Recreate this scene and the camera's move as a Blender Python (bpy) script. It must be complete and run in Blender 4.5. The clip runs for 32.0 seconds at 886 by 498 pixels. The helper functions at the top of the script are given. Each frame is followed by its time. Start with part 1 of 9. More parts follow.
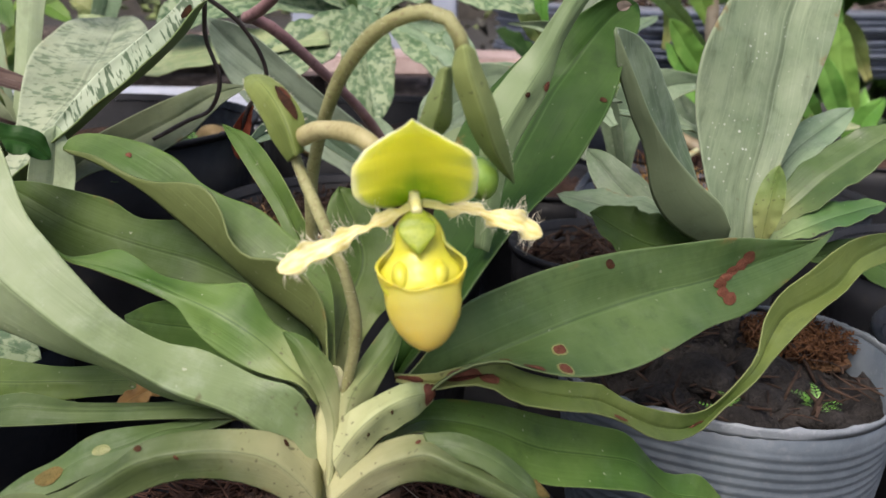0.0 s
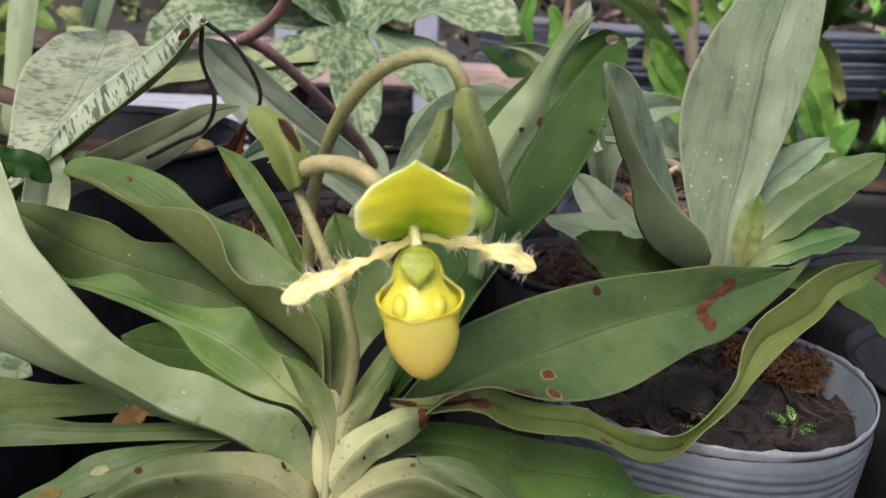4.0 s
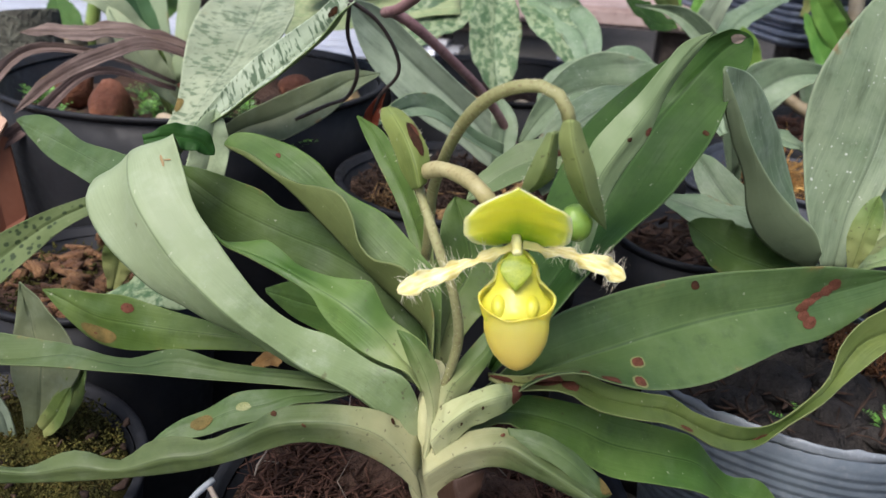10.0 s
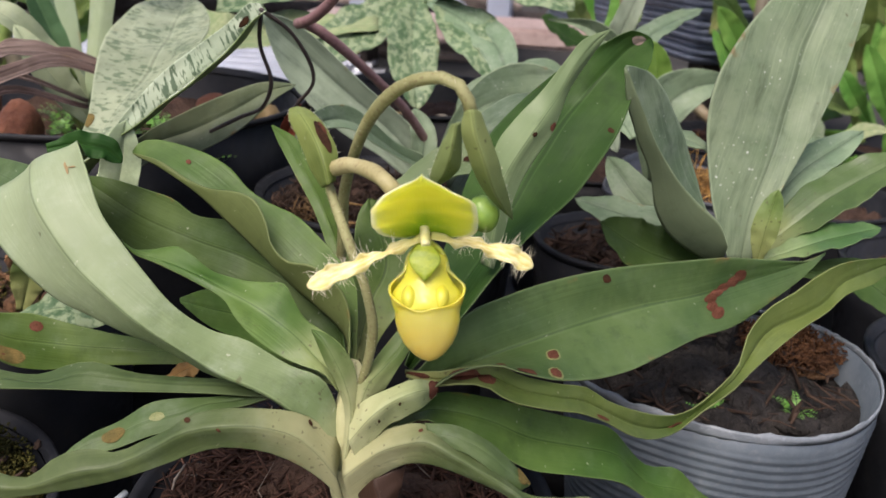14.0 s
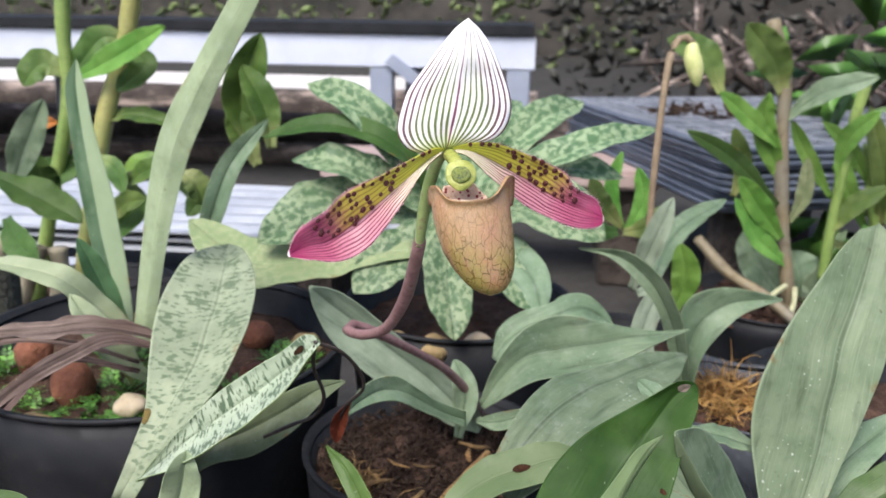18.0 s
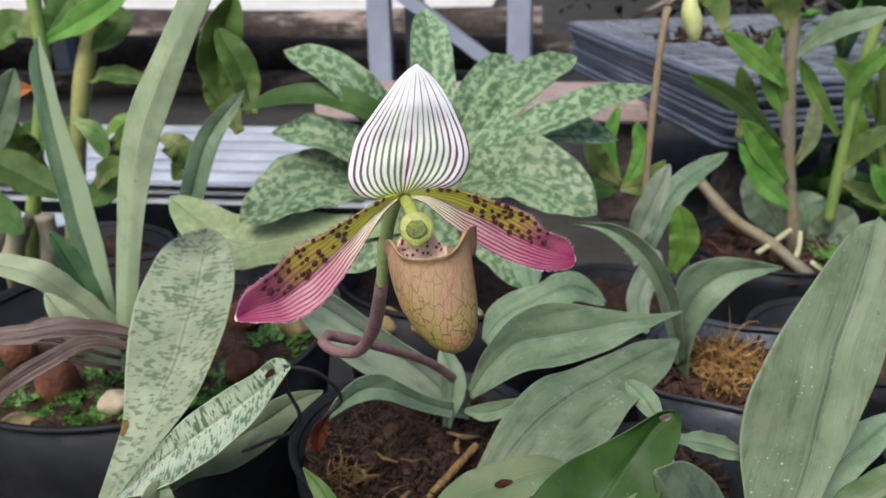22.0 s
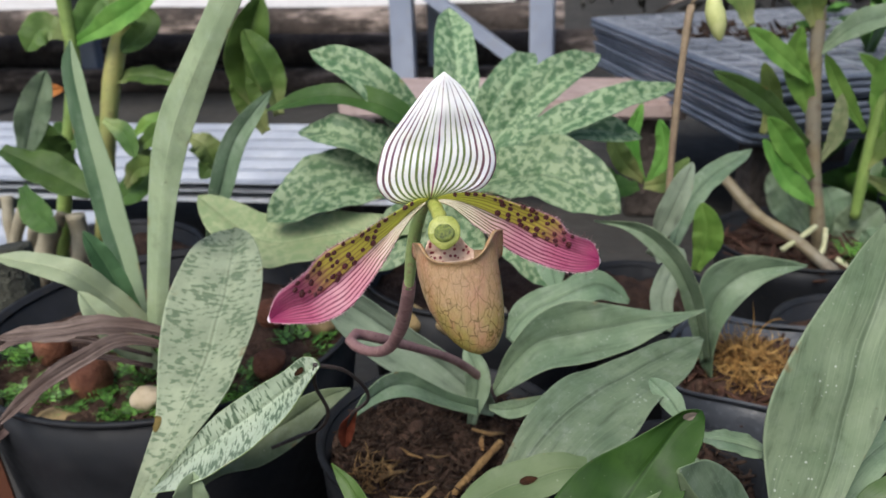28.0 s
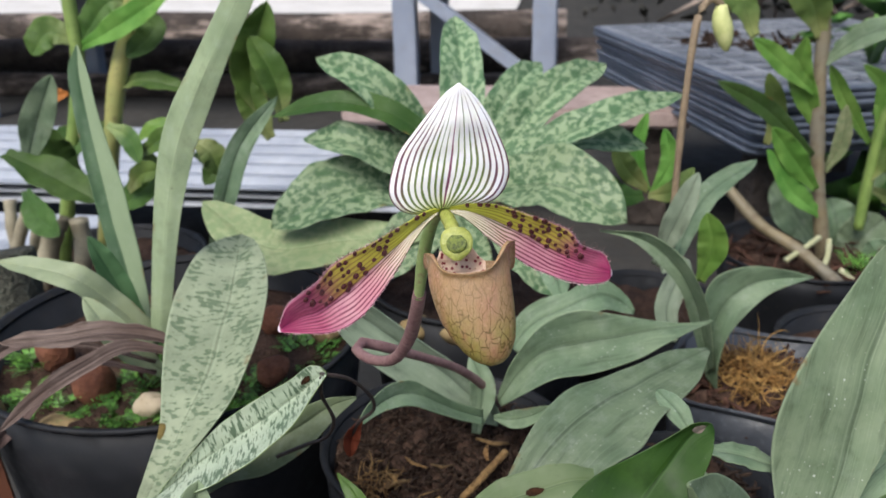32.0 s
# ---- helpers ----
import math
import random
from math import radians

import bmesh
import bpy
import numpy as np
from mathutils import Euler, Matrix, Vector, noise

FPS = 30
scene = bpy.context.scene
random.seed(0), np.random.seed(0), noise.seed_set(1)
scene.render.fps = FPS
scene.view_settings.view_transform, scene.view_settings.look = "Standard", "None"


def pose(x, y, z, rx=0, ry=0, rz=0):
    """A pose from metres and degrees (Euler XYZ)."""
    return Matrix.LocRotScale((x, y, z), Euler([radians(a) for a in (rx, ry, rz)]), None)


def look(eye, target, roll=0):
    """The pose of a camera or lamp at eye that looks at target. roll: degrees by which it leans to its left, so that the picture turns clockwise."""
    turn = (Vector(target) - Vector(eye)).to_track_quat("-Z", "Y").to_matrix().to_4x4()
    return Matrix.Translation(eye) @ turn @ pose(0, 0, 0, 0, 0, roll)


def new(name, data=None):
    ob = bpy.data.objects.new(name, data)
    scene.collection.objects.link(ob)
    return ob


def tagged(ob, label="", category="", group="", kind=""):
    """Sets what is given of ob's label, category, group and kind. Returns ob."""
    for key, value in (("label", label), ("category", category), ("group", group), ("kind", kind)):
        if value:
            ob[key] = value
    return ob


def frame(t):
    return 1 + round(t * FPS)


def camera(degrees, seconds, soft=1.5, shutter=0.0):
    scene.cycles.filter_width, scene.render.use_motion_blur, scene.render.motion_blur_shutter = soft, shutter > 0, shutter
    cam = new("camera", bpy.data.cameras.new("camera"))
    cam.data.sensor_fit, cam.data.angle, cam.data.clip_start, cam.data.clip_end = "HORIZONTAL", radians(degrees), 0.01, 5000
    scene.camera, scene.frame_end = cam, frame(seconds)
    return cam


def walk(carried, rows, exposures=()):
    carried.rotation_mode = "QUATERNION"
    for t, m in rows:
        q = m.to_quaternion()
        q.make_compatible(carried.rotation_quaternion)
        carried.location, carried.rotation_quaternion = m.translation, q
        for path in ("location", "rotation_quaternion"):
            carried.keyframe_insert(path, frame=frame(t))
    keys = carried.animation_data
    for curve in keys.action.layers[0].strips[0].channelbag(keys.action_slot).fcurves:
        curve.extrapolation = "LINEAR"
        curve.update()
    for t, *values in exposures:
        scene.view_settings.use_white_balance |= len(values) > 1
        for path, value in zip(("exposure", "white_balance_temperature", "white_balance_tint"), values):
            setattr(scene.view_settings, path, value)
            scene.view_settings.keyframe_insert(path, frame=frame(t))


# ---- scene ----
cam = camera(56.2, 32.0, shutter=0.5)
PATH = [
    (0, (0.0390, 0.0683, 0.2939), (0.0303, 0.5453, 0.1441), 0.87),
    (0.5, (0.0390, 0.0673, 0.2940), (0.0338, 0.5438, 0.1426), 1.12),
    (1, (0.0360, 0.0658, 0.2982), (0.0295, 0.5421, 0.1463), 1.00),
    (1.5, (0.0350, 0.0640, 0.2994), (0.0278, 0.5410, 0.1497), 1.59),
    (2, (0.0360, 0.0651, 0.3003), (0.0355, 0.5430, 0.1532), 1.79),
    (2.5, (0.0350, 0.0637, 0.2975), (0.0397, 0.5424, 0.1530), 1.97),
    (3, (0.0350, 0.0630, 0.2996), (0.0395, 0.5414, 0.1544), 2.07),
    (3.5, (0.0340, 0.0631, 0.3006), (0.0387, 0.5414, 0.1549), 2.07),
    (5.5, (0.0340, 0.0587, 0.3061), (0.0392, 0.5378, 0.1629), 2.28),
    (6, (0.0370, 0.0539, 0.3077), (0.0353, 0.5325, 0.1628), 2.37),
    (6.5, (0.0410, 0.0457, 0.3148), (0.0130, 0.5176, 0.1518), 3.48),
    (7, (0.0390, 0.0391, 0.3267), (-0.0110, 0.5044, 0.1506), 3.33),
    (7.5, (0.0370, 0.0381, 0.3268), (-0.0260, 0.4988, 0.1430), 2.82),
    (8, (0.0330, 0.0359, 0.3251), (-0.0455, 0.4878, 0.1260), 1.85),
    (8.5, (0.0270, 0.0346, 0.3232), (-0.0685, 0.4807, 0.1185), 1.47),
    (9, (0.0430, 0.0416, 0.3223), (-0.0373, 0.4915, 0.1195), 1.92),
    (9.5, (0.0470, 0.0438, 0.3241), (-0.0210, 0.4984, 0.1272), 2.82),
    (10, (0.0420, 0.0467, 0.3308), (-0.0305, 0.5015, 0.1362), 3.16),
    (10.5, (0.0480, 0.0495, 0.3294), (-0.0110, 0.5072, 0.1370), 3.37),
    (11, (0.0480, 0.0511, 0.3262), (0.0185, 0.5171, 0.1473), 4.55),
    (11.5, (0.0470, 0.0482, 0.3266), (0.0265, 0.5171, 0.1544), 4.69),
    (12, (0.0470, 0.0474, 0.3287), (0.0232, 0.5160, 0.1560), 4.24),
    (12.5, (0.0450, 0.0447, 0.3310), (0.0185, 0.5133, 0.1587), 4.30),
    (13, (0.0460, 0.0427, 0.3313), (0.0215, 0.5106, 0.1567), 4.02),
    (13.5, (0.0480, 0.0421, 0.3263), (0.0202, 0.5098, 0.1518), 4.07),
    (14, (0.0500, 0.0427, 0.3232), (0.0145, 0.5087, 0.1456), 3.05),
    (14.5, (0.0480, 0.0428, 0.3242), (0.0100, 0.5046, 0.1363), 2.51),
    (16.5, (0.0380, 0.0495, 0.3375), (-0.0107, 0.5109, 0.1511), -0.26),
    (17, (0.0370, 0.0605, 0.3694), (-0.0115, 0.5219, 0.1830), 2.24),
    (17.5, (0.0320, 0.0635, 0.4184), (-0.0172, 0.5384, 0.2701), 0.77),
    (18, (0.0310, 0.0648, 0.4293), (-0.0182, 0.5427, 0.2908), 0.88),
    (18.5, (0.0340, 0.0658, 0.4372), (-0.0180, 0.5433, 0.2985), 1.23),
    (19, (0.0450, 0.0822, 0.4483), (-0.0127, 0.5504, 0.2826), 1.32),
    (19.5, (0.0420, 0.0992, 0.4553), (-0.0160, 0.5594, 0.2686), 0.20),
    (20, (0.0460, 0.1029, 0.4609), (-0.0135, 0.5616, 0.2710), -0.83),
    (20.5, (0.0460, 0.1044, 0.4647), (-0.0107, 0.5638, 0.2756), -1.69),
    (21, (0.0420, 0.1042, 0.4628), (-0.0115, 0.5629, 0.2712), -1.14),
    (21.5, (0.0410, 0.1004, 0.4652), (-0.0127, 0.5603, 0.2763), -0.84),
    (22, (0.0440, 0.0985, 0.4655), (-0.0102, 0.5583, 0.2768), -0.95),
    (22.5, (0.0420, 0.0977, 0.4676), (-0.0158, 0.5579, 0.2808), -0.60),
    (23, (0.0440, 0.0977, 0.4676), (-0.0140, 0.5570, 0.2787), -0.61),
    (23.5, (0.0430, 0.0960, 0.4698), (-0.0175, 0.5550, 0.2810), -0.75),
    (24, (0.0430, 0.0967, 0.4677), (-0.0195, 0.5551, 0.2779), -1.18),
    (24.5, (0.0420, 0.0967, 0.4677), (-0.0237, 0.5544, 0.2775), -1.43),
    (25, (0.0410, 0.0950, 0.4699), (-0.0277, 0.5528, 0.2810), -1.87),
    (25.5, (0.0440, 0.0950, 0.4699), (-0.0252, 0.5522, 0.2798), -1.88),
    (27.5, (0.0430, 0.0941, 0.4710), (-0.0243, 0.5523, 0.2825), -1.55),
    (28, (0.0430, 0.0940, 0.4700), (-0.0242, 0.5510, 0.2787), -1.66),
    (28.5, (0.0420, 0.0931, 0.4712), (-0.0315, 0.5482, 0.2775), -1.76),
    (29, (0.0430, 0.0971, 0.4707), (-0.0230, 0.5528, 0.2759), -1.34),
    (29.5, (0.0420, 0.0992, 0.4714), (-0.0218, 0.5562, 0.2788), -1.10),
    (30, (0.0430, 0.0993, 0.4724), (-0.0232, 0.5564, 0.2808), -1.34),
    (30.5, (0.0400, 0.1019, 0.4691), (-0.0255, 0.5579, 0.2746), -1.33),
    (31, (0.0400, 0.1001, 0.4703), (-0.0257, 0.5574, 0.2792), -1.43),
    (31.5, (0.0390, 0.0982, 0.4715), (-0.0273, 0.5567, 0.2835), -1.33),
    (32, (0.0390, 0.0951, 0.4709), (-0.0280, 0.5536, 0.2831), -1.15),
]
EXPOSURES = [(0, 0.75, 6540, 16), (1, 0.6, 6590, 17), (6, 0.64, 6540, 18), (7, 0.74, 6540, 18), (7.9, 0.79, 6540, 18), (8.5, 1.2, 6240, 17), (9.05, 1.12, 6190, 15), (9.5, 0.59, 6140, 14), (10, 0.73, 6140, 14), (11, 0.67, 6390, 16),
             (13, 0.66, 6540, 18), (14.5, 0.68, 6540, 17), (16.6, 0.9, 6200, 12), (17.05, 1.08, 6100, 11), (17.5, 0.68, 6100, 11), (18, 0.86, 6150, 12), (18.6, 0.65, 6200, 12), (19, 0.42, 6300, 11), (20, 0.4, 6170, 9), (25, 0.36, 6150, 9), (32, 0.42, 6150, 9)]
walk(cam, [(t, look(eye, target, roll)) for t, eye, target, roll in PATH], EXPOSURES)

# ---- world and light ----
cam.data.dof.use_dof, cam.data.dof.focus_distance, cam.data.dof.aperture_fstop = True, 0.28, 20.0
world = bpy.data.worlds.new("overcast_sky")
scene.world = world
world.use_nodes = True
wn = world.node_tree.nodes
sky = wn.new("ShaderNodeTexSky")
sky.sky_type, sky.sun_disc = "NISHITA", False
sky.sun_elevation, sky.sun_rotation = radians(55), radians(201)
sky.air_density, sky.dust_density = 1.0, 4.0
wn["Background"].inputs[1].default_value = 0.13
world.node_tree.links.new(sky.outputs[0], wn["Background"].inputs[0])
sun = new("sun", bpy.data.lights.new("sun", "SUN"))
sun.data.energy, sun.data.angle, sun.data.color = 2.5, radians(32), (1.0, 0.945, 0.86)
sun.matrix_world = look((-0.6, -1.3, 2.7), (0.1, 0.5, 0.0))

# ---- materials ----
MATS = {}


def nodes_of(name, rough=0.5, metal=0.0, spec=0.5):
    m = bpy.data.materials.new(name)
    m.use_nodes = True
    nt = m.node_tree
    b = nt.nodes["Principled BSDF"]
    b.inputs["Roughness"].default_value, b.inputs["Metallic"].default_value = rough, metal
    b.inputs["Specular IOR Level"].default_value = spec
    return m, nt, b


def node(nt, kind, **values):
    n = nt.nodes.new(kind)
    for key, value in values.items():
        n.inputs[key].default_value = value
    return n


def mixed(nt, a, b, fac):
    n = nt.nodes.new("ShaderNodeMix")
    n.data_type = "RGBA"
    for sock, v in ((n.inputs[6], a), (n.inputs[7], b), (n.inputs[0], fac)):
        if isinstance(v, (tuple, list)):
            sock.default_value = (*v, 1)
        elif isinstance(v, (int, float)):
            sock.default_value = v
        else:
            nt.links.new(v, sock)
    return n.outputs[2]


def ramp(nt, value, lo, hi, a=0.0, b=1.0):
    n = node(nt, "ShaderNodeMapRange", **{"From Min": lo, "From Max": hi, "To Min": a, "To Max": b})
    n.interpolation_type = "SMOOTHSTEP"
    nt.links.new(value, n.inputs[0])
    return n.outputs[0]


def maths(nt, op, a, b=0.0):
    n = nt.nodes.new("ShaderNodeMath")
    n.operation = op
    for sock, v in zip(n.inputs, (a, b)):
        if isinstance(v, (int, float)):
            sock.default_value = v
        else:
            nt.links.new(v, sock)
    return n.outputs[0]


def scaled(nt, vec, s):
    n = nt.nodes.new("ShaderNodeVectorMath")
    n.operation = "MULTIPLY"
    nt.links.new(vec, n.inputs[0])
    n.inputs[1].default_value = s
    return n.outputs[0]


def noise_of(nt, vec, scale, detail=3.0, rough=0.55):
    n = node(nt, "ShaderNodeTexNoise", Scale=scale, Detail=detail, Roughness=rough)
    nt.links.new(vec, n.inputs["Vector"])
    return n.outputs["Fac"]


def bumped(nt, b, height, strength, distance):
    n = node(nt, "ShaderNodeBump", Strength=strength, Distance=distance)
    nt.links.new(height, n.inputs["Height"])
    nt.links.new(n.outputs[0], b.inputs["Normal"])


def uv(nt, name):
    n = nt.nodes.new("ShaderNodeUVMap")
    n.uv_map = name
    return n.outputs[0]


def place(nt):
    return nt.nodes.new("ShaderNodeTexCoord").outputs["Object"]


def glow_through(nt, b, colour, amount):
    """Let some light pass through a thin blade."""
    out = nt.nodes["Material Output"]
    tr = nt.nodes.new("ShaderNodeBsdfTranslucent")
    nt.links.new(colour, tr.inputs[0])
    mix = nt.nodes.new("ShaderNodeMixShader")
    mix.inputs[0].default_value = amount
    nt.links.new(b.outputs[0], mix.inputs[1])
    nt.links.new(tr.outputs[0], mix.inputs[2])
    nt.links.new(mix.outputs[0], out.inputs[0])


def leaf_material(name, dark, light, pattern="", half=None, dust=0.0, foot=(0.004, 0.03), whitened=None, mark=(0.02, 0.05, 0.02), pale=None, rough=0.48, thin=0.12, bloom=0.0, spec=0.22):
    m, nt, b = nodes_of(name, rough, 0, spec)
    blade, metre = uv(nt, "blade"), uv(nt, "metre")
    xyz = nt.nodes.new("ShaderNodeSeparateXYZ")
    nt.links.new(blade, xyz.inputs[0])
    across = maths(nt, "ABSOLUTE", maths(nt, "SUBTRACT", xyz.outputs[0], 0.5))
    where = place(nt)
    col = mixed(nt, dark, light, ramp(nt, noise_of(nt, where, 28, 4), 0.3, 0.7))
    col = mixed(nt, col, [c * 0.62 for c in dark], ramp(nt, noise_of(nt, where, 75, 5, 0.7), 0.5, 0.72, 0, 0.45))
    veins = noise_of(nt, scaled(nt, metre, (900, 9, 1)), 1.0, 2)
    col = mixed(nt, col, [min(1, c * 1.35 + 0.01) for c in light], ramp(nt, veins, 0.5, 0.8, 0, 0.12))
    if pattern == "dashes":
        n1 = noise_of(nt, scaled(nt, metre, (150, 480, 1)), 1.0, 2, 0.6)
        n2 = noise_of(nt, scaled(nt, metre, (60, 60, 1)), 1.0, 1)
        col = mixed(nt, col, mark, ramp(nt, maths(nt, "ADD", n1, maths(nt, "MULTIPLY", n2, 0.5)), 0.76, 0.83, 0, 0.8))
    elif pattern == "blotches":
        n1 = noise_of(nt, scaled(nt, metre, (190, 360, 1)), 1.0, 2, 0.5)
        n2 = noise_of(nt, scaled(nt, metre, (50, 50, 1)), 1.0, 1)
        col = mixed(nt, col, mark, ramp(nt, maths(nt, "ADD", n1, maths(nt, "MULTIPLY", n2, 0.6)), 0.8, 0.92, 0, 0.72))
    elif pattern == "mottle":
        n1 = noise_of(nt, scaled(nt, metre, (185, 150, 1)), 1.0, 4, 0.6)
        n2 = noise_of(nt, scaled(nt, metre, (60, 40, 1)), 1.0, 2)
        col = mixed(nt, col, mark, ramp(nt, maths(nt, "ADD", n1, maths(nt, "MULTIPLY", n2, 0.35)), 0.59, 0.76, 0, 0.72))
    elif pattern == "dots":
        v = node(nt, "ShaderNodeTexVoronoi", Scale=1.0)
        nt.links.new(scaled(nt, metre, (330, 220, 1)), v.inputs["Vector"])
        n1 = noise_of(nt, scaled(nt, metre, (120, 120, 1)), 1.0, 2)
        col = mixed(nt, col, mark, ramp(nt, maths(nt, "ADD", v.outputs["Distance"], maths(nt, "MULTIPLY", n1, 0.5)), 0.62, 0.5, 0, 0.85))
    if pattern == "streaks":
        n1 = noise_of(nt, scaled(nt, metre, (420, 12, 1)), 1.0, 4, 0.7)
        col = mixed(nt, col, mark, ramp(nt, n1, 0.42, 0.62, 0, 0.85))
    # Sky light caught on a leaf's arch, painted as a paler far stretch.
    if whitened:
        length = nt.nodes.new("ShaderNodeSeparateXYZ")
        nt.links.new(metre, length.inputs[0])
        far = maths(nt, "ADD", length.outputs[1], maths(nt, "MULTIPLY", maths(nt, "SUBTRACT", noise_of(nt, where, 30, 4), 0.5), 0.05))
        col = mixed(nt, col, whitened, ramp(nt, far, 0.06, 0.13, 0, 0.75))
    # Lit side of a folded blade, put in as a second colour.
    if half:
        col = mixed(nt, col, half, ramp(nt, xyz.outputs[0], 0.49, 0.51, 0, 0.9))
    if dust:
        streak = noise_of(nt, scaled(nt, metre, (150, 22, 1)), 1.0, 5, 0.65)
        col = mixed(nt, col, [c * 0.5 for c in dark], ramp(nt, streak, 0.46, 0.74, 0, 0.75))
        col = mixed(nt, col, [c * 0.55 for c in dark], ramp(nt, across, 0.09, 0.0, 0, 0.6))
        lines = noise_of(nt, scaled(nt, metre, (1500, 14, 1)), 1.0, 2)
        col = mixed(nt, col, [c * 1.35 for c in light], ramp(nt, lines, 0.52, 0.7, 0, 0.3))
        drops = node(nt, "ShaderNodeTexVoronoi", Scale=330.0)
        nt.links.new(where, drops.inputs["Vector"])
        near = maths(nt, "ADD", drops.outputs["Distance"], maths(nt, "MULTIPLY", noise_of(nt, where, 40, 4, 0.7), 0.9))
        col = mixed(nt, col, (0.62, 0.66, 0.6), ramp(nt, near, 0.56, 0.44, 0, dust))
    if pale:
        run = nt.nodes.new("ShaderNodeSeparateXYZ")
        nt.links.new(metre, run.inputs[0])
        reach = maths(nt, "ADD", run.outputs[1], maths(nt, "MULTIPLY", maths(nt, "SUBTRACT", noise_of(nt, where, 70), 0.5), 0.02))
        col = mixed(nt, pale, col, ramp(nt, reach, foot[0], foot[1]))
        dirt = maths(nt, "MULTIPLY", ramp(nt, noise_of(nt, where, 520, 2), 0.65, 0.7, 0, 0.6), ramp(nt, reach, 0.055, 0.02))
        col = mixed(nt, col, (0.05, 0.038, 0.02), dirt)
    col = mixed(nt, col, [c * 1.25 + 0.02 for c in light], ramp(nt, across, 0.47, 0.5, 0, 0.5))
    # Shading of the midrib groove drawn as a dark line with pale flanks.
    col = mixed(nt, col, [c * 0.6 for c in dark], ramp(nt, across, 0.016, 0.004, 0, 0.5))
    col = mixed(nt, col, [min(1, c * 1.3 + 0.015) for c in light], ramp(nt, maths(nt, "ABSOLUTE", maths(nt, "SUBTRACT", across, 0.028)), 0.012, 0.0, 0, 0.35))
    worn = maths(nt, "MULTIPLY", ramp(nt, across, 0.4, 0.49), ramp(nt, noise_of(nt, where, 55, 4, 0.65), 0.6, 0.7, 0, 0.65))
    col = mixed(nt, col, (0.17, 0.1, 0.03), worn)
    if bloom:
        n2 = noise_of(nt, where, 95, 6, 0.7)
        col = mixed(nt, col, (0.42, 0.47, 0.4), ramp(nt, n2, 0.45, 0.8, 0, bloom))
    specks = noise_of(nt, where, 420, 2)
    col = mixed(nt, col, (0.5, 0.5, 0.42), ramp(nt, specks, 0.71, 0.77, 0, 0.28))
    flecks = noise_of(nt, where, 160, 2)
    col = mixed(nt, col, (0.06, 0.05, 0.02), ramp(nt, flecks, 0.74, 0.8, 0, 0.6))
    info = nt.nodes.new("ShaderNodeObjectInfo")
    hue = node(nt, "ShaderNodeHueSaturation")
    mul = nt.nodes.new("ShaderNodeMath")
    mul.operation = "MULTIPLY_ADD"
    nt.links.new(info.outputs["Random"], mul.inputs[0])
    mul.inputs[1].default_value, mul.inputs[2].default_value = 0.03, 0.485
    nt.links.new(mul.outputs[0], hue.inputs["Hue"])
    val = nt.nodes.new("ShaderNodeMath")
    val.operation = "MULTIPLY_ADD"
    nt.links.new(info.outputs["Random"], val.inputs[0])
    val.inputs[1].default_value, val.inputs[2].default_value = 0.25, 0.88
    nt.links.new(val.outputs[0], hue.inputs["Value"])
    nt.links.new(col, hue.inputs["Color"])
    col = hue.outputs[0]
    nt.links.new(col, b.inputs["Base Color"])
    nt.links.new(ramp(nt, noise_of(nt, where, 90, 3), 0.3, 0.7, rough - 0.08, rough + 0.12), b.inputs["Roughness"])
    uneven = maths(nt, "MULTIPLY", noise_of(nt, where, 48, 3), 5.0)
    bumped(nt, b, maths(nt, "ADD", veins, uneven), 0.3, 0.0006)
    glow_through(nt, b, col, thin)
    return m


def pair(key, dark, light, under, **kw):
    MATS[key] = (leaf_material("leaf_" + key, dark, light, **kw), leaf_material("underside_" + key, [c * 0.85 for c in under], under, pale=kw.get("pale"), thin=0.3))


cream = (0.37, 0.38, 0.2)
pair("bluegreen", (0.036, 0.082, 0.022), (0.075, 0.133, 0.04), (0.14, 0.19, 0.075), bloom=0.05, rough=0.44, spec=0.3, pale=(0.2, 0.25, 0.1))
pair("green", (0.05, 0.09, 0.019), (0.105, 0.155, 0.04), (0.16, 0.205, 0.07), bloom=0.05, pale=(0.25, 0.28, 0.1))
pair("inner", (0.05, 0.092, 0.02), (0.1, 0.155, 0.04), (0.14, 0.18, 0.06), bloom=0.05, pale=cream, foot=(0.012, 0.045))
pair("midgreen", (0.038, 0.083, 0.013), (0.084, 0.142, 0.03), (0.125, 0.16, 0.052), bloom=0.05, pale=(0.2, 0.24, 0.09))
pair("sheath", (0.17, 0.21, 0.085), (0.26, 0.3, 0.13), (0.3, 0.31, 0.15), foot=(0.0, 0.035), pale=cream, bloom=0.1)
pair("strap", (0.045, 0.076, 0.024), (0.082, 0.117, 0.042), (0.1, 0.135, 0.052), bloom=0.1, pale=cream, foot=(0.0, 0.045))
pair("strapfar", (0.039, 0.067, 0.02), (0.073, 0.106, 0.036), (0.09, 0.125, 0.045), bloom=0.1)
pair("greyleaf", (0.085, 0.115, 0.058), (0.14, 0.17, 0.092), (0.15, 0.185, 0.095), bloom=0.16)
pair("gold", (0.24, 0.15, 0.045), (0.4, 0.28, 0.09), (0.3, 0.2, 0.07), rough=0.7)
pair("deep", (0.013, 0.042, 0.006), (0.03, 0.075, 0.012), (0.07, 0.12, 0.035), rough=0.5, spec=0.16)
pair("barred", (0.3, 0.36, 0.26), (0.4, 0.45, 0.34), (0.15, 0.2, 0.07), pattern="dashes", mark=(0.03, 0.065, 0.03))
pair("bractgreen", (0.09, 0.12, 0.028), (0.16, 0.19, 0.05), (0.18, 0.2, 0.07))
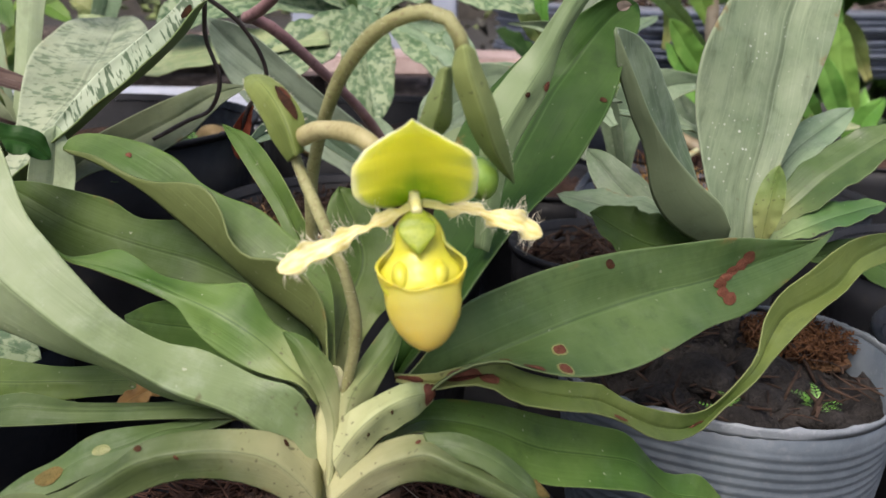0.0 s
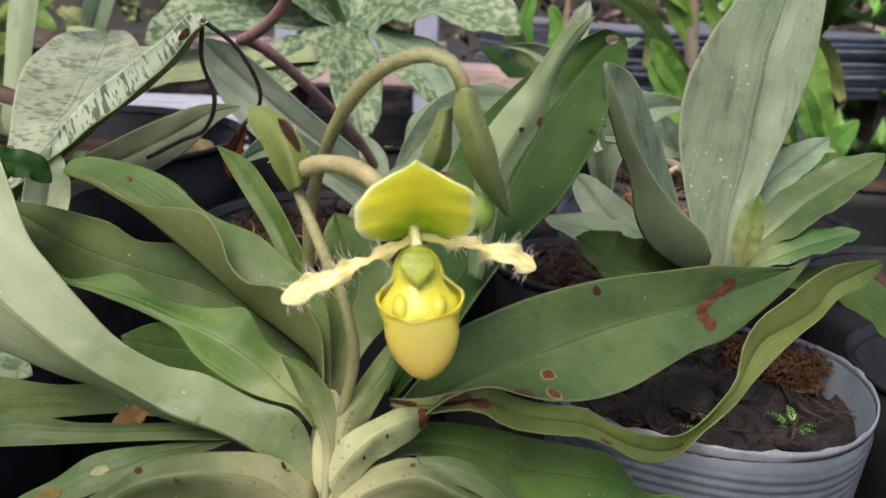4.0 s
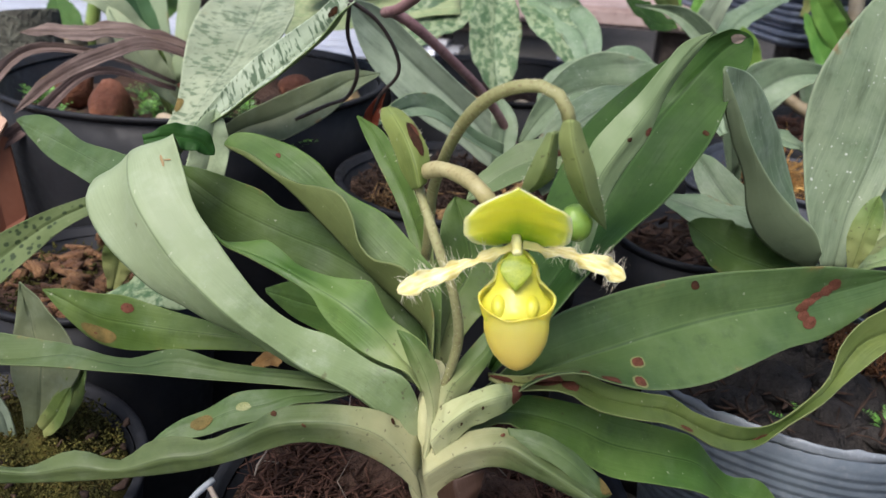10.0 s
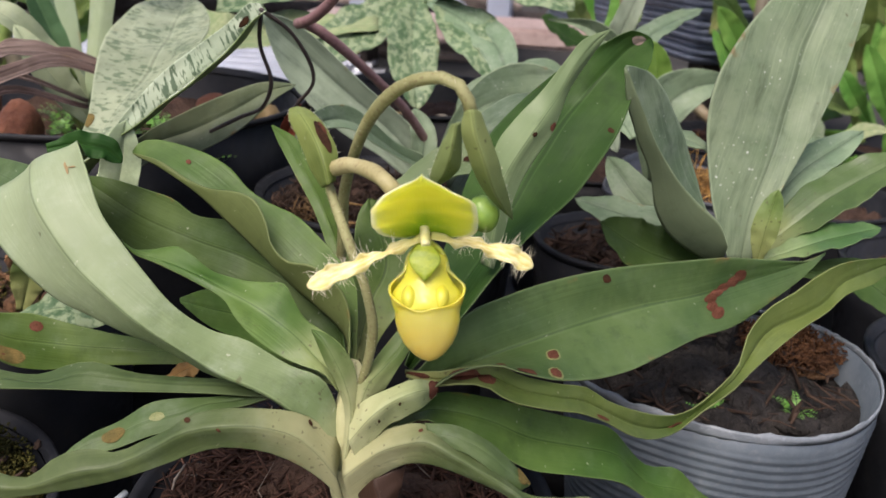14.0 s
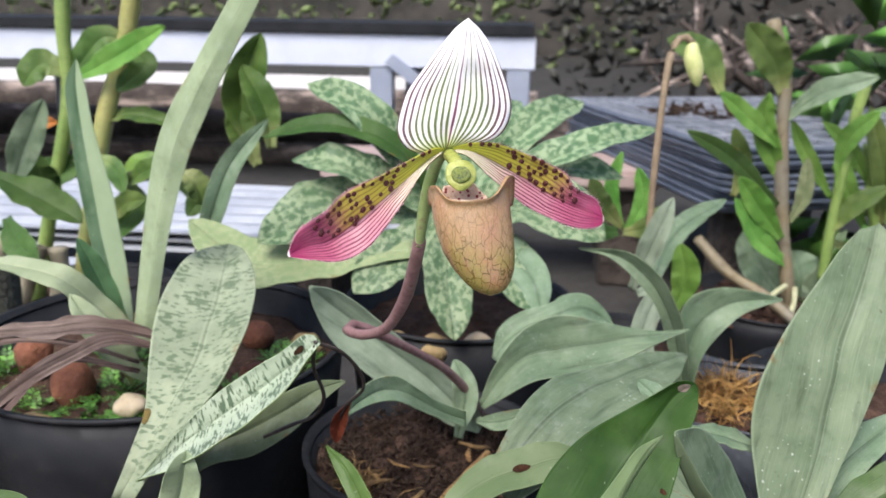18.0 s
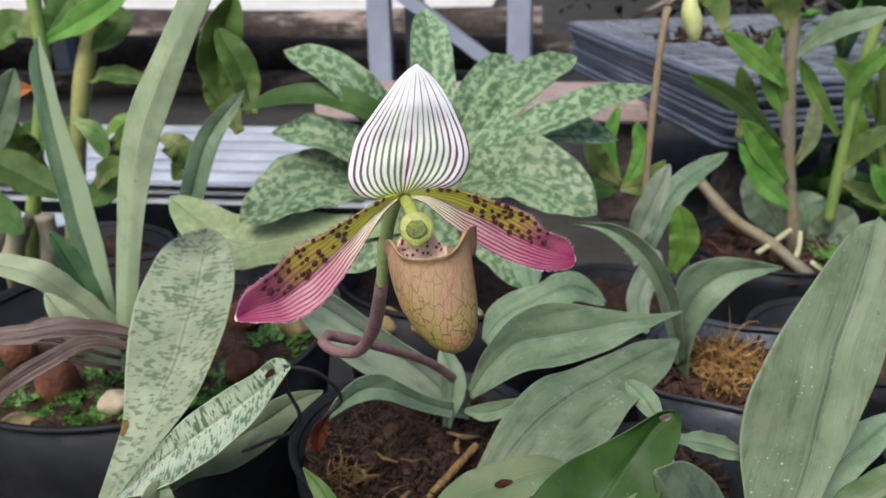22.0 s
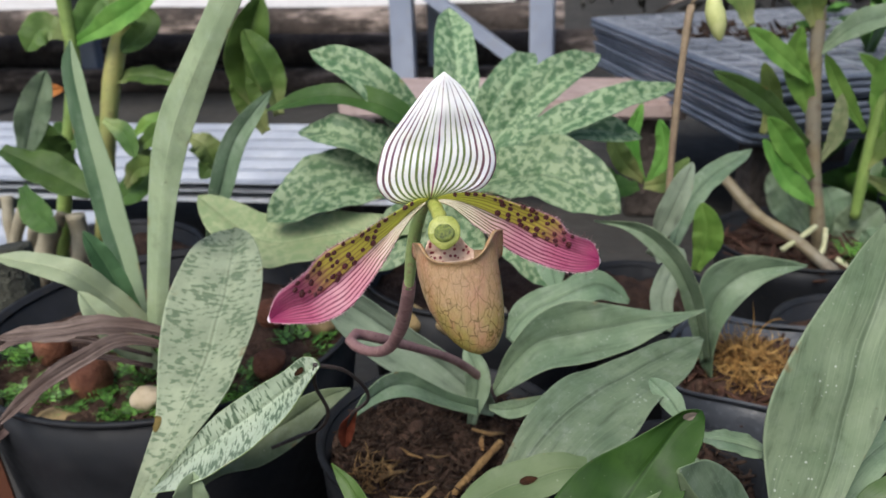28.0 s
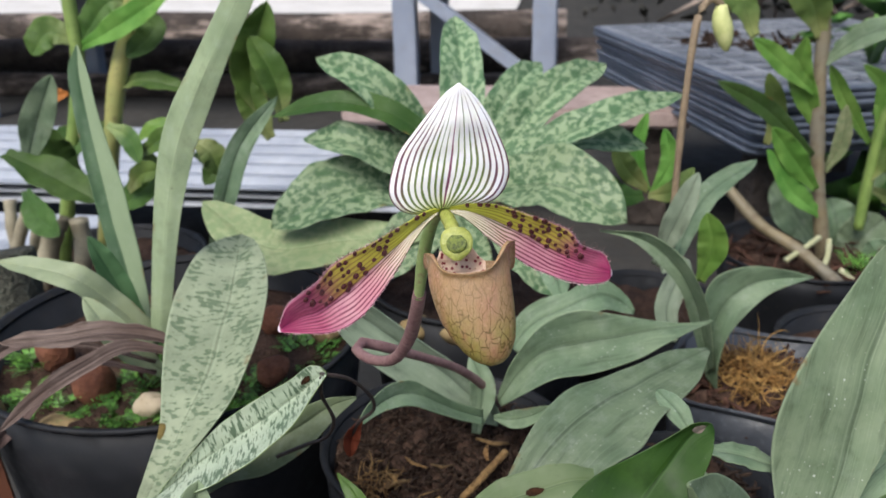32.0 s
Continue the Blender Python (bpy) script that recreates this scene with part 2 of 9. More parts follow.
pair("dark", (0.03, 0.066, 0.015), (0.06, 0.108, 0.027), (0.055, 0.11, 0.03), spec=0.12, rough=0.5, bloom=0.05)
pair("pale", (0.09, 0.125, 0.048), (0.145, 0.185, 0.082), (0.15, 0.18, 0.085), pale=cream, bloom=0.16, foot=(-0.004, 0.024), whitened=(0.25, 0.29, 0.175))
pair("under", (0.1, 0.145, 0.062), (0.15, 0.198, 0.095), (0.14, 0.2, 0.08))
pair("yellowgreen", (0.22, 0.26, 0.13), (0.31, 0.35, 0.19), (0.25, 0.29, 0.14), pattern="mottle", mark=(0.17, 0.235, 0.11))
pair("greylight", (0.165, 0.22, 0.155), (0.25, 0.31, 0.22), (0.22, 0.27, 0.19), dust=0.25, bloom=0.2, rough=0.5)
pair("grey", (0.1, 0.155, 0.09), (0.175, 0.24, 0.145), (0.19, 0.25, 0.14), dust=0.3, bloom=0.2, rough=0.5)
pair("greytall", (0.11, 0.165, 0.092), (0.18, 0.24, 0.145), (0.17, 0.21, 0.14), dust=0.55, bloom=0.1, rough=0.5, spec=0.18)
pair("greydull", (0.1, 0.15, 0.085), (0.165, 0.22, 0.13), (0.17, 0.21, 0.14), dust=0.3, bloom=0.25, rough=0.55)
pair("spotted", (0.2, 0.24, 0.155), (0.29, 0.335, 0.22), (0.15, 0.2, 0.1), pattern="blotches", mark=(0.06, 0.1, 0.05))
pair("darkspotted", (0.085, 0.125, 0.045), (0.135, 0.175, 0.07), (0.3, 0.32, 0.18), pattern="dots", mark=(0.015, 0.032, 0.012))
pair("mottled", (0.05, 0.105, 0.045), (0.09, 0.155, 0.075), (0.16, 0.22, 0.14), pattern="mottle", mark=(0.29, 0.36, 0.21), bloom=0.12)
pair("sword", (0.05, 0.10, 0.04), (0.09, 0.16, 0.07), (0.15, 0.2, 0.1))
# The fold's light and shade are painted: one half pale, one dark.
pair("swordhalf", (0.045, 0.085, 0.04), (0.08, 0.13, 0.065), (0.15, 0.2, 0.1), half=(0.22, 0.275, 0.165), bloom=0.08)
pair("swordpale", (0.22, 0.275, 0.16), (0.31, 0.365, 0.22), (0.24, 0.29, 0.17), bloom=0.2)
pair("bright", (0.1, 0.24, 0.04), (0.2, 0.37, 0.08), (0.18, 0.31, 0.07), thin=0.3, rough=0.38)
pair("dead", (0.085, 0.055, 0.048), (0.19, 0.14, 0.125), (0.12, 0.09, 0.08), rough=0.8, pattern="streaks", mark=(0.028, 0.017, 0.014))
pair("husk", (0.045, 0.024, 0.014), (0.105, 0.062, 0.038), (0.06, 0.036, 0.022), rough=0.85, spec=0.1, pattern="streaks", mark=(0.018, 0.009, 0.007))
pair("dryorange", (0.4, 0.17, 0.03), (0.55, 0.27, 0.06), (0.45, 0.22, 0.06), rough=0.6)
pair("rust", (0.12, 0.03, 0.012), (0.28, 0.08, 0.03), (0.2, 0.06, 0.03), rough=0.6)


def plain(key, a, b, scale=40, rough=0.5, metal=0.0, bump=0.3, depth=0.001, third=None, spec=0.5):
    m, nt, bs = nodes_of(key, rough, metal, spec)
    where = place(nt)
    n1 = noise_of(nt, where, scale, 5, 0.6)
    col = mixed(nt, a, b, ramp(nt, n1, 0.3, 0.7))
    n2 = noise_of(nt, where, scale * 7, 3)
    col = mixed(nt, col, third or [c * 0.6 for c in a], ramp(nt, n2, 0.52, 0.75, 0, 0.6))
    nt.links.new(col, bs.inputs["Base Color"])
    nt.links.new(ramp(nt, n2, 0.3, 0.7, max(0.05, rough - 0.1), min(1, rough + 0.12)), bs.inputs["Roughness"])
    bumped(nt, bs, n2, bump, depth)
    MATS[key] = m
    return m, nt, bs


plain("stem", (0.165, 0.165, 0.06), (0.23, 0.23, 0.1), 140, 0.65, third=(0.1, 0.055, 0.028))
plain("pedicel", (0.26, 0.23, 0.1), (0.33, 0.3, 0.15), 90, 0.55, third=(0.16, 0.11, 0.05))
plain("ovary", (0.2, 0.28, 0.09), (0.3, 0.36, 0.14), 60, 0.5, third=(0.2, 0.1, 0.08))
plain("purple", (0.17, 0.085, 0.085), (0.235, 0.135, 0.13), 70, 0.6, third=(0.11, 0.05, 0.055))
plain("bud", (0.1, 0.2, 0.02), (0.17, 0.28, 0.04), 60, 0.4, third=(0.12, 0.24, 0.03))
plain("budstem", (0.17, 0.12, 0.075), (0.24, 0.18, 0.11), 60, 0.6)
plain("budpale", (0.42, 0.45, 0.16), (0.55, 0.56, 0.26), 60, 0.5, third=(0.3, 0.38, 0.12))
plain("cane", (0.14, 0.22, 0.05), (0.22, 0.3, 0.08), 25, 0.45)
plain("cane2", (0.18, 0.14, 0.07), (0.15, 0.135, 0.1), 14, 0.6, third=(0.09, 0.06, 0.035))
plain("caneyellow", (0.3, 0.28, 0.09), (0.22, 0.25, 0.08), 20, 0.5, third=(0.12, 0.09, 0.04))
plain("caneold", (0.3, 0.27, 0.19), (0.2, 0.17, 0.11), 30, 0.7)
plain("scar", (0.065, 0.024, 0.013), (0.115, 0.045, 0.028), 200, 0.8, third=(0.02, 0.006, 0.003), spec=0.1)
plain("scar_ring", (0.12, 0.14, 0.045), (0.17, 0.18, 0.06), 200, 0.6)
plain("gold_spot", (0.08, 0.065, 0.02), (0.14, 0.1, 0.03), 260, 0.75, third=(0.03, 0.02, 0.01), spec=0.15)
plain("scar_dark", (0.018, 0.009, 0.005), (0.05, 0.022, 0.01), 200, 0.8, spec=0.1)
plain("root_pale", (0.32, 0.33, 0.18), (0.42, 0.42, 0.27), 40, 0.7, third=(0.25, 0.2, 0.1))
plain("bark_soil", (0.035, 0.02, 0.013), (0.085, 0.05, 0.035), 60, 0.9, bump=1.0, depth=0.003, third=(0.012, 0.008, 0.006), spec=0.2)
plain("black_soil", (0.012, 0.011, 0.01), (0.034, 0.03, 0.027), 50, 0.9, bump=1.0, depth=0.003, third=(0.01, 0.009, 0.008), spec=0.2)
plain("chip", (0.03, 0.014, 0.009), (0.075, 0.038, 0.026), 60, 0.9, bump=0.6, depth=0.0015, spec=0.2)
plain("root", (0.024, 0.014, 0.01), (0.052, 0.033, 0.022), 60, 0.9, spec=0.2)
plain("black_stem", (0.02, 0.014, 0.013), (0.05, 0.035, 0.03), 80, 0.6)
plain("straw", (0.11, 0.085, 0.065), (0.2, 0.165, 0.13), 60, 0.8)
plain("dry_moss", (0.12, 0.062, 0.02), (0.26, 0.16, 0.058), 60, 0.9, bump=1.0, depth=0.003, third=(0.05, 0.025, 0.012))
plain("gold_moss", (0.28, 0.14, 0.035), (0.44, 0.27, 0.08), 60, 0.85, bump=1.0, depth=0.002, third=(0.16, 0.075, 0.025))
plain("green_moss", (0.028, 0.027, 0.008), (0.075, 0.068, 0.016), 70, 0.95, bump=1.0, depth=0.004, third=(0.06, 0.028, 0.01), spec=0.1)
plain("moss_tuft", (0.036, 0.036, 0.01), (0.08, 0.075, 0.018), 60, 0.9, third=(0.09, 0.045, 0.015), spec=0.1)
plain("bright_moss", (0.06, 0.07, 0.014), (0.12, 0.12, 0.028), 90, 0.9, bump=1.0, depth=0.002, spec=0.1)
plain("weed", (0.06, 0.17, 0.02), (0.13, 0.28, 0.045), 80, 0.5)
plain("black_plastic", (0.009, 0.01, 0.012), (0.019, 0.02, 0.023), 18, 0.55, bump=0.15, depth=0.0005, third=(0.026, 0.025, 0.024), spec=0.18)
plain("grey_plastic", (0.06, 0.076, 0.09), (0.1, 0.12, 0.138), 45, 0.45, bump=0.3, depth=0.0006, third=(0.12, 0.135, 0.15), spec=0.35)
plain("bag_plastic", (0.03, 0.034, 0.042), (0.062, 0.068, 0.08), 30, 0.4, bump=0.4, depth=0.001, third=(0.09, 0.1, 0.115), spec=0.4)
plain("rim_plastic", (0.13, 0.15, 0.165), (0.19, 0.21, 0.228), 60, 0.45, bump=0.4, depth=0.0006, third=(0.25, 0.27, 0.285), spec=0.4)
plain("clay_chunk", (0.11, 0.036, 0.018), (0.22, 0.085, 0.042), 50, 0.85, bump=0.8, depth=0.002, third=(0.07, 0.035, 0.02))
plain("rust_chunk", (0.1, 0.042, 0.016), (0.2, 0.105, 0.042), 80, 0.9, bump=1.0, depth=0.003, third=(0.04, 0.02, 0.012))
plain("rust_crumb", (0.06, 0.026, 0.011), (0.13, 0.06, 0.025), 80, 0.9, bump=1.0, depth=0.002, third=(0.03, 0.014, 0.008), spec=0.2)
plain("tan_chunk", (0.2, 0.14, 0.06), (0.29, 0.21, 0.1), 50, 0.8, bump=0.6, third=(0.16, 0.15, 0.06))
plain("white_chunk", (0.5, 0.4, 0.26), (0.62, 0.52, 0.37), 50, 0.7)
plain("terracotta", (0.17, 0.055, 0.026), (0.26, 0.1, 0.05), 14, 0.8, third=(0.2, 0.075, 0.04))
plain("terracotta_rim", (0.34, 0.21, 0.14), (0.45, 0.31, 0.23), 14, 0.8)
plain("fern_trunk", (0.02, 0.02, 0.014), (0.07, 0.07, 0.05), 30, 0.95, bump=1.0, depth=0.006, third=(0.13, 0.14, 0.11))
plain("white_metal", (0.46, 0.49, 0.58), (0.56, 0.59, 0.68), 6, 0.45, third=(0.5, 0.52, 0.56))
plain("sheet_metal", (0.36, 0.38, 0.42), (0.5, 0.52, 0.55), 9, 0.4, 0.5, third=(0.35, 0.36, 0.38))
plain("tray_plastic", (0.05, 0.064, 0.09), (0.105, 0.122, 0.16), 12, 0.38, bump=0.2, third=(0.2, 0.22, 0.26))
plain("tray_edge", (0.16, 0.175, 0.205), (0.26, 0.275, 0.31), 12, 0.38, bump=0.2)
plain("log_bark", (0.018, 0.013, 0.01), (0.055, 0.042, 0.034), 9, 0.9, bump=1.0, depth=0.01, third=(0.014, 0.012, 0.01))
def log_sun_patches():
    m, nt, b = plain("log_pale", (0.018, 0.013, 0.01), (0.06, 0.045, 0.036), 9, 0.9, bump=1.0, depth=0.01, third=(0.012, 0.01, 0.008))
    src = b.inputs["Base Color"].links[0].from_socket
    where = place(nt)
    # Dappled sunlight on the logs, painted into the bark colour as pale patches.
    dapple = noise_of(nt, scaled(nt, where, (2.2, 9, 9)), 1.0, 6, 0.68)
    nt.links.new(mixed(nt, src, (0.36, 0.29, 0.25), ramp(nt, dapple, 0.5, 0.64, 0, 0.95)), b.inputs["Base Color"])


log_sun_patches()
plain("pink_wood", (0.27, 0.2, 0.18), (0.4, 0.31, 0.28), 12, 0.85, bump=0.6, depth=0.002, third=(0.16, 0.11, 0.1))
# Darker copy of the rail's white paint; the legs' shade is in its colour.
plain("leg_metal", (0.22, 0.25, 0.32), (0.3, 0.33, 0.4), 6, 0.5, third=(0.25, 0.26, 0.28))
plain("pale_concrete", (0.5, 0.48, 0.46), (0.62, 0.6, 0.58), 5, 0.9, third=(0.38, 0.35, 0.33))
plain("bench_floor", (0.014, 0.014, 0.013), (0.035, 0.032, 0.028), 5, 0.9, bump=0.6, depth=0.004, third=(0.05, 0.042, 0.035))
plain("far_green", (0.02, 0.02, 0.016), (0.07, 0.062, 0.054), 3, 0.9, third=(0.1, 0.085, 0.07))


plain("crown_skin", (0.33, 0.34, 0.17), (0.41, 0.41, 0.22), 80, 0.45, third=(0.4, 0.38, 0.2))
# Distant leaves in two colours, with shade and sunlight mixed into the paint.
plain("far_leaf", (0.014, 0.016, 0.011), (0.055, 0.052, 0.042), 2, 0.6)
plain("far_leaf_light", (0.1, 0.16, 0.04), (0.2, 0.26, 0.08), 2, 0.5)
plain("weed_leaf", (0.07, 0.2, 0.025), (0.14, 0.32, 0.05), 8, 0.4)


def random_tint(key, lo=0.6, hi=1.35):
    """Vary joined pieces of one mesh by island."""
    m = MATS[key]
    nt = m.node_tree
    b = nt.nodes["Principled BSDF"]
    src = b.inputs["Base Color"].links[0].from_socket
    g = nt.nodes.new("ShaderNodeNewGeometry")
    h = node(nt, "ShaderNodeHueSaturation")
    nt.links.new(ramp(nt, g.outputs["Random Per Island"], 0, 1, lo, hi), h.inputs["Value"])
    nt.links.new(src, h.inputs["Color"])
    nt.links.new(h.outputs[0], b.inputs["Base Color"])


for key in ("chip", "root", "straw", "moss_tuft", "weed", "dry_moss", "gold_moss", "far_leaf", "far_leaf_light", "weed_leaf"):
    random_tint(key, 0.4 if key == "weed" else 0.55, 1.35)


# petals and pouches of the two flowers
def petal_material(key, build, rough=0.5, thin=0.25, deep=0.003):
    m, nt, b = nodes_of(key, rough, 0, 0.35)
    xyz = nt.nodes.new("ShaderNodeSeparateXYZ")
    nt.links.new(uv(nt, "blade"), xyz.inputs[0])
    col = build(nt, xyz.outputs[0], xyz.outputs[1])
    nt.links.new(col, b.inputs["Base Color"])
    veins = noise_of(nt, scaled(nt, uv(nt, "metre"), (1600, 40, 1)), 1.0, 2)
    bumped(nt, b, veins, 0.2, 0.0004)
    b.inputs["Subsurface Weight"].default_value = thin
    b.inputs["Subsurface Radius"].default_value = (1.0, 0.9, 0.6)
    b.inputs["Subsurface Scale"].default_value = deep
    MATS[key] = m


def yellow_hood(nt, u, s):
    mid = maths(nt, "ABSOLUTE", maths(nt, "SUBTRACT", u, 0.5))
    n = noise_of(nt, uv(nt, "blade"), 6, 3)
    col = mixed(nt, (0.13, 0.27, 0.003), (0.58, 0.61, 0.025), ramp(nt, maths(nt, "ADD", s, maths(nt, "MULTIPLY", mid, 0.9)), 0.2, 0.72))
    col = mixed(nt, col, (0.74, 0.74, 0.24), ramp(nt, mid, 0.43, 0.5, 0, 0.9))
    return mixed(nt, col, (0.5, 0.55, 0.03), ramp(nt, n, 0.45, 0.75, 0, 0.3))


def cream_petal(nt, u, s):
    n = noise_of(nt, uv(nt, "blade"), 7, 3)
    col = mixed(nt, (0.55, 0.44, 0.12), (0.74, 0.65, 0.36), ramp(nt, n, 0.3, 0.7))
    return mixed(nt, (0.6, 0.56, 0.2), col, ramp(nt, s, 0.0, 0.3))


def striped_sepal(nt, u, s):
    w = maths(nt, "ADD", u, maths(nt, "MULTIPLY", maths(nt, "SUBTRACT", noise_of(nt, scaled(nt, uv(nt, "blade"), (3, 5, 1)), 1.0, 2), 0.5), 0.02))
    stripe = maths(nt, "ABSOLUTE", maths(nt, "SINE", maths(nt, "MULTIPLY", maths(nt, "SUBTRACT", w, 0.5), math.pi * 18)))
    mid = maths(nt, "ABSOLUTE", maths(nt, "SUBTRACT", u, 0.5))
    ground = mixed(nt, (0.5, 0.58, 0.14), (0.9, 0.89, 0.88), ramp(nt, s, 0.02, 0.24))
    line = mixed(nt, (0.11, 0.17, 0.012), (0.11, 0.02, 0.045), ramp(nt, maths(nt, "ADD", maths(nt, "MULTIPLY", s, 0.8), maths(nt, "MULTIPLY", mid, 1.7)), 0.75, 1.0))
    uneven = maths(nt, "MULTIPLY", maths(nt, "SUBTRACT", noise_of(nt, scaled(nt, uv(nt, "blade"), (22, 2.5, 1)), 1.0, 2), 0.42), 1.1)
    thin = maths(nt, "MULTIPLY", maths(nt, "SUBTRACT", s, 0.45), 0.45)
    fine = ramp(nt, maths(nt, "ADD", maths(nt, "ADD", stripe, uneven), thin), 0.72, 0.48)
    turn = maths(nt, "COSINE", maths(nt, "MULTIPLY", maths(nt, "SUBTRACT", w, 0.5), math.pi * 18))
    fade = ramp(nt, maths(nt, "ADD", s, maths(nt, "ADD", maths(nt, "MULTIPLY", turn, -0.12), maths(nt, "MULTIPLY", uneven, 0.25))), 0.95, 0.78)
    line = mixed(nt, line, (0.17, 0.015, 0.07), ramp(nt, mid, 0.034, 0.02))
    return mixed(nt, ground, line, maths(nt, "MULTIPLY", maths(nt, "MULTIPLY", fine, fade), 0.94))


def pink_petal(nt, u, s):
    blade = uv(nt, "blade")
    n = noise_of(nt, scaled(nt, blade, (3, 3, 1)), 1.0, 3)
    wob = noise_of(nt, scaled(nt, blade, (4, 7, 1)), 1.0, 2)
    along = maths(nt, "ADD", s, maths(nt, "MULTIPLY", maths(nt, "SUBTRACT", n, 0.5), 0.25))
    upper = mixed(nt, (0.47, 0.49, 0.055), (0.5, 0.42, 0.065), ramp(nt, s, 0.1, 0.65))
    lower = mixed(nt, (0.58, 0.53, 0.42), (0.4, 0.18, 0.22), ramp(nt, along, 0.1, 0.5))
    split = maths(nt, "ADD", u, maths(nt, "MULTIPLY", maths(nt, "SUBTRACT", n, 0.5), 0.12))
    col = mixed(nt, lower, upper, ramp(nt, split, 0.5, 0.56))
    col = mixed(nt, col, (0.33, 0.085, 0.145), ramp(nt, along, 0.58, 0.76))
    col = mixed(nt, col, (0.25, 0.02, 0.085), ramp(nt, along, 0.8, 1.0))
    rim = maths(nt, "ABSOLUTE", maths(nt, "SUBTRACT", u, 0.5))
    col = mixed(nt, col, (0.62, 0.3, 0.38), maths(nt, "MULTIPLY", ramp(nt, rim, 0.455, 0.5, 0, 0.7), ramp(nt, s, 0.3, 0.6)))
    w = maths(nt, "ADD", u, maths(nt, "MULTIPLY", maths(nt, "SUBTRACT", wob, 0.5), 0.05))
    stripe = maths(nt, "ABSOLUTE", maths(nt, "SINE", maths(nt, "MULTIPLY", w, math.pi * 13)))
    line = mixed(nt, (0.075, 0.07, 0.01), (0.11, 0.008, 0.034), ramp(nt, s, 0.25, 0.5))
    broken = noise_of(nt, scaled(nt, blade, (17, 4, 1)), 1.0, 4, 0.65)
    fine = ramp(nt, maths(nt, "ADD", stripe, maths(nt, "MULTIPLY", broken, 1.9)), 1.75, 1.2)
    col = mixed(nt, col, line, maths(nt, "MULTIPLY", maths(nt, "MULTIPLY", fine, ramp(nt, s, 1.0, 0.75)), ramp(nt, split, 0.52, 0.58, 0.95, 0.5)))
    flush = noise_of(nt, scaled(nt, blade, (40, 16, 1)), 1.0, 4, 0.7)
    col = mixed(nt, col, (0.2, 0.015, 0.07), maths(nt, "MULTIPLY", ramp(nt, flush, 0.45, 0.7), ramp(nt, s, 0.4, 0.8, 0, 0.75)))
    return mixed(nt, col, (0.85, 0.7, 0.75), ramp(nt, s, 0.985, 1.0))


petal_material("yellow_hood", yellow_hood, thin=1.0, deep=0.0065)
petal_material("cream_petal", cream_petal, thin=0.7)
petal_material("striped_sepal", striped_sepal, thin=0.45, deep=0.0008)
petal_material("pink_petal", pink_petal, thin=0.25, deep=0.0004)


def yellow_pouch():
    m, nt, b = nodes_of("yellow_pouch", 0.35, 0, 0.4)
    xyz = nt.nodes.new("ShaderNodeSeparateXYZ")
    nt.links.new(place(nt), xyz.inputs[0])
    n = noise_of(nt, place(nt), 120, 3)
    col = mixed(nt, (0.54, 0.37, 0.07), (0.54, 0.45, 0.045), ramp(nt, xyz.outputs[2], -0.029, -0.010))
    col = mixed(nt, col, (0.46, 0.47, 0.03), ramp(nt, xyz.outputs[2], -0.012, 0.002))
    col = mixed(nt, col, (0.54, 0.43, 0.1), ramp(nt, n, 0.5, 0.75, 0, 0.5))
    nt.links.new(col, b.inputs["Base Color"])
    b.inputs["Subsurface Weight"].default_value = 0.8
    b.inputs["Subsurface Radius"].default_value = (1.0, 0.8, 0.3)
    b.inputs["Subsurface Scale"].default_value = 0.005
    bumped(nt, b, n, 0.15, 0.0004)
    MATS["yellow_pouch"] = m


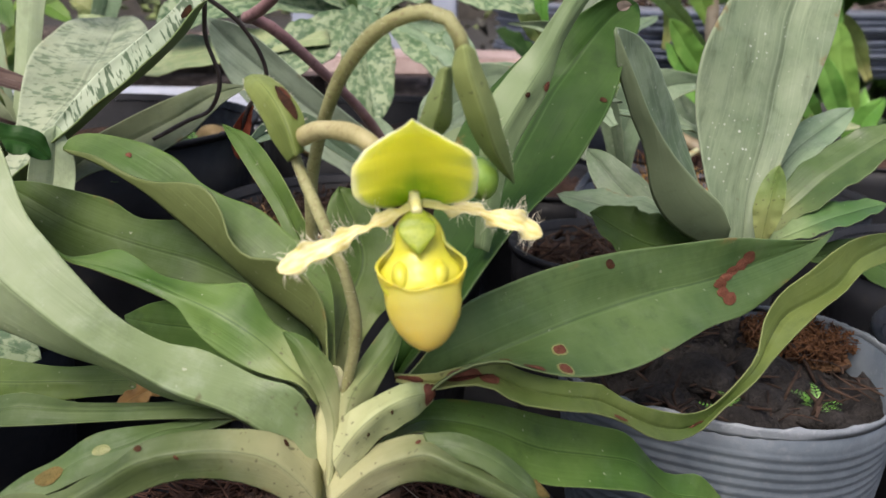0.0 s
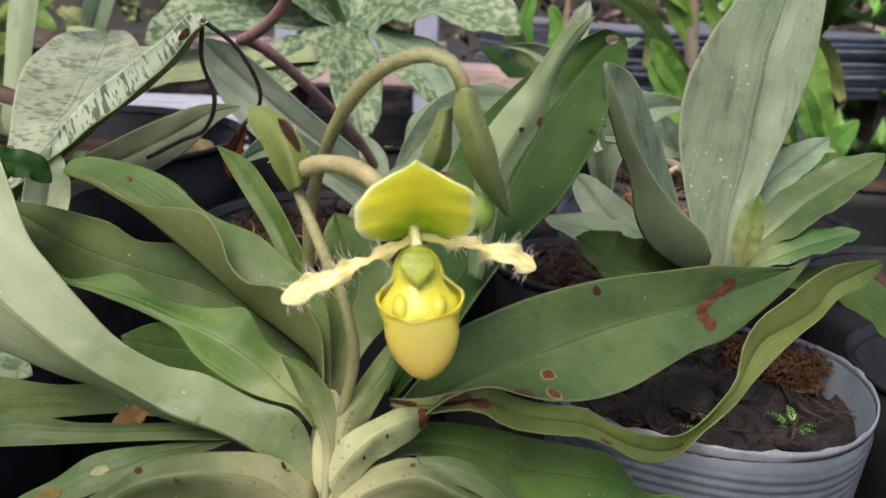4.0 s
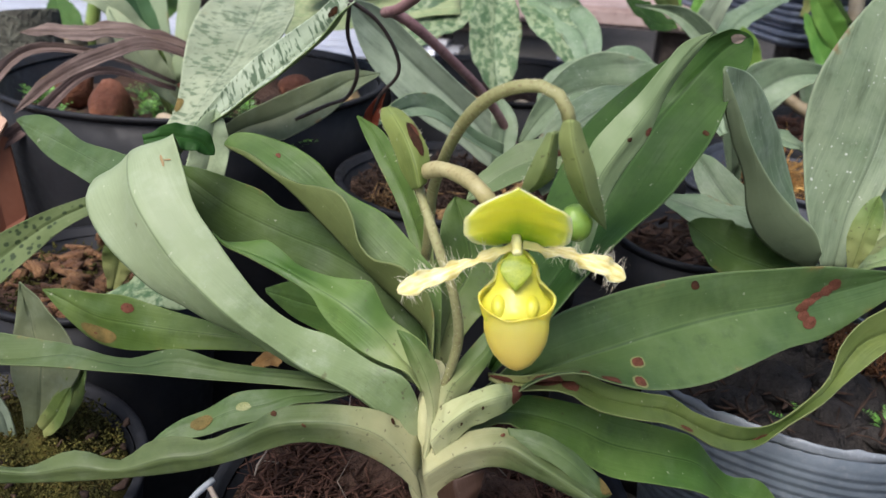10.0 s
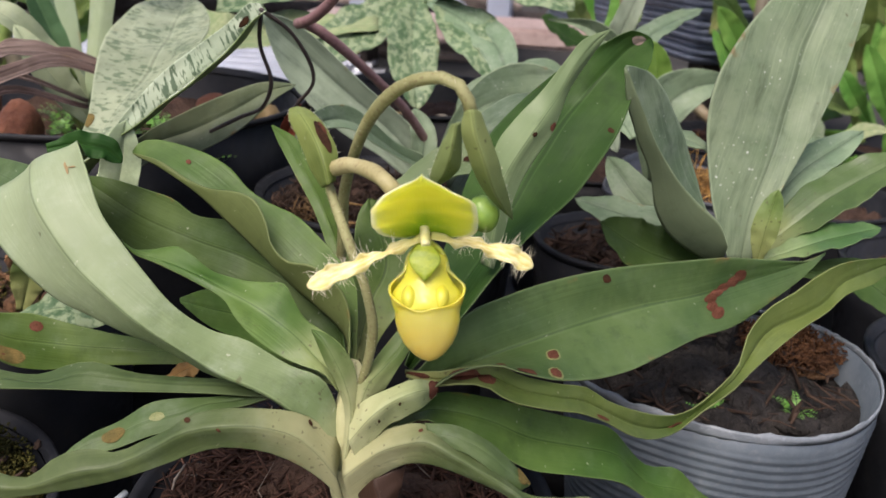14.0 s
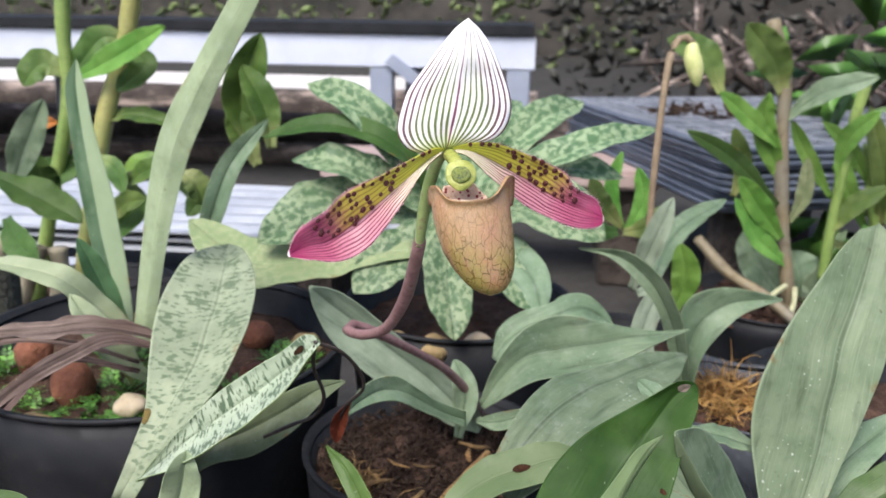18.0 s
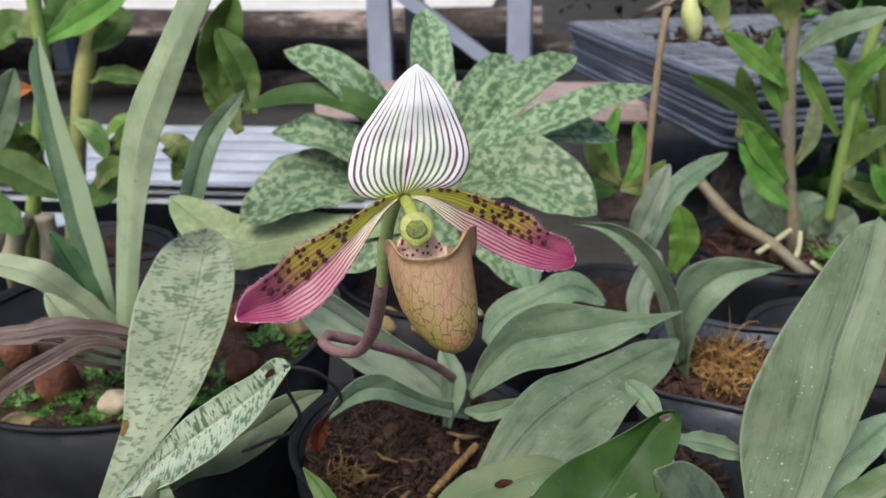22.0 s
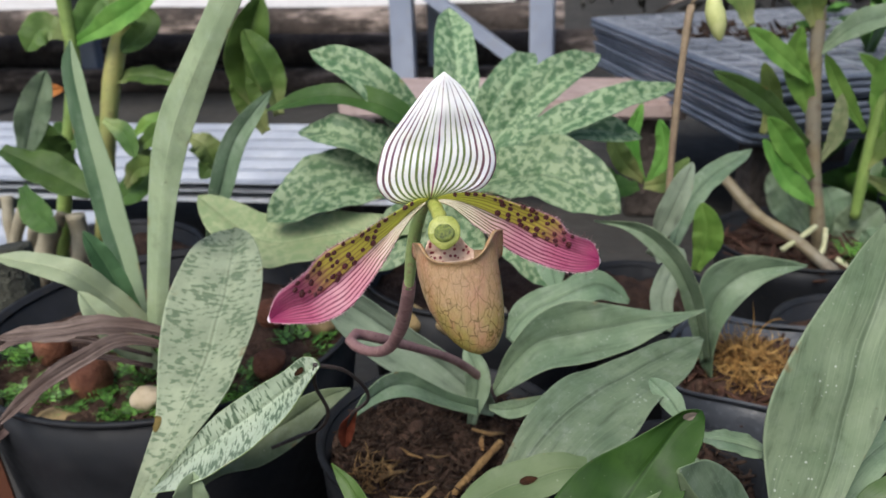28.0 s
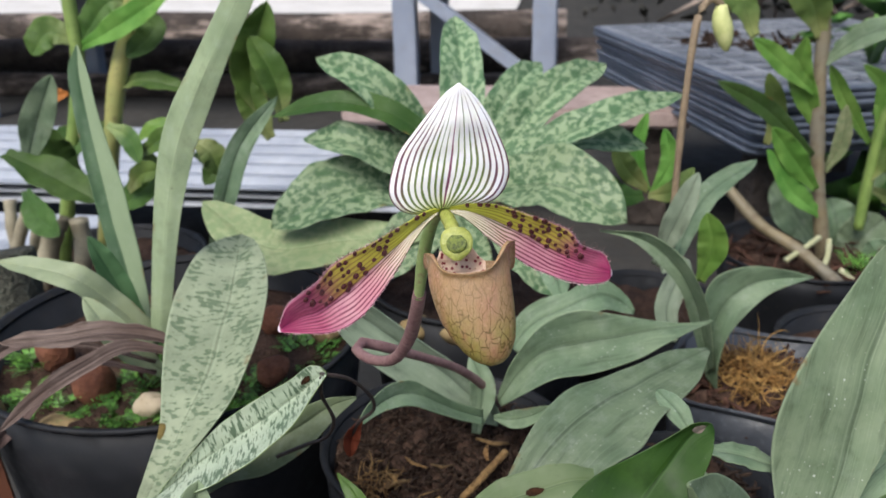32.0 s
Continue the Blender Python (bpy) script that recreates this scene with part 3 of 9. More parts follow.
def veined_pouch():
    m, nt, b = nodes_of("veined_pouch", 0.27, 0, 0.6)
    where = place(nt)
    n = noise_of(nt, where, 90, 3)
    xyz = nt.nodes.new("ShaderNodeSeparateXYZ")
    nt.links.new(where, xyz.inputs[0])
    col = mixed(nt, (0.23, 0.19, 0.052), (0.3, 0.19, 0.095), ramp(nt, maths(nt, "ADD", xyz.outputs[2], maths(nt, "MULTIPLY", maths(nt, "SUBTRACT", n, 0.5), 0.02)), -0.036, -0.018))
    col = mixed(nt, col, (0.32, 0.14, 0.1), ramp(nt, noise_of(nt, scaled(nt, where, (110, 110, 50)), 1.0, 3), 0.42, 0.68, 0, 0.7))
    # Glossy sheen of the pouch, mixed into the colour as pale blotches.
    col = mixed(nt, col, (0.44, 0.34, 0.22), ramp(nt, noise_of(nt, scaled(nt, where, (70, 70, 40)), 1.0, 3), 0.52, 0.75, 0, 0.6))
    warp = nt.nodes.new("ShaderNodeVectorMath")
    warp.operation = "ADD"
    nt.links.new(scaled(nt, where, (430, 430, 150)), warp.inputs[0])
    wob = node(nt, "ShaderNodeTexNoise", Scale=220.0)
    nt.links.new(where, wob.inputs["Vector"])
    nt.links.new(wob.outputs["Color"], warp.inputs[1])
    v = node(nt, "ShaderNodeTexVoronoi", Scale=1.0)
    v.feature = "DISTANCE_TO_EDGE"
    nt.links.new(warp.outputs[0], v.inputs["Vector"])
    small = node(nt, "ShaderNodeTexVoronoi", Scale=2.3)
    small.feature = "DISTANCE_TO_EDGE"
    nt.links.new(warp.outputs[0], small.inputs["Vector"])
    low = ramp(nt, xyz.outputs[2], -0.010, -0.03, 0.25, 0.85)
    col = mixed(nt, col, (0.085, 0.06, 0.015), maths(nt, "MULTIPLY", ramp(nt, v.outputs["Distance"], 0.06, 0.005), low))
    col = mixed(nt, col, (0.13, 0.07, 0.025), ramp(nt, small.outputs["Distance"], 0.07, 0.0, 0, 0.4))
    fine = noise_of(nt, where, 520, 4, 0.7)
    col = mixed(nt, col, (0.5, 0.3, 0.2), ramp(nt, fine, 0.55, 0.75, 0, 0.45))
    nt.links.new(col, b.inputs["Base Color"])
    b.inputs["Subsurface Weight"].default_value = 0.3
    b.inputs["Subsurface Radius"].default_value = (1.0, 0.6, 0.3)
    b.inputs["Subsurface Scale"].default_value = 0.001
    bumped(nt, b, fine, 0.14, 0.0005)
    MATS["veined_pouch"] = m


yellow_pouch()
veined_pouch()
plain("yellow_lobe", (0.4, 0.39, 0.02), (0.47, 0.44, 0.04), 120, 0.4, bump=0.03, third=(0.42, 0.38, 0.03))
plain("staminode_heart", (0.13, 0.19, 0.006), (0.24, 0.29, 0.014), 300, 0.5, bump=0.1)
plain("staminode_dark", (0.035, 0.055, 0.008), (0.15, 0.19, 0.025), 900, 0.45, bump=0.4, third=(0.3, 0.28, 0.08))
plain("staminode_yellow", (0.23, 0.26, 0.05), (0.33, 0.35, 0.09), 300, 0.35, third=(0.16, 0.19, 0.04))
plain("column_white", (0.72, 0.68, 0.26), (0.8, 0.77, 0.4), 300, 0.4, bump=0.1)
def spotted_throat():
    m, nt, b = plain("pink_throat", (0.46, 0.29, 0.22), (0.54, 0.4, 0.3), 120, 0.5)
    v = node(nt, "ShaderNodeTexVoronoi", Scale=620.0)
    nt.links.new(place(nt), v.inputs["Vector"])
    src = b.inputs["Base Color"].links[0].from_socket
    nt.links.new(mixed(nt, src, (0.16, 0.012, 0.02), ramp(nt, v.outputs["Distance"], 0.36, 0.26)), b.inputs["Base Color"])


spotted_throat()

plain("wart", (0.05, 0.01, 0.012), (0.09, 0.018, 0.02), 300, 0.3)
plain("hair", (0.6, 0.56, 0.42), (0.7, 0.66, 0.5), 300, 0.5)
plain("pink_hair", (0.62, 0.34, 0.4), (0.7, 0.45, 0.5), 300, 0.5)
plain("dark_hair", (0.06, 0.025, 0.025), (0.12, 0.06, 0.055), 300, 0.5)

# ---- builders ----
SURF = {}


LINES = {}


def thing(name, where, label, category, group="", kind=""):
    ob = new(name)
    ob.matrix_world = where if isinstance(where, Matrix) else Matrix.Translation(where)
    ob.empty_display_size = 0.02
    return tagged(ob, label, category, group, kind)


def part(name, verts, faces, mat, parent, label="", world_space=True, smooth=True, uvs=None, slots=None):
    """One mesh object under a thing or a part. World coordinates unless told otherwise."""
    me = bpy.data.meshes.new(name)
    me.from_pydata([tuple(v) for v in verts], [], faces)
    for m in mat if isinstance(mat, (list, tuple)) else [mat]:
        me.materials.append(MATS[m] if isinstance(m, str) else m)
    if slots is not None:
        me.polygons.foreach_set("material_index", slots)
    me.polygons.foreach_set("use_smooth", [smooth] * len(me.polygons))
    if uvs:
        idx = [i for f in faces for i in f]
        for key, values in uvs.items():
            layer = me.uv_layers.new(name=key)
            layer.data.foreach_set("uv", [c for i in idx for c in values[i]])
    me.update()
    ob = new(name, me)
    if parent is not None:
        ob.parent = parent
        if world_space:
            top = parent
            while top.parent:
                top = top.parent
            ob.matrix_parent_inverse = (Matrix.Identity(4) if parent.parent else top.matrix_basis.inverted())
    if label:
        ob["label"] = label
    return ob


def spline(pts, n):
    """A smooth line through the points, n + 1 samples."""
    p = [np.array(q, float) for q in pts]
    p = [2 * p[0] - p[1]] + p + [2 * p[-1] - p[-2]]
    seg = len(p) - 3
    lens = [np.linalg.norm(p[i + 2] - p[i + 1]) for i in range(seg)]
    cum = np.concatenate([[0], np.cumsum(lens)]) / sum(lens)
    out = []
    for k in range(n + 1):
        s = k / n
        i = min(seg - 1, max(0, int(np.searchsorted(cum, s, "right")) - 1))
        t = (s - cum[i]) / max(1e-9, cum[i + 1] - cum[i])
        a, b, c, d = p[i:i + 4]
        out.append(0.5 * (2 * b + (c - a) * t + (2 * a - 5 * b + 4 * c - d) * t * t + (3 * b - a - 3 * c + d) * t ** 3))
    return np.array(out)


def unit(v):
    return v / max(1e-12, np.linalg.norm(v))


def knots(*pairs):
    """A width along a petal, from rows of (share of the length, share of the width)."""
    xs, ys = [p[0] for p in pairs], [p[1] for p in pairs]

    def shape(s):
        i = max(0, min(len(xs) - 2, int(np.searchsorted(xs, s, "right")) - 1))
        t = (s - xs[i]) / (xs[i + 1] - xs[i])
        t = min(1, max(0, t))
        d = [0.0] * 2
        for q, k in enumerate((i, i + 1)):
            a, b = max(k - 1, 0), min(k + 1, len(xs) - 1)
            d[q] = (ys[b] - ys[a]) / (xs[b] - xs[a])
        h = xs[i + 1] - xs[i]
        return max(0.005, ys[i] * (2 * t ** 3 - 3 * t * t + 1) + h * d[0] * (t ** 3 - 2 * t * t + t) + ys[i + 1] * (3 * t * t - 2 * t ** 3) + h * d[1] * (t ** 3 - t * t))
    return shape


LEAF_U = (-1.0, -0.95, -0.8, -0.55, -0.28, -0.07, 0.0, 0.07, 0.28, 0.55, 0.8, 0.95, 1.0)


def two_faced(top, low, nl, nw):
    """Close an upper and a lower sheet of a blade along the edge."""
    cols = nw + 1
    m = len(top)
    faces, slots = [], []
    for i in range(nl):
        for j in range(nw):
            a = i * cols + j
            faces.append((a, a + 1, a + cols + 1, a + cols))
            slots.append(0)
            faces.append((m + a, m + a + cols, m + a + cols + 1, m + a + 1))
            slots.append(1)
    ring = [j for j in range(cols)] + [i * cols + nw for i in range(1, nl + 1)] + [nl * cols + j for j in range(nw - 1, -1, -1)] + [i * cols for i in range(nl - 1, 0, -1)]
    for k in range(len(ring)):
        a, b = ring[k], ring[(k + 1) % len(ring)]
        faces.append((b, a, m + a, m + b))
        slots.append(1)
    return top + low, faces, slots


def blade(pts, width, n0, n1, shape, fold=0.1, wave=0.0, thick=0.0011, nl=26, nw=8, seed=0, curl=0.0, across=None, us=None, rib=0.0):
    """A leaf or petal: a bowed strip with two faces, along a line, with a width for each place on it."""
    line = spline(pts, nl)
    n0, n1 = unit(np.array(n0, float)), unit(np.array(n1, float))
    length = sum(np.linalg.norm(line[i + 1] - line[i]) for i in range(nl))
    rnd = random.Random(seed)
    ph1, ph2 = rnd.random() * 6.28, rnd.random() * 6.28
    f1, f2 = 2.2 + rnd.random() * 1.3, 2.6 + rnd.random() * 1.5
    top, low, uvb, uvm = [], [], [], []
    prev = None
    for i in range(nl + 1):
        s = i / nl
        tan = unit(line[min(i + 1, nl)] - line[max(i - 1, 0)])
        n = n0 * (1 - s) + n1 * s
        n = unit(n - tan * (n @ tan))
        if across is not None:
            n = unit(np.cross(np.array(across), tan))
        if prev is not None and n @ prev < 0 and len(pts) > 5:
            n = -n
        prev = n
        side = np.cross(tan, n)
        w = width / 2 * shape(s)
        for j in range(nw + 1):
            u = us[j] if us else 2 * j / nw - 1
            f, ph = (f1, ph1) if u < 0 else (f2, ph2)
            ruffle = wave * width / 2 * abs(u) ** 1.6 * (math.sin(6.283 * f * s + ph) + 0.45 * math.sin(6.283 * 2.3 * f * s + 2 * ph)) * min(1, 4 * s, 6 * (1 - s))
            bend = abs(u) if us else abs(u) ** 1.25
            x = u + rib * (1 - u * u)
            lift = fold * w * bend + curl * w * u * u + ruffle - (0.0005 * max(0.0, 1 - abs(u) * 9) if us else 0.0) + 0.03 * width * noise.noise((s * 5 + seed, u * 1.3, seed * 0.7)) * min(1, 5 * s)
            c = line[i] + side * (w * x * (1 - 0.25 * abs(fold))) + n * lift
            h = thick * (1 - 0.6 * u * u) * (0.5 + 0.5 * min(1, 5 * (1 - s)))
            top.append(c + n * h * 0.5)
            low.append(c - n * h * 0.5)
            uvb.append(((u + 1) / 2, s))
            uvm.append((x * w, s * length))
    verts, faces, slots = two_faced(top, low, nl, nw)
    return verts, faces, slots, {"blade": uvb + uvb, "metre": uvm + uvm}, (np.array(top).reshape(nl + 1, nw + 1, 3), nl, nw)


def leaf_shape(base, tipw, blunt, hold=0.45):
    p = 1.4 + 3.0 * tipw

    def shape(s):
        a = min(1.0, s / 0.5)
        w = base + (1 - base) * (a * a * (3 - 2 * a))
        if blunt:
            return w * (1 - 0.12 * s)
        if base > 0.6:
            w *= min(1.0, 0.4 + 0.6 * s / 0.1)
        if s > hold:
            w *= max(0.0, 1 - ((s - hold) / (1 - hold)) ** p) ** 0.75
        return max(w, 0.012)
    return shape


def leaf(plant, pts, width, n0, n1, mat, fold=0.2, wave=0.09, base=0.35, tipw=0.5, blunt=0, hold=0.45, name="leaf", label="", across=None, prof=None, rib=0.0):
    k = len(SURF.setdefault(plant.name, []))
    v, f, slots, uvs, grid = blade(pts, width, n0, n1, knots(*prof) if prof else leaf_shape(base, tipw, blunt, hold), fold, wave, 0.0013, nl=40 if prof else 30, nw=12, seed=k * 7 + len(plant.name), across=across, us=LEAF_U, rib=rib)
    ob = part(name, v, f, MATS[mat], plant, label, uvs=uvs, slots=slots)
    SURF[plant.name].append((ob, grid))
    return ob


def ribbon_mesh(left, mid, right, us, thick=0.0013, crease=1.25, wave=0.042, seed=1, nl=44):
    """A blade swept along its midrib between two edge curves."""
    a, m, b = spline(left, nl), spline(mid, nl), spline(right, nl)
    nw = len(us) - 1
    length = sum(np.linalg.norm(m[i + 1] - m[i]) for i in range(nl))
    width = max(np.linalg.norm(b[i] - a[i]) for i in range(nl + 1))
    top, low, uvb, uvm = [], [], [], []
    for i in range(nl + 1):
        s = i / nl
        tan = unit(m[min(i + 1, nl)] - m[max(i - 1, 0)])
        halves = [unit(np.cross(d, tan) + 1e-9) for d in (m[i] - a[i], b[i] - m[i])]
        for u in us:
            edge = a[i] if u < 0 else b[i]
            k = min(1.0, max(0.0, 0.5 + u / 0.3))
            n = unit(halves[0] * (1 - k) + halves[1] * k)
            x = abs(u)
            half = np.linalg.norm(edge - m[i])
            c = m[i] + (edge - m[i]) * x + n * 0.5 * (crease - 1) * half * (x * x - x)
            c = c + n * (wave * width * noise.noise((s * 7 + seed, u * 1.7, seed * 0.7)) * min(1, 5 * s, 8 * (1 - s)) - 0.3 * thick * max(0.0, 1 - x * 9))
            h = thick * (1 - 0.6 * u * u) * (0.5 + 0.5 * min(1, 5 * (1 - s)))
            top.append(c + n * h * 0.5)
            low.append(c - n * h * 0.5)
            uvb.append(((u + 1) / 2, s))
            uvm.append((u * half, s * length))
    verts, faces, slots = two_faced(top, low, nl, nw)
    return verts, faces, slots, {"blade": uvb + uvb, "metre": uvm + uvm}, (np.array(top).reshape(nl + 1, nw + 1, 3), nl, nw)


def ribbon(plant, left, mid, right, mat, name="leaf", label=""):
    k = len(SURF.setdefault(plant.name, []))
    verts, faces, slots, uvs, grid = ribbon_mesh(left, mid, right, LEAF_U, seed=k * 7 + len(plant.name))
    ob = part(name, verts, faces, MATS[mat], plant, label, uvs=uvs, slots=slots)
    SURF[plant.name].append((ob, grid))
    return ob


def spot(plant, k, s, u, rs, ru, mat="scar", seed=1):
    """A scar on leaf k of a plant, at a share s of its length and u of its width."""
    ob, (top, nl, nw) = SURF[plant.name][k]

    def at(a, b):
        x, y = min(max(a, 0), 1) * nl, float(np.interp(2 * b - 1, LEAF_U, range(nw + 1)))
        i, j = min(int(x), nl - 1), min(int(y), nw - 1)
        fx, fy = x - i, y - j
        p = (top[i, j] * (1 - fx) + top[i + 1, j] * fx) * (1 - fy) + (top[i, j + 1] * (1 - fx) + top[i + 1, j + 1] * fx) * fy
        n = unit(np.cross(top[i, j + 1] - top[i, j], top[i + 1, j] - top[i, j]))
        return p, n
    mid, nrm = at(s, u)
    rnd = random.Random(seed * 31 + k)
    verts, faces = [], []
    n = 18
    sz = [rnd.uniform(0.7, 1.15) for _ in range(n)]
    sz = [(sz[i] + sz[i - 1] + sz[(i + 1) % n]) / 3 for i in range(n)]
    for r in (1.0, 0.55):
        for i in range(n):
            a = 6.283 * i / n
            p, q = at(s + rs * r * sz[i] * math.cos(a), u + ru * r * sz[i] * math.sin(a))
            verts.append(p + q * (0.00025 if r == 1 else 0.0004) * (0.6 if mat == "scar_ring" else 1.3))
    verts.append(mid + nrm * 0.0004 * (0.6 if mat == "scar_ring" else 1.3))
    for i in range(n):
        j = (i + 1) % n
        faces += [(i, j, n + j, n + i), (n + i, n + j, 2 * n)]
    return part("leaf_scar", verts, faces, mat, plant, "reddish brown dry scar on the leaf")


def tube(name, plant, pts, r, mat, label="", taper="", n=30, sides=10):
    line = spline(pts, n)
    verts, faces = [], []
    up = np.array((0.3, 0.2, 0.93))
    for i in range(n + 1):
        s = i / n
        tan = unit(line[min(i + 1, n)] - line[max(i - 1, 0)])
        a = unit(np.cross(tan, up) if abs(tan @ up) < 0.98 else np.cross(tan, (1, 0, 0)))
        b = np.cross(tan, a)
        k = 1 + 0.06 * math.sin(17 * s + len(pts))
        if taper == "bud":
            k = 0.05 + 0.97 * math.sin(math.pi * min(1, s * 0.93 + 0.07)) ** 0.6
        elif taper == "crown":
            k = (0.3 + 0.85 * s) if s < 0.75 else 0.94 * (1 - (s - 0.75) / 0.25) ** 0.5 + 0.03
        elif taper == "ovary":
            k = 0.75 + 0.3 * math.sin(math.pi * s)
        for j in range(sides):
            t = 6.283 * j / sides
            verts.append(line[i] + (a * math.cos(t) + b * math.sin(t)) * r * k)
    for i in range(n):
        for j in range(sides):
            q = (j + 1) % sides
            faces.append((i * sides + j, i * sides + q, (i + 1) * sides + q, (i + 1) * sides + j))
    faces += [tuple(range(sides))[::-1], tuple(n * sides + j for j in range(sides))]
    LINES.setdefault(plant.name if plant else '', []).append((line, r))
    m = MATS[mat]
    return part(name, verts, faces, m[0] if isinstance(m, tuple) else m, plant, label)


def lathe(name, parent, centre, profile, mat, label="", n=56, wobble=0.0, squash=1.0, hollow=False, torn=0.0):
    """A closed wall turned round a centre: rows of (radius, height)."""
    verts, faces = [], []
    for k, (r, z) in enumerate(profile):
        for j in range(n):
            a = 6.283185 * j / n
            rr = r * (1 + wobble * (math.sin(2 * a + 0.7) + 0.5 * math.sin(5 * a + 2 + 9 * z)))
            zz = z + wobble * 0.12 * math.sin(3 * a + 1) * (1 if k > 0 else 0)
            if torn and k in (3, 4):
                zz += torn * noise.noise((a * 9, 0.5, 3.1)) + 0.5 * torn * noise.noise((a * 31, 1.5, 3.1))
            verts.append((centre[0] + rr * math.cos(a), centre[1] + rr * squash * math.sin(a), zz))
    rows = len(profile)
    for k in range(rows - 1):
        for j in range(n):
            q = (j + 1) % n
            faces.append((k * n + j, k * n + q, (k + 1) * n + q, (k + 1) * n + j))
    if hollow:
        faces += [((rows - 1) * n + j, (rows - 1) * n + (j + 1) % n, (j + 1) % n, j) for j in range(n)]
    else:
        faces += [tuple(range(n))[::-1], tuple((rows - 1) * n + j for j in range(n))]
    return part(name, verts, faces, mat, parent, label)


def pot(x, y, r, rim, label, mat="black_plastic", base=0.0, soil=0.02, ribs=0, wobble=0.0, thick=0.003, category="plant pot"):
    """A plant pot: outer wall with a lip, inner wall and floor."""
    t = thing("plant_pot", (x, y, base), label, category, "pots on the bench")
    rb = r * 0.78
    top = 0.995 if ribs else 0.985
    prof = [(rb, base + 0.001)]
    steps = 150 if ribs else 8
    for i in range(1, steps):
        s = i / steps
        z = base + (rim - base) * s * 0.93
        rr = rb + (r * top - rb) * s
        if ribs:
            rr += 0.0004 * math.sin(s * ribs * 6.283)
        prof.append((rr, z))
    lip = 0.0018 if not ribs else 0.0004
    prof += [(r * top, rim - 0.005), (r * top - thick, rim - 0.005), (rb * 0.95, base + 0.006)]
    lathe("pot_wall", t, (x, y), prof, mat, wobble=wobble)
    if ribs:
        film = [(r * top - 0.0004, rim - 0.0055), (r * top + 0.0002, rim - 0.0055), (r * top + 0.0003, rim - 0.0035), (r * top + 0.0002, rim - 0.002), (r * top - 0.0005, rim - 0.002), (r * top - 0.0006, rim - 0.0035)]
        lathe("pot_rim", t, (x, y), film, "rim_plastic", n=160, wobble=wobble, hollow=True, torn=0.0012)
        return t
    ring = [(r * (top - 0.005) - thick, rim - 0.0045), (r * top + 0.0003, rim - 0.0045), (r * 0.998, rim - 0.003), (r + lip * 0.5, rim - 0.0025), (r + lip * 0.5, rim - 0.0005), (r, rim), (r - thick, rim - 0.0006), (r - thick - 0.001, rim - 0.0045)]
    lathe("pot_rim", t, (x, y), ring, mat, wobble=wobble, hollow=True)
    return t


def soil_mound(x, y, r, z, mat, label, rough=0.006, dome=0.006, seed=1, name="potting_soil"):
    verts, faces = [], []
    rings, n = 16, 48
    r *= 0.965
    for i in range(rings + 1):
        rr = r * i / rings
        for j in range(n):
            a = 6.2832 * j / n
            px, py = x + rr * math.cos(a), y + rr * math.sin(a)
            h = dome * (1 - (i / rings) ** 2) + rough * noise.noise((px * 60, py * 60, seed)) + rough * 0.6 * noise.noise((px * 190, py * 190, seed + 5))
            verts.append((px, py, z + h))
    for i in range(rings):
        for j in range(n):
            q = (j + 1) % n
            faces.append((i * n + j, (i + 1) * n + j, (i + 1) * n + q, i * n + q))
    lowest = len(verts)
    verts += [(x + r * math.cos(6.2832 * j / n), y + r * math.sin(6.2832 * j / n), z - 0.007) for j in range(n)]
    for j in range(n):
        q = (j + 1) % n
        faces.append((rings * n + j, lowest + j, lowest + q, rings * n + q))
    faces.append(tuple(lowest + j for j in range(n))[::-1])
    ob = part(name, verts, faces, mat, None)
    return tagged(ob, label, "soil", kind="stuff")


def litter(name, x, y, r, z, count, mat, label, size=(0.006, 0.02), thin=0.0012, seed=1, flat=0.35, category="litter", y_min=None):
    """Chips, fibres and twigs strewn over a pot's soil: thin four-sided splinters."""
    rnd = random.Random(seed)
    verts, faces = [], []
    for _ in range(count):
        rr, a = r * math.sqrt(rnd.random()), rnd.random() * 6.283
        c = np.array((x + rr * math.cos(a), y + rr * math.sin(a), z + rnd.random() * 0.006))
        d = unit(np.array((rnd.gauss(0, 1), rnd.gauss(0, 1), rnd.gauss(0, flat))))
        ln, th = rnd.uniform(*size), thin * rnd.uniform(0.4, 1.6)
        s = unit(np.cross(d, (0.1, 0.2, 1)))
        w = np.cross(d, s)
        bend = s * ln * rnd.uniform(-0.25, 0.25)
        k = len(verts)
        for t in (-0.5, 0.0, 0.5):
            o = c + d * ln * t + bend * (1 - 4 * t * t)
            g = th * (1.0 if t == 0 else 0.5)
            for e1, e2 in ((1, 0.6), (-1, 0.6), (-1, -0.6), (1, -0.6)):
                verts.append(o + s * g * e1 + w * g * e2)
        for row in (0, 4):
            for j in range(4):
                q = (j + 1) % 4
                faces.append((k + row + j, k + row + q, k + row + 4 + q, k + row + 4 + j))
        faces += [(k + 3, k + 2, k + 1, k), (k + 8, k + 9, k + 10, k + 11)]
    return tagged(part(name, verts, faces, mat, None), label, category, kind="stuff")


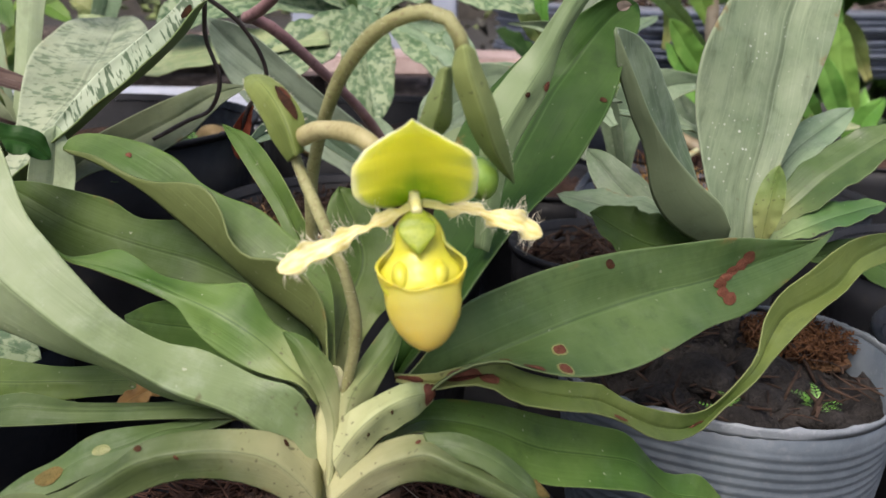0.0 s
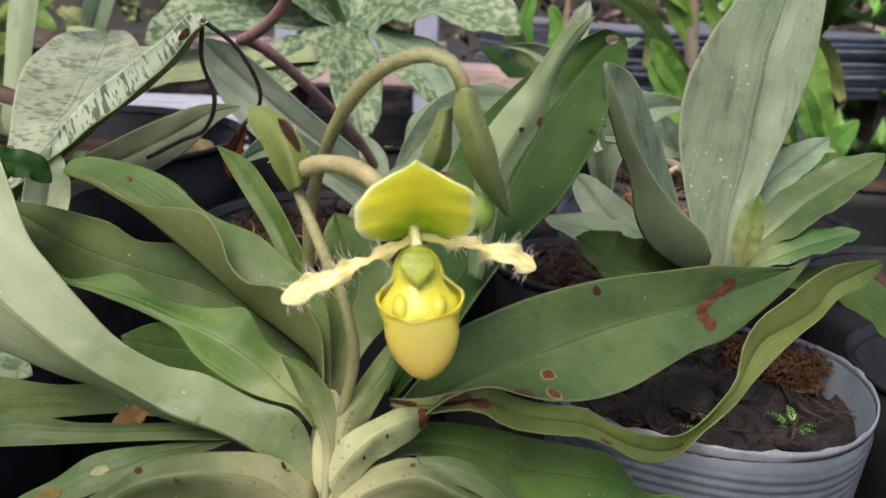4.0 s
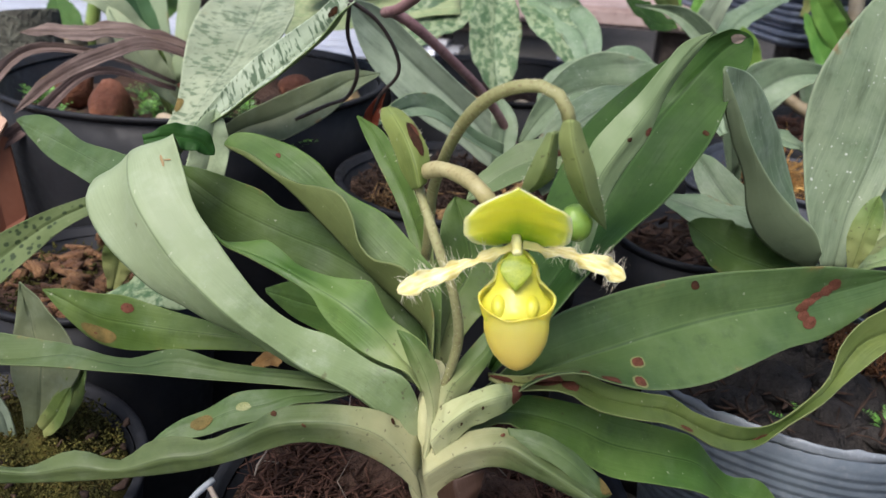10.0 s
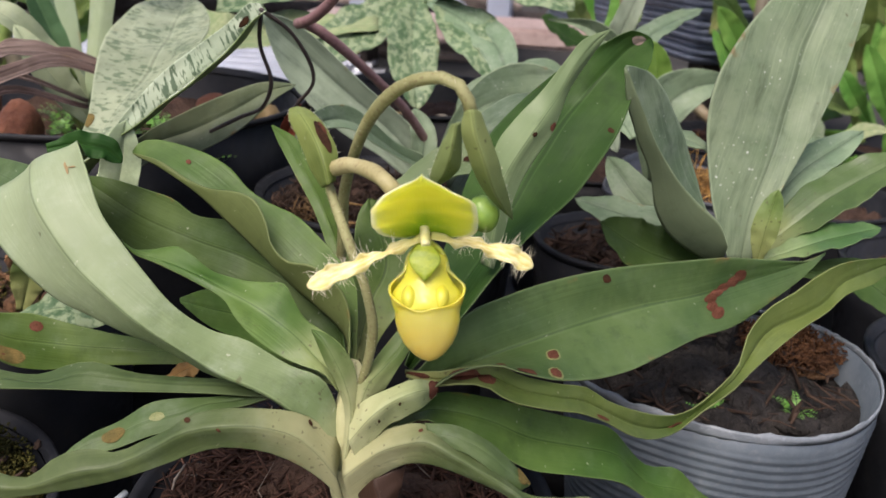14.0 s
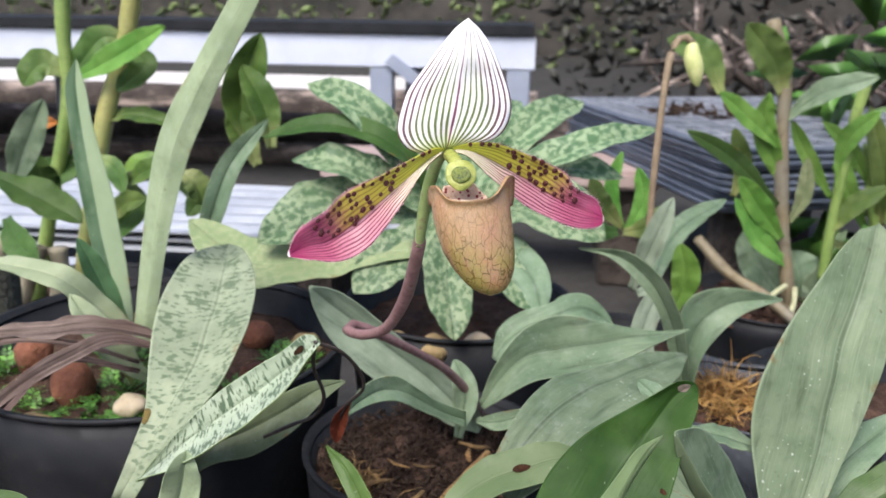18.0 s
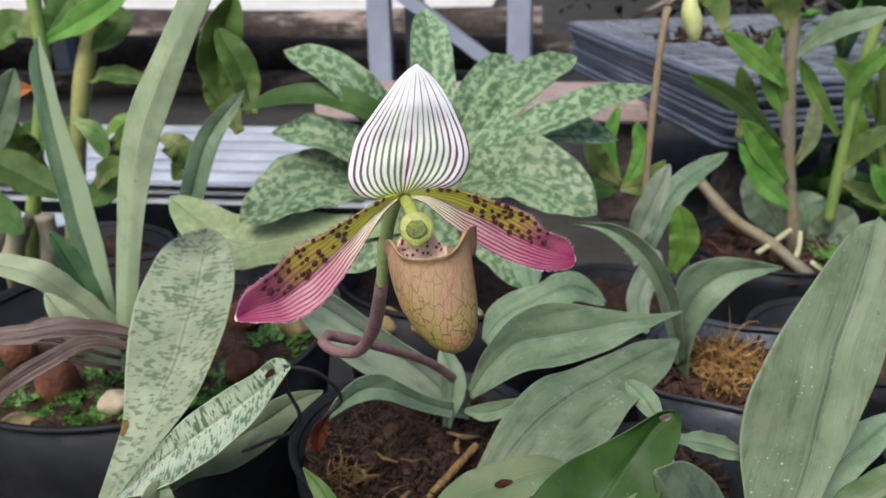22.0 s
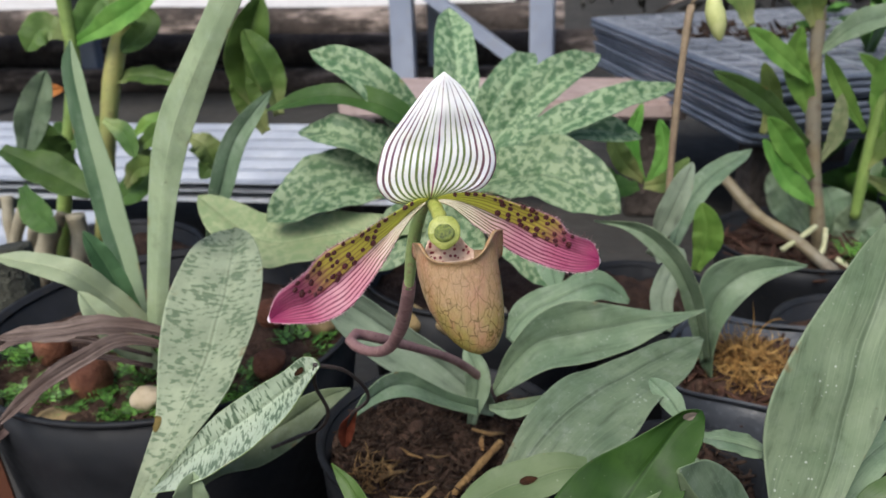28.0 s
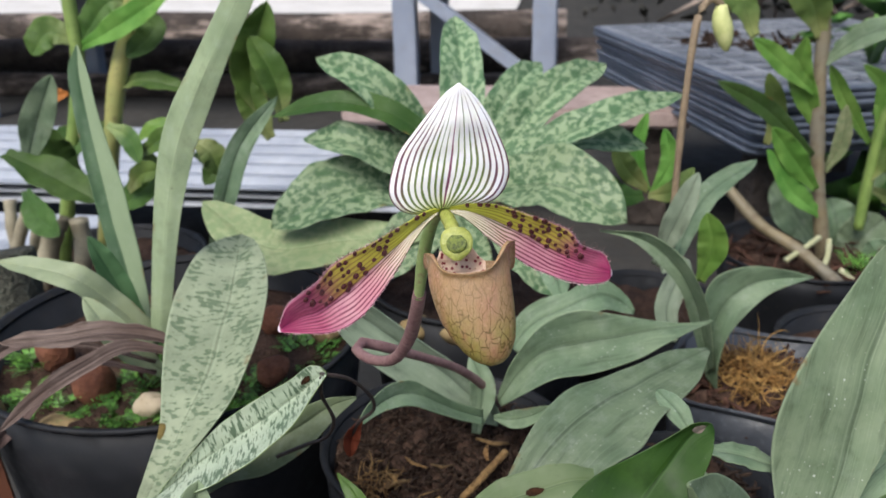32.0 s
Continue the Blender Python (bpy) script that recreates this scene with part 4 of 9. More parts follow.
def curls(name, centre, r, count, mat, label, seed=1):
    """A springy clump of curled dry moss strands, three-sided and tapering."""
    rnd = random.Random(seed)
    verts, faces = [], []
    for _ in range(count):
        a, rr = rnd.random() * 6.283, r * math.sqrt(rnd.random())
        h = r * 0.75 * (1 - (rr / r) ** 2) * rnd.random()
        o = np.array(centre) + (rr * math.cos(a), rr * math.sin(a), h)
        d = unit(np.array([rnd.gauss(0, 1), rnd.gauss(0, 1), rnd.gauss(0.2, 0.6)]))
        axis = unit(np.array([rnd.gauss(0, 1) for _ in range(3)]))
        turn, step, th = rnd.uniform(0.25, 0.75), r * rnd.uniform(0.1, 0.22), rnd.uniform(0.0003, 0.0008)
        base = len(verts)
        for i in range(7):
            e1 = unit(np.cross(d, axis))
            e2 = np.cross(d, e1)
            w = th * (1 - (i / 6.5) ** 2)
            for k in range(3):
                verts.append(o + e1 * w * math.cos(2.094 * k) + e2 * w * math.sin(2.094 * k))
            o = o + d * step
            d = unit(d + np.cross(axis, d) * turn)
        for i in range(6):
            for k in range(3):
                q = (k + 1) % 3
                faces.append((base + i * 3 + k, base + i * 3 + q, base + i * 3 + 3 + q, base + i * 3 + 3 + k))
    return tagged(part(name, verts, faces, mat, None), label, "moss", kind="stuff")


def chunk(x, y, z, r, mat, label, seed=1, flat=0.8, category="stone", name="stone_chunk", group=""):
    bm = bmesh.new()
    bmesh.ops.create_icosphere(bm, subdivisions=3, radius=1)
    verts = []
    for v in bm.verts:
        k = 1 + 0.28 * noise.noise(v.co * 1.1 + Vector((seed * 3.1, 0, 0))) + 0.08 * noise.noise(v.co * 4 + Vector((0, seed, 0)))
        verts.append((x + v.co.x * r * k, y + v.co.y * r * k, z + v.co.z * r * k * flat))
    faces = [tuple(v.index for v in f.verts) for f in bm.faces]
    bm.free()
    return tagged(part(name, verts, faces, mat, None), label, category, group)


def weeds(name, spots, label, seed=3, count=22, size=0.006):
    """Small fern weeds: arching fronds with paired, toothed leaflets that shrink towards the tip."""
    rnd = random.Random(seed)
    verts, faces = [], []
    for x, y, z, r in spots:
        for _ in range(count):
            a, rr = rnd.random() * 6.283, r * math.sqrt(rnd.random())
            o = np.array((x + rr * math.cos(a), y + rr * math.sin(a), z))
            d = unit(np.array((math.cos(a) * rr / r + rnd.gauss(0, 0.4), math.sin(a) * rr / r + rnd.gauss(0, 0.4), 1.1)))
            out = unit(np.array((d[0], d[1], 0.001)))
            big = size * rnd.uniform(0.6, 1.25)
            s = unit(np.cross(d, (0, 0, 1)) + 0.0001)
            first = o
            for t in range(6):
                o = o + d * big * (0.42 if t else 0.7)
                d = unit(d + out * 0.22 - np.array((0, 0, 0.12)))
                up = unit(np.cross(s, d))
                ln = big * (0.78 - 0.1 * t)
                for sg in (1, -1):
                    q = unit(s * sg + d * 0.55 + up * rnd.uniform(-0.15, 0.35))
                    w = unit(np.cross(q, up)) * ln * 0.3
                    k = len(verts)
                    verts += [o, o + q * ln * 0.35 + w, o + q * ln * 0.62 + w * 0.75, o + q * ln, o + q * ln * 0.6 - w * 0.8, o + q * ln * 0.3 - w, o + q * ln * 0.5 - up * ln * 0.07]
                    faces += [(k, k + 1, k + 6), (k + 1, k + 2, k + 6), (k + 2, k + 3, k + 6), (k + 3, k + 4, k + 6), (k + 4, k + 5, k + 6), (k + 5, k, k + 6)]
            k = len(verts)
            w, e = s * 0.0003, np.array((0.0, 0.0003, 0.0003))
            verts += [first - w, first + w, first + e, o]
            faces += [(k, k + 1, k + 3), (k + 1, k + 2, k + 3), (k + 2, k, k + 3)]
    return tagged(part(name, verts, faces, "weed", None), label, "weeds", kind="stuff")


def box(name, parent, lo, hi, mat, label="", bevel=0.002):
    bm = bmesh.new()
    bmesh.ops.create_cube(bm, size=1)
    for v in bm.verts:
        v.co = Vector([lo[i] + (hi[i] - lo[i]) * (v.co[i] + 0.5) for i in range(3)])
    if bevel:
        bmesh.ops.bevel(bm, geom=bm.edges[:], offset=bevel, segments=2, affect="EDGES")
    bm.verts.index_update()
    ob = part(name, [v.co[:] for v in bm.verts], [tuple(v.index for v in f.verts) for f in bm.faces], mat, parent, label, smooth=False)
    bm.free()
    return ob


# ---- ground and distance ----
tagged(box("ground", None, (-60, -60, -0.25), (60, 60, 0.0), "bench_floor", bevel=0), "dark damp soil and ground cloth", "ground", kind="structure")

# ---- the yellow slipper orchid ----
main_orchid = thing("slipper_orchid", (0.008, 0.268, 0.135), "slipper orchid with yellow flower and long strap leaves", "orchid", "potted orchids")
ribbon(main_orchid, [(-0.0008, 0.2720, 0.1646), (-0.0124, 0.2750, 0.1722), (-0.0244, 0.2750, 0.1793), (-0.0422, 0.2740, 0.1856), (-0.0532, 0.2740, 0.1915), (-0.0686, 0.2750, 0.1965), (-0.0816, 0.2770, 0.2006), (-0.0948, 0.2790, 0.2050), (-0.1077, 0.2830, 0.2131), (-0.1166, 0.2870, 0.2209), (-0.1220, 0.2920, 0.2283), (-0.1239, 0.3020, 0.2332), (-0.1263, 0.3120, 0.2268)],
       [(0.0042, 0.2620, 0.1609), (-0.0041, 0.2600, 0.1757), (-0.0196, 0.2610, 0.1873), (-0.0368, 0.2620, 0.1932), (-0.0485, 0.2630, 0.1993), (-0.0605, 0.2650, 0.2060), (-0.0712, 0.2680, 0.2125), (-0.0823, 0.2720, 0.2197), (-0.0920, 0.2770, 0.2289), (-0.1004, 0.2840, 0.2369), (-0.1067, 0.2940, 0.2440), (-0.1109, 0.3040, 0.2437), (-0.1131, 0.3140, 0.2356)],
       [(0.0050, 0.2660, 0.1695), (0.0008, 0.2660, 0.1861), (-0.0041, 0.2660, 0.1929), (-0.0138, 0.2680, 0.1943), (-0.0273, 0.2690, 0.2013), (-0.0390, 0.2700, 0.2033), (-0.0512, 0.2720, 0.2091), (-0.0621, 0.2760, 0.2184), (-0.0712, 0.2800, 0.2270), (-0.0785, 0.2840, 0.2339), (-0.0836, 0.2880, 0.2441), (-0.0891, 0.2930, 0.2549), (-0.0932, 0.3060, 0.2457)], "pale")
ribbon(main_orchid, [(-0.1270, 0.3040, 0.2291), (-0.1371, 0.3100, 0.2302), (-0.1521, 0.3180, 0.2323), (-0.1651, 0.3260, 0.2360), (-0.1781, 0.3360, 0.2401)],
       [(-0.1185, 0.3030, 0.2360), (-0.1282, 0.3100, 0.2360), (-0.1430, 0.3180, 0.2375), (-0.1614, 0.3270, 0.2395), (-0.1783, 0.3360, 0.2406)],
       [(-0.1100, 0.3040, 0.2413), (-0.1231, 0.3120, 0.2407), (-0.1385, 0.3190, 0.2403), (-0.1516, 0.3260, 0.2439), (-0.1618, 0.3310, 0.2454), (-0.1734, 0.3350, 0.2435), (-0.1782, 0.3360, 0.2413)], "strapfar")
ribbon(main_orchid, [(0.0035, 0.2730, 0.1800), (0.0026, 0.2810, 0.2091), (-0.0079, 0.2830, 0.2214), (-0.0184, 0.2850, 0.2224), (-0.0243, 0.2880, 0.2268), (-0.0273, 0.2920, 0.2327), (-0.0325, 0.2960, 0.2385), (-0.0403, 0.3000, 0.2396), (-0.0503, 0.3040, 0.2386), (-0.0599, 0.3090, 0.2397), (-0.0716, 0.3140, 0.2440), (-0.0834, 0.3200, 0.2448)],
       [(0.0045, 0.2745, 0.1750), (0.0023, 0.2840, 0.1953), (-0.0080, 0.2880, 0.2053), (-0.0185, 0.2920, 0.2113), (-0.0312, 0.2970, 0.2205), (-0.0441, 0.3020, 0.2295), (-0.0577, 0.3080, 0.2370), (-0.0717, 0.3140, 0.2426), (-0.0835, 0.3200, 0.2444)],
       [(0.0060, 0.2760, 0.1810), (0.0031, 0.2920, 0.2120), (-0.0044, 0.2960, 0.2206), (-0.0111, 0.3000, 0.2254), (-0.0200, 0.3050, 0.2307), (-0.0308, 0.3090, 0.2334), (-0.0391, 0.3120, 0.2367), (-0.0463, 0.3150, 0.2428), (-0.0552, 0.3180, 0.2466), (-0.0639, 0.3200, 0.2484), (-0.0747, 0.3220, 0.2495), (-0.0813, 0.3220, 0.2483), (-0.0836, 0.3200, 0.2454)], "midgreen")
ribbon(main_orchid, [(0.0030, 0.2770, 0.1700), (-0.0045, 0.2900, 0.1913), (-0.0209, 0.2940, 0.1980), (-0.0337, 0.2980, 0.2011), (-0.0488, 0.3020, 0.2051), (-0.0666, 0.3070, 0.2087), (-0.0854, 0.3130, 0.2119), (-0.1003, 0.3200, 0.2241), (-0.1060, 0.3250, 0.2310)],
       [(0.0038, 0.2780, 0.1740), (-0.0056, 0.2960, 0.1987), (-0.0231, 0.3020, 0.2078), (-0.0404, 0.3070, 0.2135), (-0.0577, 0.3110, 0.2165), (-0.0804, 0.3170, 0.2217), (-0.0968, 0.3220, 0.2281), (-0.1069, 0.3260, 0.2319)],
       [(0.0045, 0.2790, 0.1780), (-0.0060, 0.3000, 0.2052), (-0.0177, 0.3040, 0.2107), (-0.0283, 0.3080, 0.2185), (-0.0374, 0.3110, 0.2242), (-0.0484, 0.3140, 0.2244), (-0.0607, 0.3170, 0.2240), (-0.0699, 0.3200, 0.2285), (-0.0789, 0.3220, 0.2302), (-0.0880, 0.3240, 0.2317), (-0.0978, 0.3250, 0.2331), (-0.1064, 0.3260, 0.2328)], "dark")
ribbon(main_orchid, [(0.0027, 0.2660, 0.1874), (-0.0021, 0.2670, 0.1928), (-0.0087, 0.2690, 0.1935), (-0.0164, 0.2710, 0.1951), (-0.0263, 0.2740, 0.1991), (-0.0335, 0.2770, 0.2044), (-0.0382, 0.2790, 0.2101), (-0.0486, 0.2820, 0.2139), (-0.0603, 0.2860, 0.2169), (-0.0714, 0.2900, 0.2179), (-0.0782, 0.2940, 0.2210)],
       [(0.0031, 0.2680, 0.1878), (-0.0010, 0.2700, 0.1916), (-0.0059, 0.2720, 0.1953), (-0.0139, 0.2750, 0.2014), (-0.0256, 0.2780, 0.2079), (-0.0374, 0.2810, 0.2118), (-0.0475, 0.2840, 0.2147), (-0.0602, 0.2880, 0.2173), (-0.0718, 0.2910, 0.2184), (-0.0781, 0.2940, 0.2214)],
       [(0.0059, 0.2760, 0.1909), (0.0013, 0.2770, 0.1980), (-0.0047, 0.2780, 0.2018), (-0.0116, 0.2800, 0.2050), (-0.0158, 0.2820, 0.2106), (-0.0188, 0.2830, 0.2152), (-0.0258, 0.2850, 0.2141), (-0.0335, 0.2860, 0.2135), (-0.0444, 0.2880, 0.2149), (-0.0515, 0.2900, 0.2193), (-0.0578, 0.2920, 0.2214), (-0.0669, 0.2930, 0.2189), (-0.0741, 0.2940, 0.2182), (-0.0781, 0.2940, 0.2216)], "midgreen")
ribbon(main_orchid, [(0.0068, 0.2635, 0.1660), (0.0078, 0.2620, 0.1835), (0.0094, 0.2630, 0.1930), (0.0143, 0.2650, 0.2012), (0.0187, 0.2680, 0.2073), (0.0219, 0.2710, 0.2107), (0.0244, 0.2740, 0.2126)],
       [(0.0074, 0.2625, 0.1650), (0.0098, 0.2610, 0.1813), (0.0125, 0.2610, 0.1932), (0.0176, 0.2630, 0.1998), (0.0220, 0.2660, 0.2050), (0.0251, 0.2720, 0.2111)],
       [(0.0080, 0.2635, 0.1660), (0.0116, 0.2630, 0.1792), (0.0168, 0.2630, 0.1899), (0.0209, 0.2640, 0.1982), (0.0239, 0.2670, 0.2034), (0.0257, 0.2720, 0.2083)], "inner")
ribbon(main_orchid, [(0.0050, 0.2615, 0.1650), (0.0059, 0.2610, 0.1829), (0.0033, 0.2610, 0.1929), (-0.0001, 0.2620, 0.1987), (-0.0031, 0.2640, 0.2040), (-0.0058, 0.2660, 0.2080)],
       [(0.0058, 0.2595, 0.1640), (0.0078, 0.2600, 0.1838), (0.0059, 0.2600, 0.1944), (0.0026, 0.2610, 0.2012), (-0.0013, 0.2630, 0.2063), (-0.0056, 0.2660, 0.2084)],
       [(0.0067, 0.2615, 0.1650), (0.0092, 0.2620, 0.1836), (0.0083, 0.2630, 0.1978), (0.0041, 0.2640, 0.2044), (-0.0009, 0.2650, 0.2079), (-0.0055, 0.2660, 0.2086)], "inner")
leaf(main_orchid, [(0.003, 0.290, 0.184), (0.006, 0.300, 0.202), (0.010, 0.310, 0.215), (0.002, 0.318, 0.235)], 0.0260, (0.07, -0.84, 0.54), (0.20, -0.85, 0.49), "midgreen", fold=0.2)
ribbon(main_orchid, [(0.0078, 0.2680, 0.1764), (0.0211, 0.2720, 0.1879), (0.0305, 0.2800, 0.1965), (0.0399, 0.2900, 0.2062), (0.0523, 0.3000, 0.2097), (0.0676, 0.3120, 0.2117), (0.0882, 0.3250, 0.2129), (0.1105, 0.3380, 0.2121), (0.1341, 0.3500, 0.2116), (0.1552, 0.3620, 0.2080), (0.1745, 0.3720, 0.2055), (0.1841, 0.3800, 0.2070)],
       [(0.0097, 0.2680, 0.1754), (0.0229, 0.2730, 0.1841), (0.0344, 0.2830, 0.1880), (0.0467, 0.2920, 0.1899), (0.0635, 0.3020, 0.1934), (0.0836, 0.3170, 0.1956), (0.1034, 0.3310, 0.1967), (0.1245, 0.3440, 0.1972), (0.1466, 0.3570, 0.1997), (0.1669, 0.3680, 0.2034), (0.1839, 0.3790, 0.2066)],
       [(0.0109, 0.2660, 0.1756), (0.0257, 0.2650, 0.1863), (0.0387, 0.2660, 0.1975), (0.0504, 0.2700, 0.1997), (0.0595, 0.2750, 0.1950), (0.0711, 0.2830, 0.1886), (0.0830, 0.2920, 0.1856), (0.0978, 0.3040, 0.1844), (0.1112, 0.3160, 0.1854), (0.1258, 0.3300, 0.1865), (0.1417, 0.3440, 0.1857), (0.1569, 0.3560, 0.1913), (0.1716, 0.3660, 0.1995), (0.1834, 0.3780, 0.2062)], "bluegreen")
ribbon(main_orchid, [(0.0074, 0.2620, 0.1834), (0.0133, 0.2600, 0.1900), (0.0199, 0.2610, 0.1937), (0.0262, 0.2640, 0.1951), (0.0331, 0.2680, 0.1933)],
       [(0.0079, 0.2570, 0.1758), (0.0152, 0.2550, 0.1870), (0.0214, 0.2570, 0.1917), (0.0277, 0.2600, 0.1937), (0.0336, 0.2660, 0.1920)],
       [(0.0098, 0.2590, 0.1680), (0.0173, 0.2590, 0.1792), (0.0238, 0.2600, 0.1843), (0.0291, 0.2620, 0.1872), (0.0333, 0.2670, 0.1889)], "sheath")
ribbon(main_orchid, [(0.0227, 0.2710, 0.1947), (0.0314, 0.2720, 0.1943), (0.0400, 0.2730, 0.1961), (0.0504, 0.2760, 0.1968), (0.0598, 0.2800, 0.1914), (0.0712, 0.2840, 0.1874), (0.0822, 0.2900, 0.1835), (0.0900, 0.2940, 0.1769), (0.1012, 0.3000, 0.1705), (0.1129, 0.3070, 0.1654), (0.1224, 0.3140, 0.1639), (0.1326, 0.3220, 0.1678), (0.1430, 0.3320, 0.1752), (0.1470, 0.3400, 0.1847), (0.1539, 0.3460, 0.1929), (0.1652, 0.3520, 0.1990), (0.1766, 0.3580, 0.2060), (0.1898, 0.3660, 0.2088), (0.2116, 0.3780, 0.2078)],
       [(0.0230, 0.2720, 0.1928), (0.0325, 0.2720, 0.1916), (0.0420, 0.2730, 0.1933), (0.0499, 0.2760, 0.1925), (0.0584, 0.2790, 0.1869), (0.0708, 0.2830, 0.1827), (0.0808, 0.2890, 0.1789), (0.0902, 0.2940, 0.1724), (0.1010, 0.3000, 0.1649), (0.1115, 0.3060, 0.1604), (0.1211, 0.3140, 0.1594), (0.1307, 0.3220, 0.1631), (0.1416, 0.3300, 0.1708), (0.1490, 0.3400, 0.1763), (0.1567, 0.3480, 0.1833), (0.1693, 0.3540, 0.1876), (0.1791, 0.3580, 0.1922), (0.1867, 0.3640, 0.1995), (0.1982, 0.3700, 0.2030), (0.2122, 0.3780, 0.2063)],
       [(0.0234, 0.2690, 0.1936), (0.0329, 0.2680, 0.1919), (0.0423, 0.2680, 0.1936), (0.0493, 0.2700, 0.1916), (0.0568, 0.2720, 0.1861), (0.0697, 0.2760, 0.1819), (0.0795, 0.2820, 0.1781), (0.0891, 0.2880, 0.1722), (0.0994, 0.2940, 0.1642), (0.1087, 0.3000, 0.1597), (0.1182, 0.3070, 0.1594), (0.1270, 0.3140, 0.1635), (0.1390, 0.3220, 0.1695), (0.1489, 0.3320, 0.1744), (0.1594, 0.3400, 0.1809), (0.1693, 0.3460, 0.1874), (0.1790, 0.3520, 0.1916), (0.1885, 0.3600, 0.1970), (0.2009, 0.3680, 0.1989), (0.2132, 0.3780, 0.2044)], "green")
ribbon(main_orchid, [(0.0117, 0.2700, 0.1680), (0.0254, 0.2760, 0.1776), (0.0340, 0.2810, 0.1821), (0.0512, 0.2880, 0.1772), (0.0658, 0.2960, 0.1697), (0.0849, 0.3040, 0.1620), (0.0960, 0.3080, 0.1565), (0.1093, 0.3120, 0.1408), (0.1225, 0.3160, 0.1376), (0.1347, 0.3220, 0.1237), (0.1444, 0.3280, 0.1185)],
       [(0.0118, 0.2700, 0.1669), (0.0265, 0.2730, 0.1778), (0.0355, 0.2770, 0.1775), (0.0510, 0.2830, 0.1713), (0.0656, 0.2900, 0.1619), (0.0845, 0.2980, 0.1547), (0.0976, 0.3030, 0.1492), (0.1103, 0.3070, 0.1363), (0.1230, 0.3120, 0.1311), (0.1347, 0.3190, 0.1225), (0.1445, 0.3280, 0.1180)],
       [(0.0120, 0.2680, 0.1672), (0.0276, 0.2680, 0.1789), (0.0369, 0.2700, 0.1751), (0.0504, 0.2740, 0.1672), (0.0650, 0.2800, 0.1559), (0.0833, 0.2880, 0.1496), (0.0981, 0.2940, 0.1443), (0.1105, 0.3000, 0.1340), (0.1227, 0.3060, 0.1272), (0.1347, 0.3160, 0.1222), (0.1446, 0.3280, 0.1175)], "midgreen")
ribbon(main_orchid, [(0.0044, 0.2640, 0.1707), (0.0114, 0.2610, 0.1742), (0.0191, 0.2600, 0.1798), (0.0276, 0.2590, 0.1835), (0.0337, 0.2570, 0.1839), (0.0418, 0.2540, 0.1805), (0.0506, 0.2510, 0.1759), (0.0585, 0.2490, 0.1716), (0.0645, 0.2480, 0.1694), (0.0739, 0.2470, 0.1703), (0.0812, 0.2460, 0.1725), (0.0869, 0.2450, 0.1700), (0.0944, 0.2430, 0.1613)],
       [(0.0064, 0.2560, 0.1633), (0.0124, 0.2550, 0.1698), (0.0191, 0.2540, 0.1759), (0.0274, 0.2530, 0.1801), (0.0333, 0.2510, 0.1820), (0.0411, 0.2490, 0.1793), (0.0497, 0.2470, 0.1761), (0.0578, 0.2460, 0.1721), (0.0647, 0.2440, 0.1684), (0.0730, 0.2430, 0.1683), (0.0807, 0.2430, 0.1687), (0.0879, 0.2430, 0.1657), (0.0947, 0.2430, 0.1609)],
       [(0.0074, 0.2620, 0.1477), (0.0124, 0.2600, 0.1541), (0.0183, 0.2580, 0.1640), (0.0255, 0.2560, 0.1708), (0.0323, 0.2540, 0.1734), (0.0392, 0.2510, 0.1736), (0.0478, 0.2480, 0.1722), (0.0570, 0.2460, 0.1699), (0.0650, 0.2440, 0.1643), (0.0731, 0.2430, 0.1630), (0.0810, 0.2430, 0.1630), (0.0892, 0.2430, 0.1606), (0.0951, 0.2430, 0.1604)], "strap")
ribbon(main_orchid, [(0.0310, 0.2580, 0.1845), (0.0412, 0.2570, 0.1851), (0.0501, 0.2570, 0.1810), (0.0566, 0.2560, 0.1762), (0.0609, 0.2550, 0.1723), (0.0637, 0.2540, 0.1696)],
       [(0.0322, 0.2560, 0.1826), (0.0398, 0.2540, 0.1832), (0.0476, 0.2530, 0.1807), (0.0548, 0.2520, 0.1760), (0.0604, 0.2520, 0.1714), (0.0638, 0.2540, 0.1689)],
       [(0.0333, 0.2560, 0.1798), (0.0385, 0.2530, 0.1802), (0.0453, 0.2510, 0.1792), (0.0532, 0.2500, 0.1746), (0.0599, 0.2510, 0.1687), (0.0637, 0.2540, 0.1683)], "strapfar")
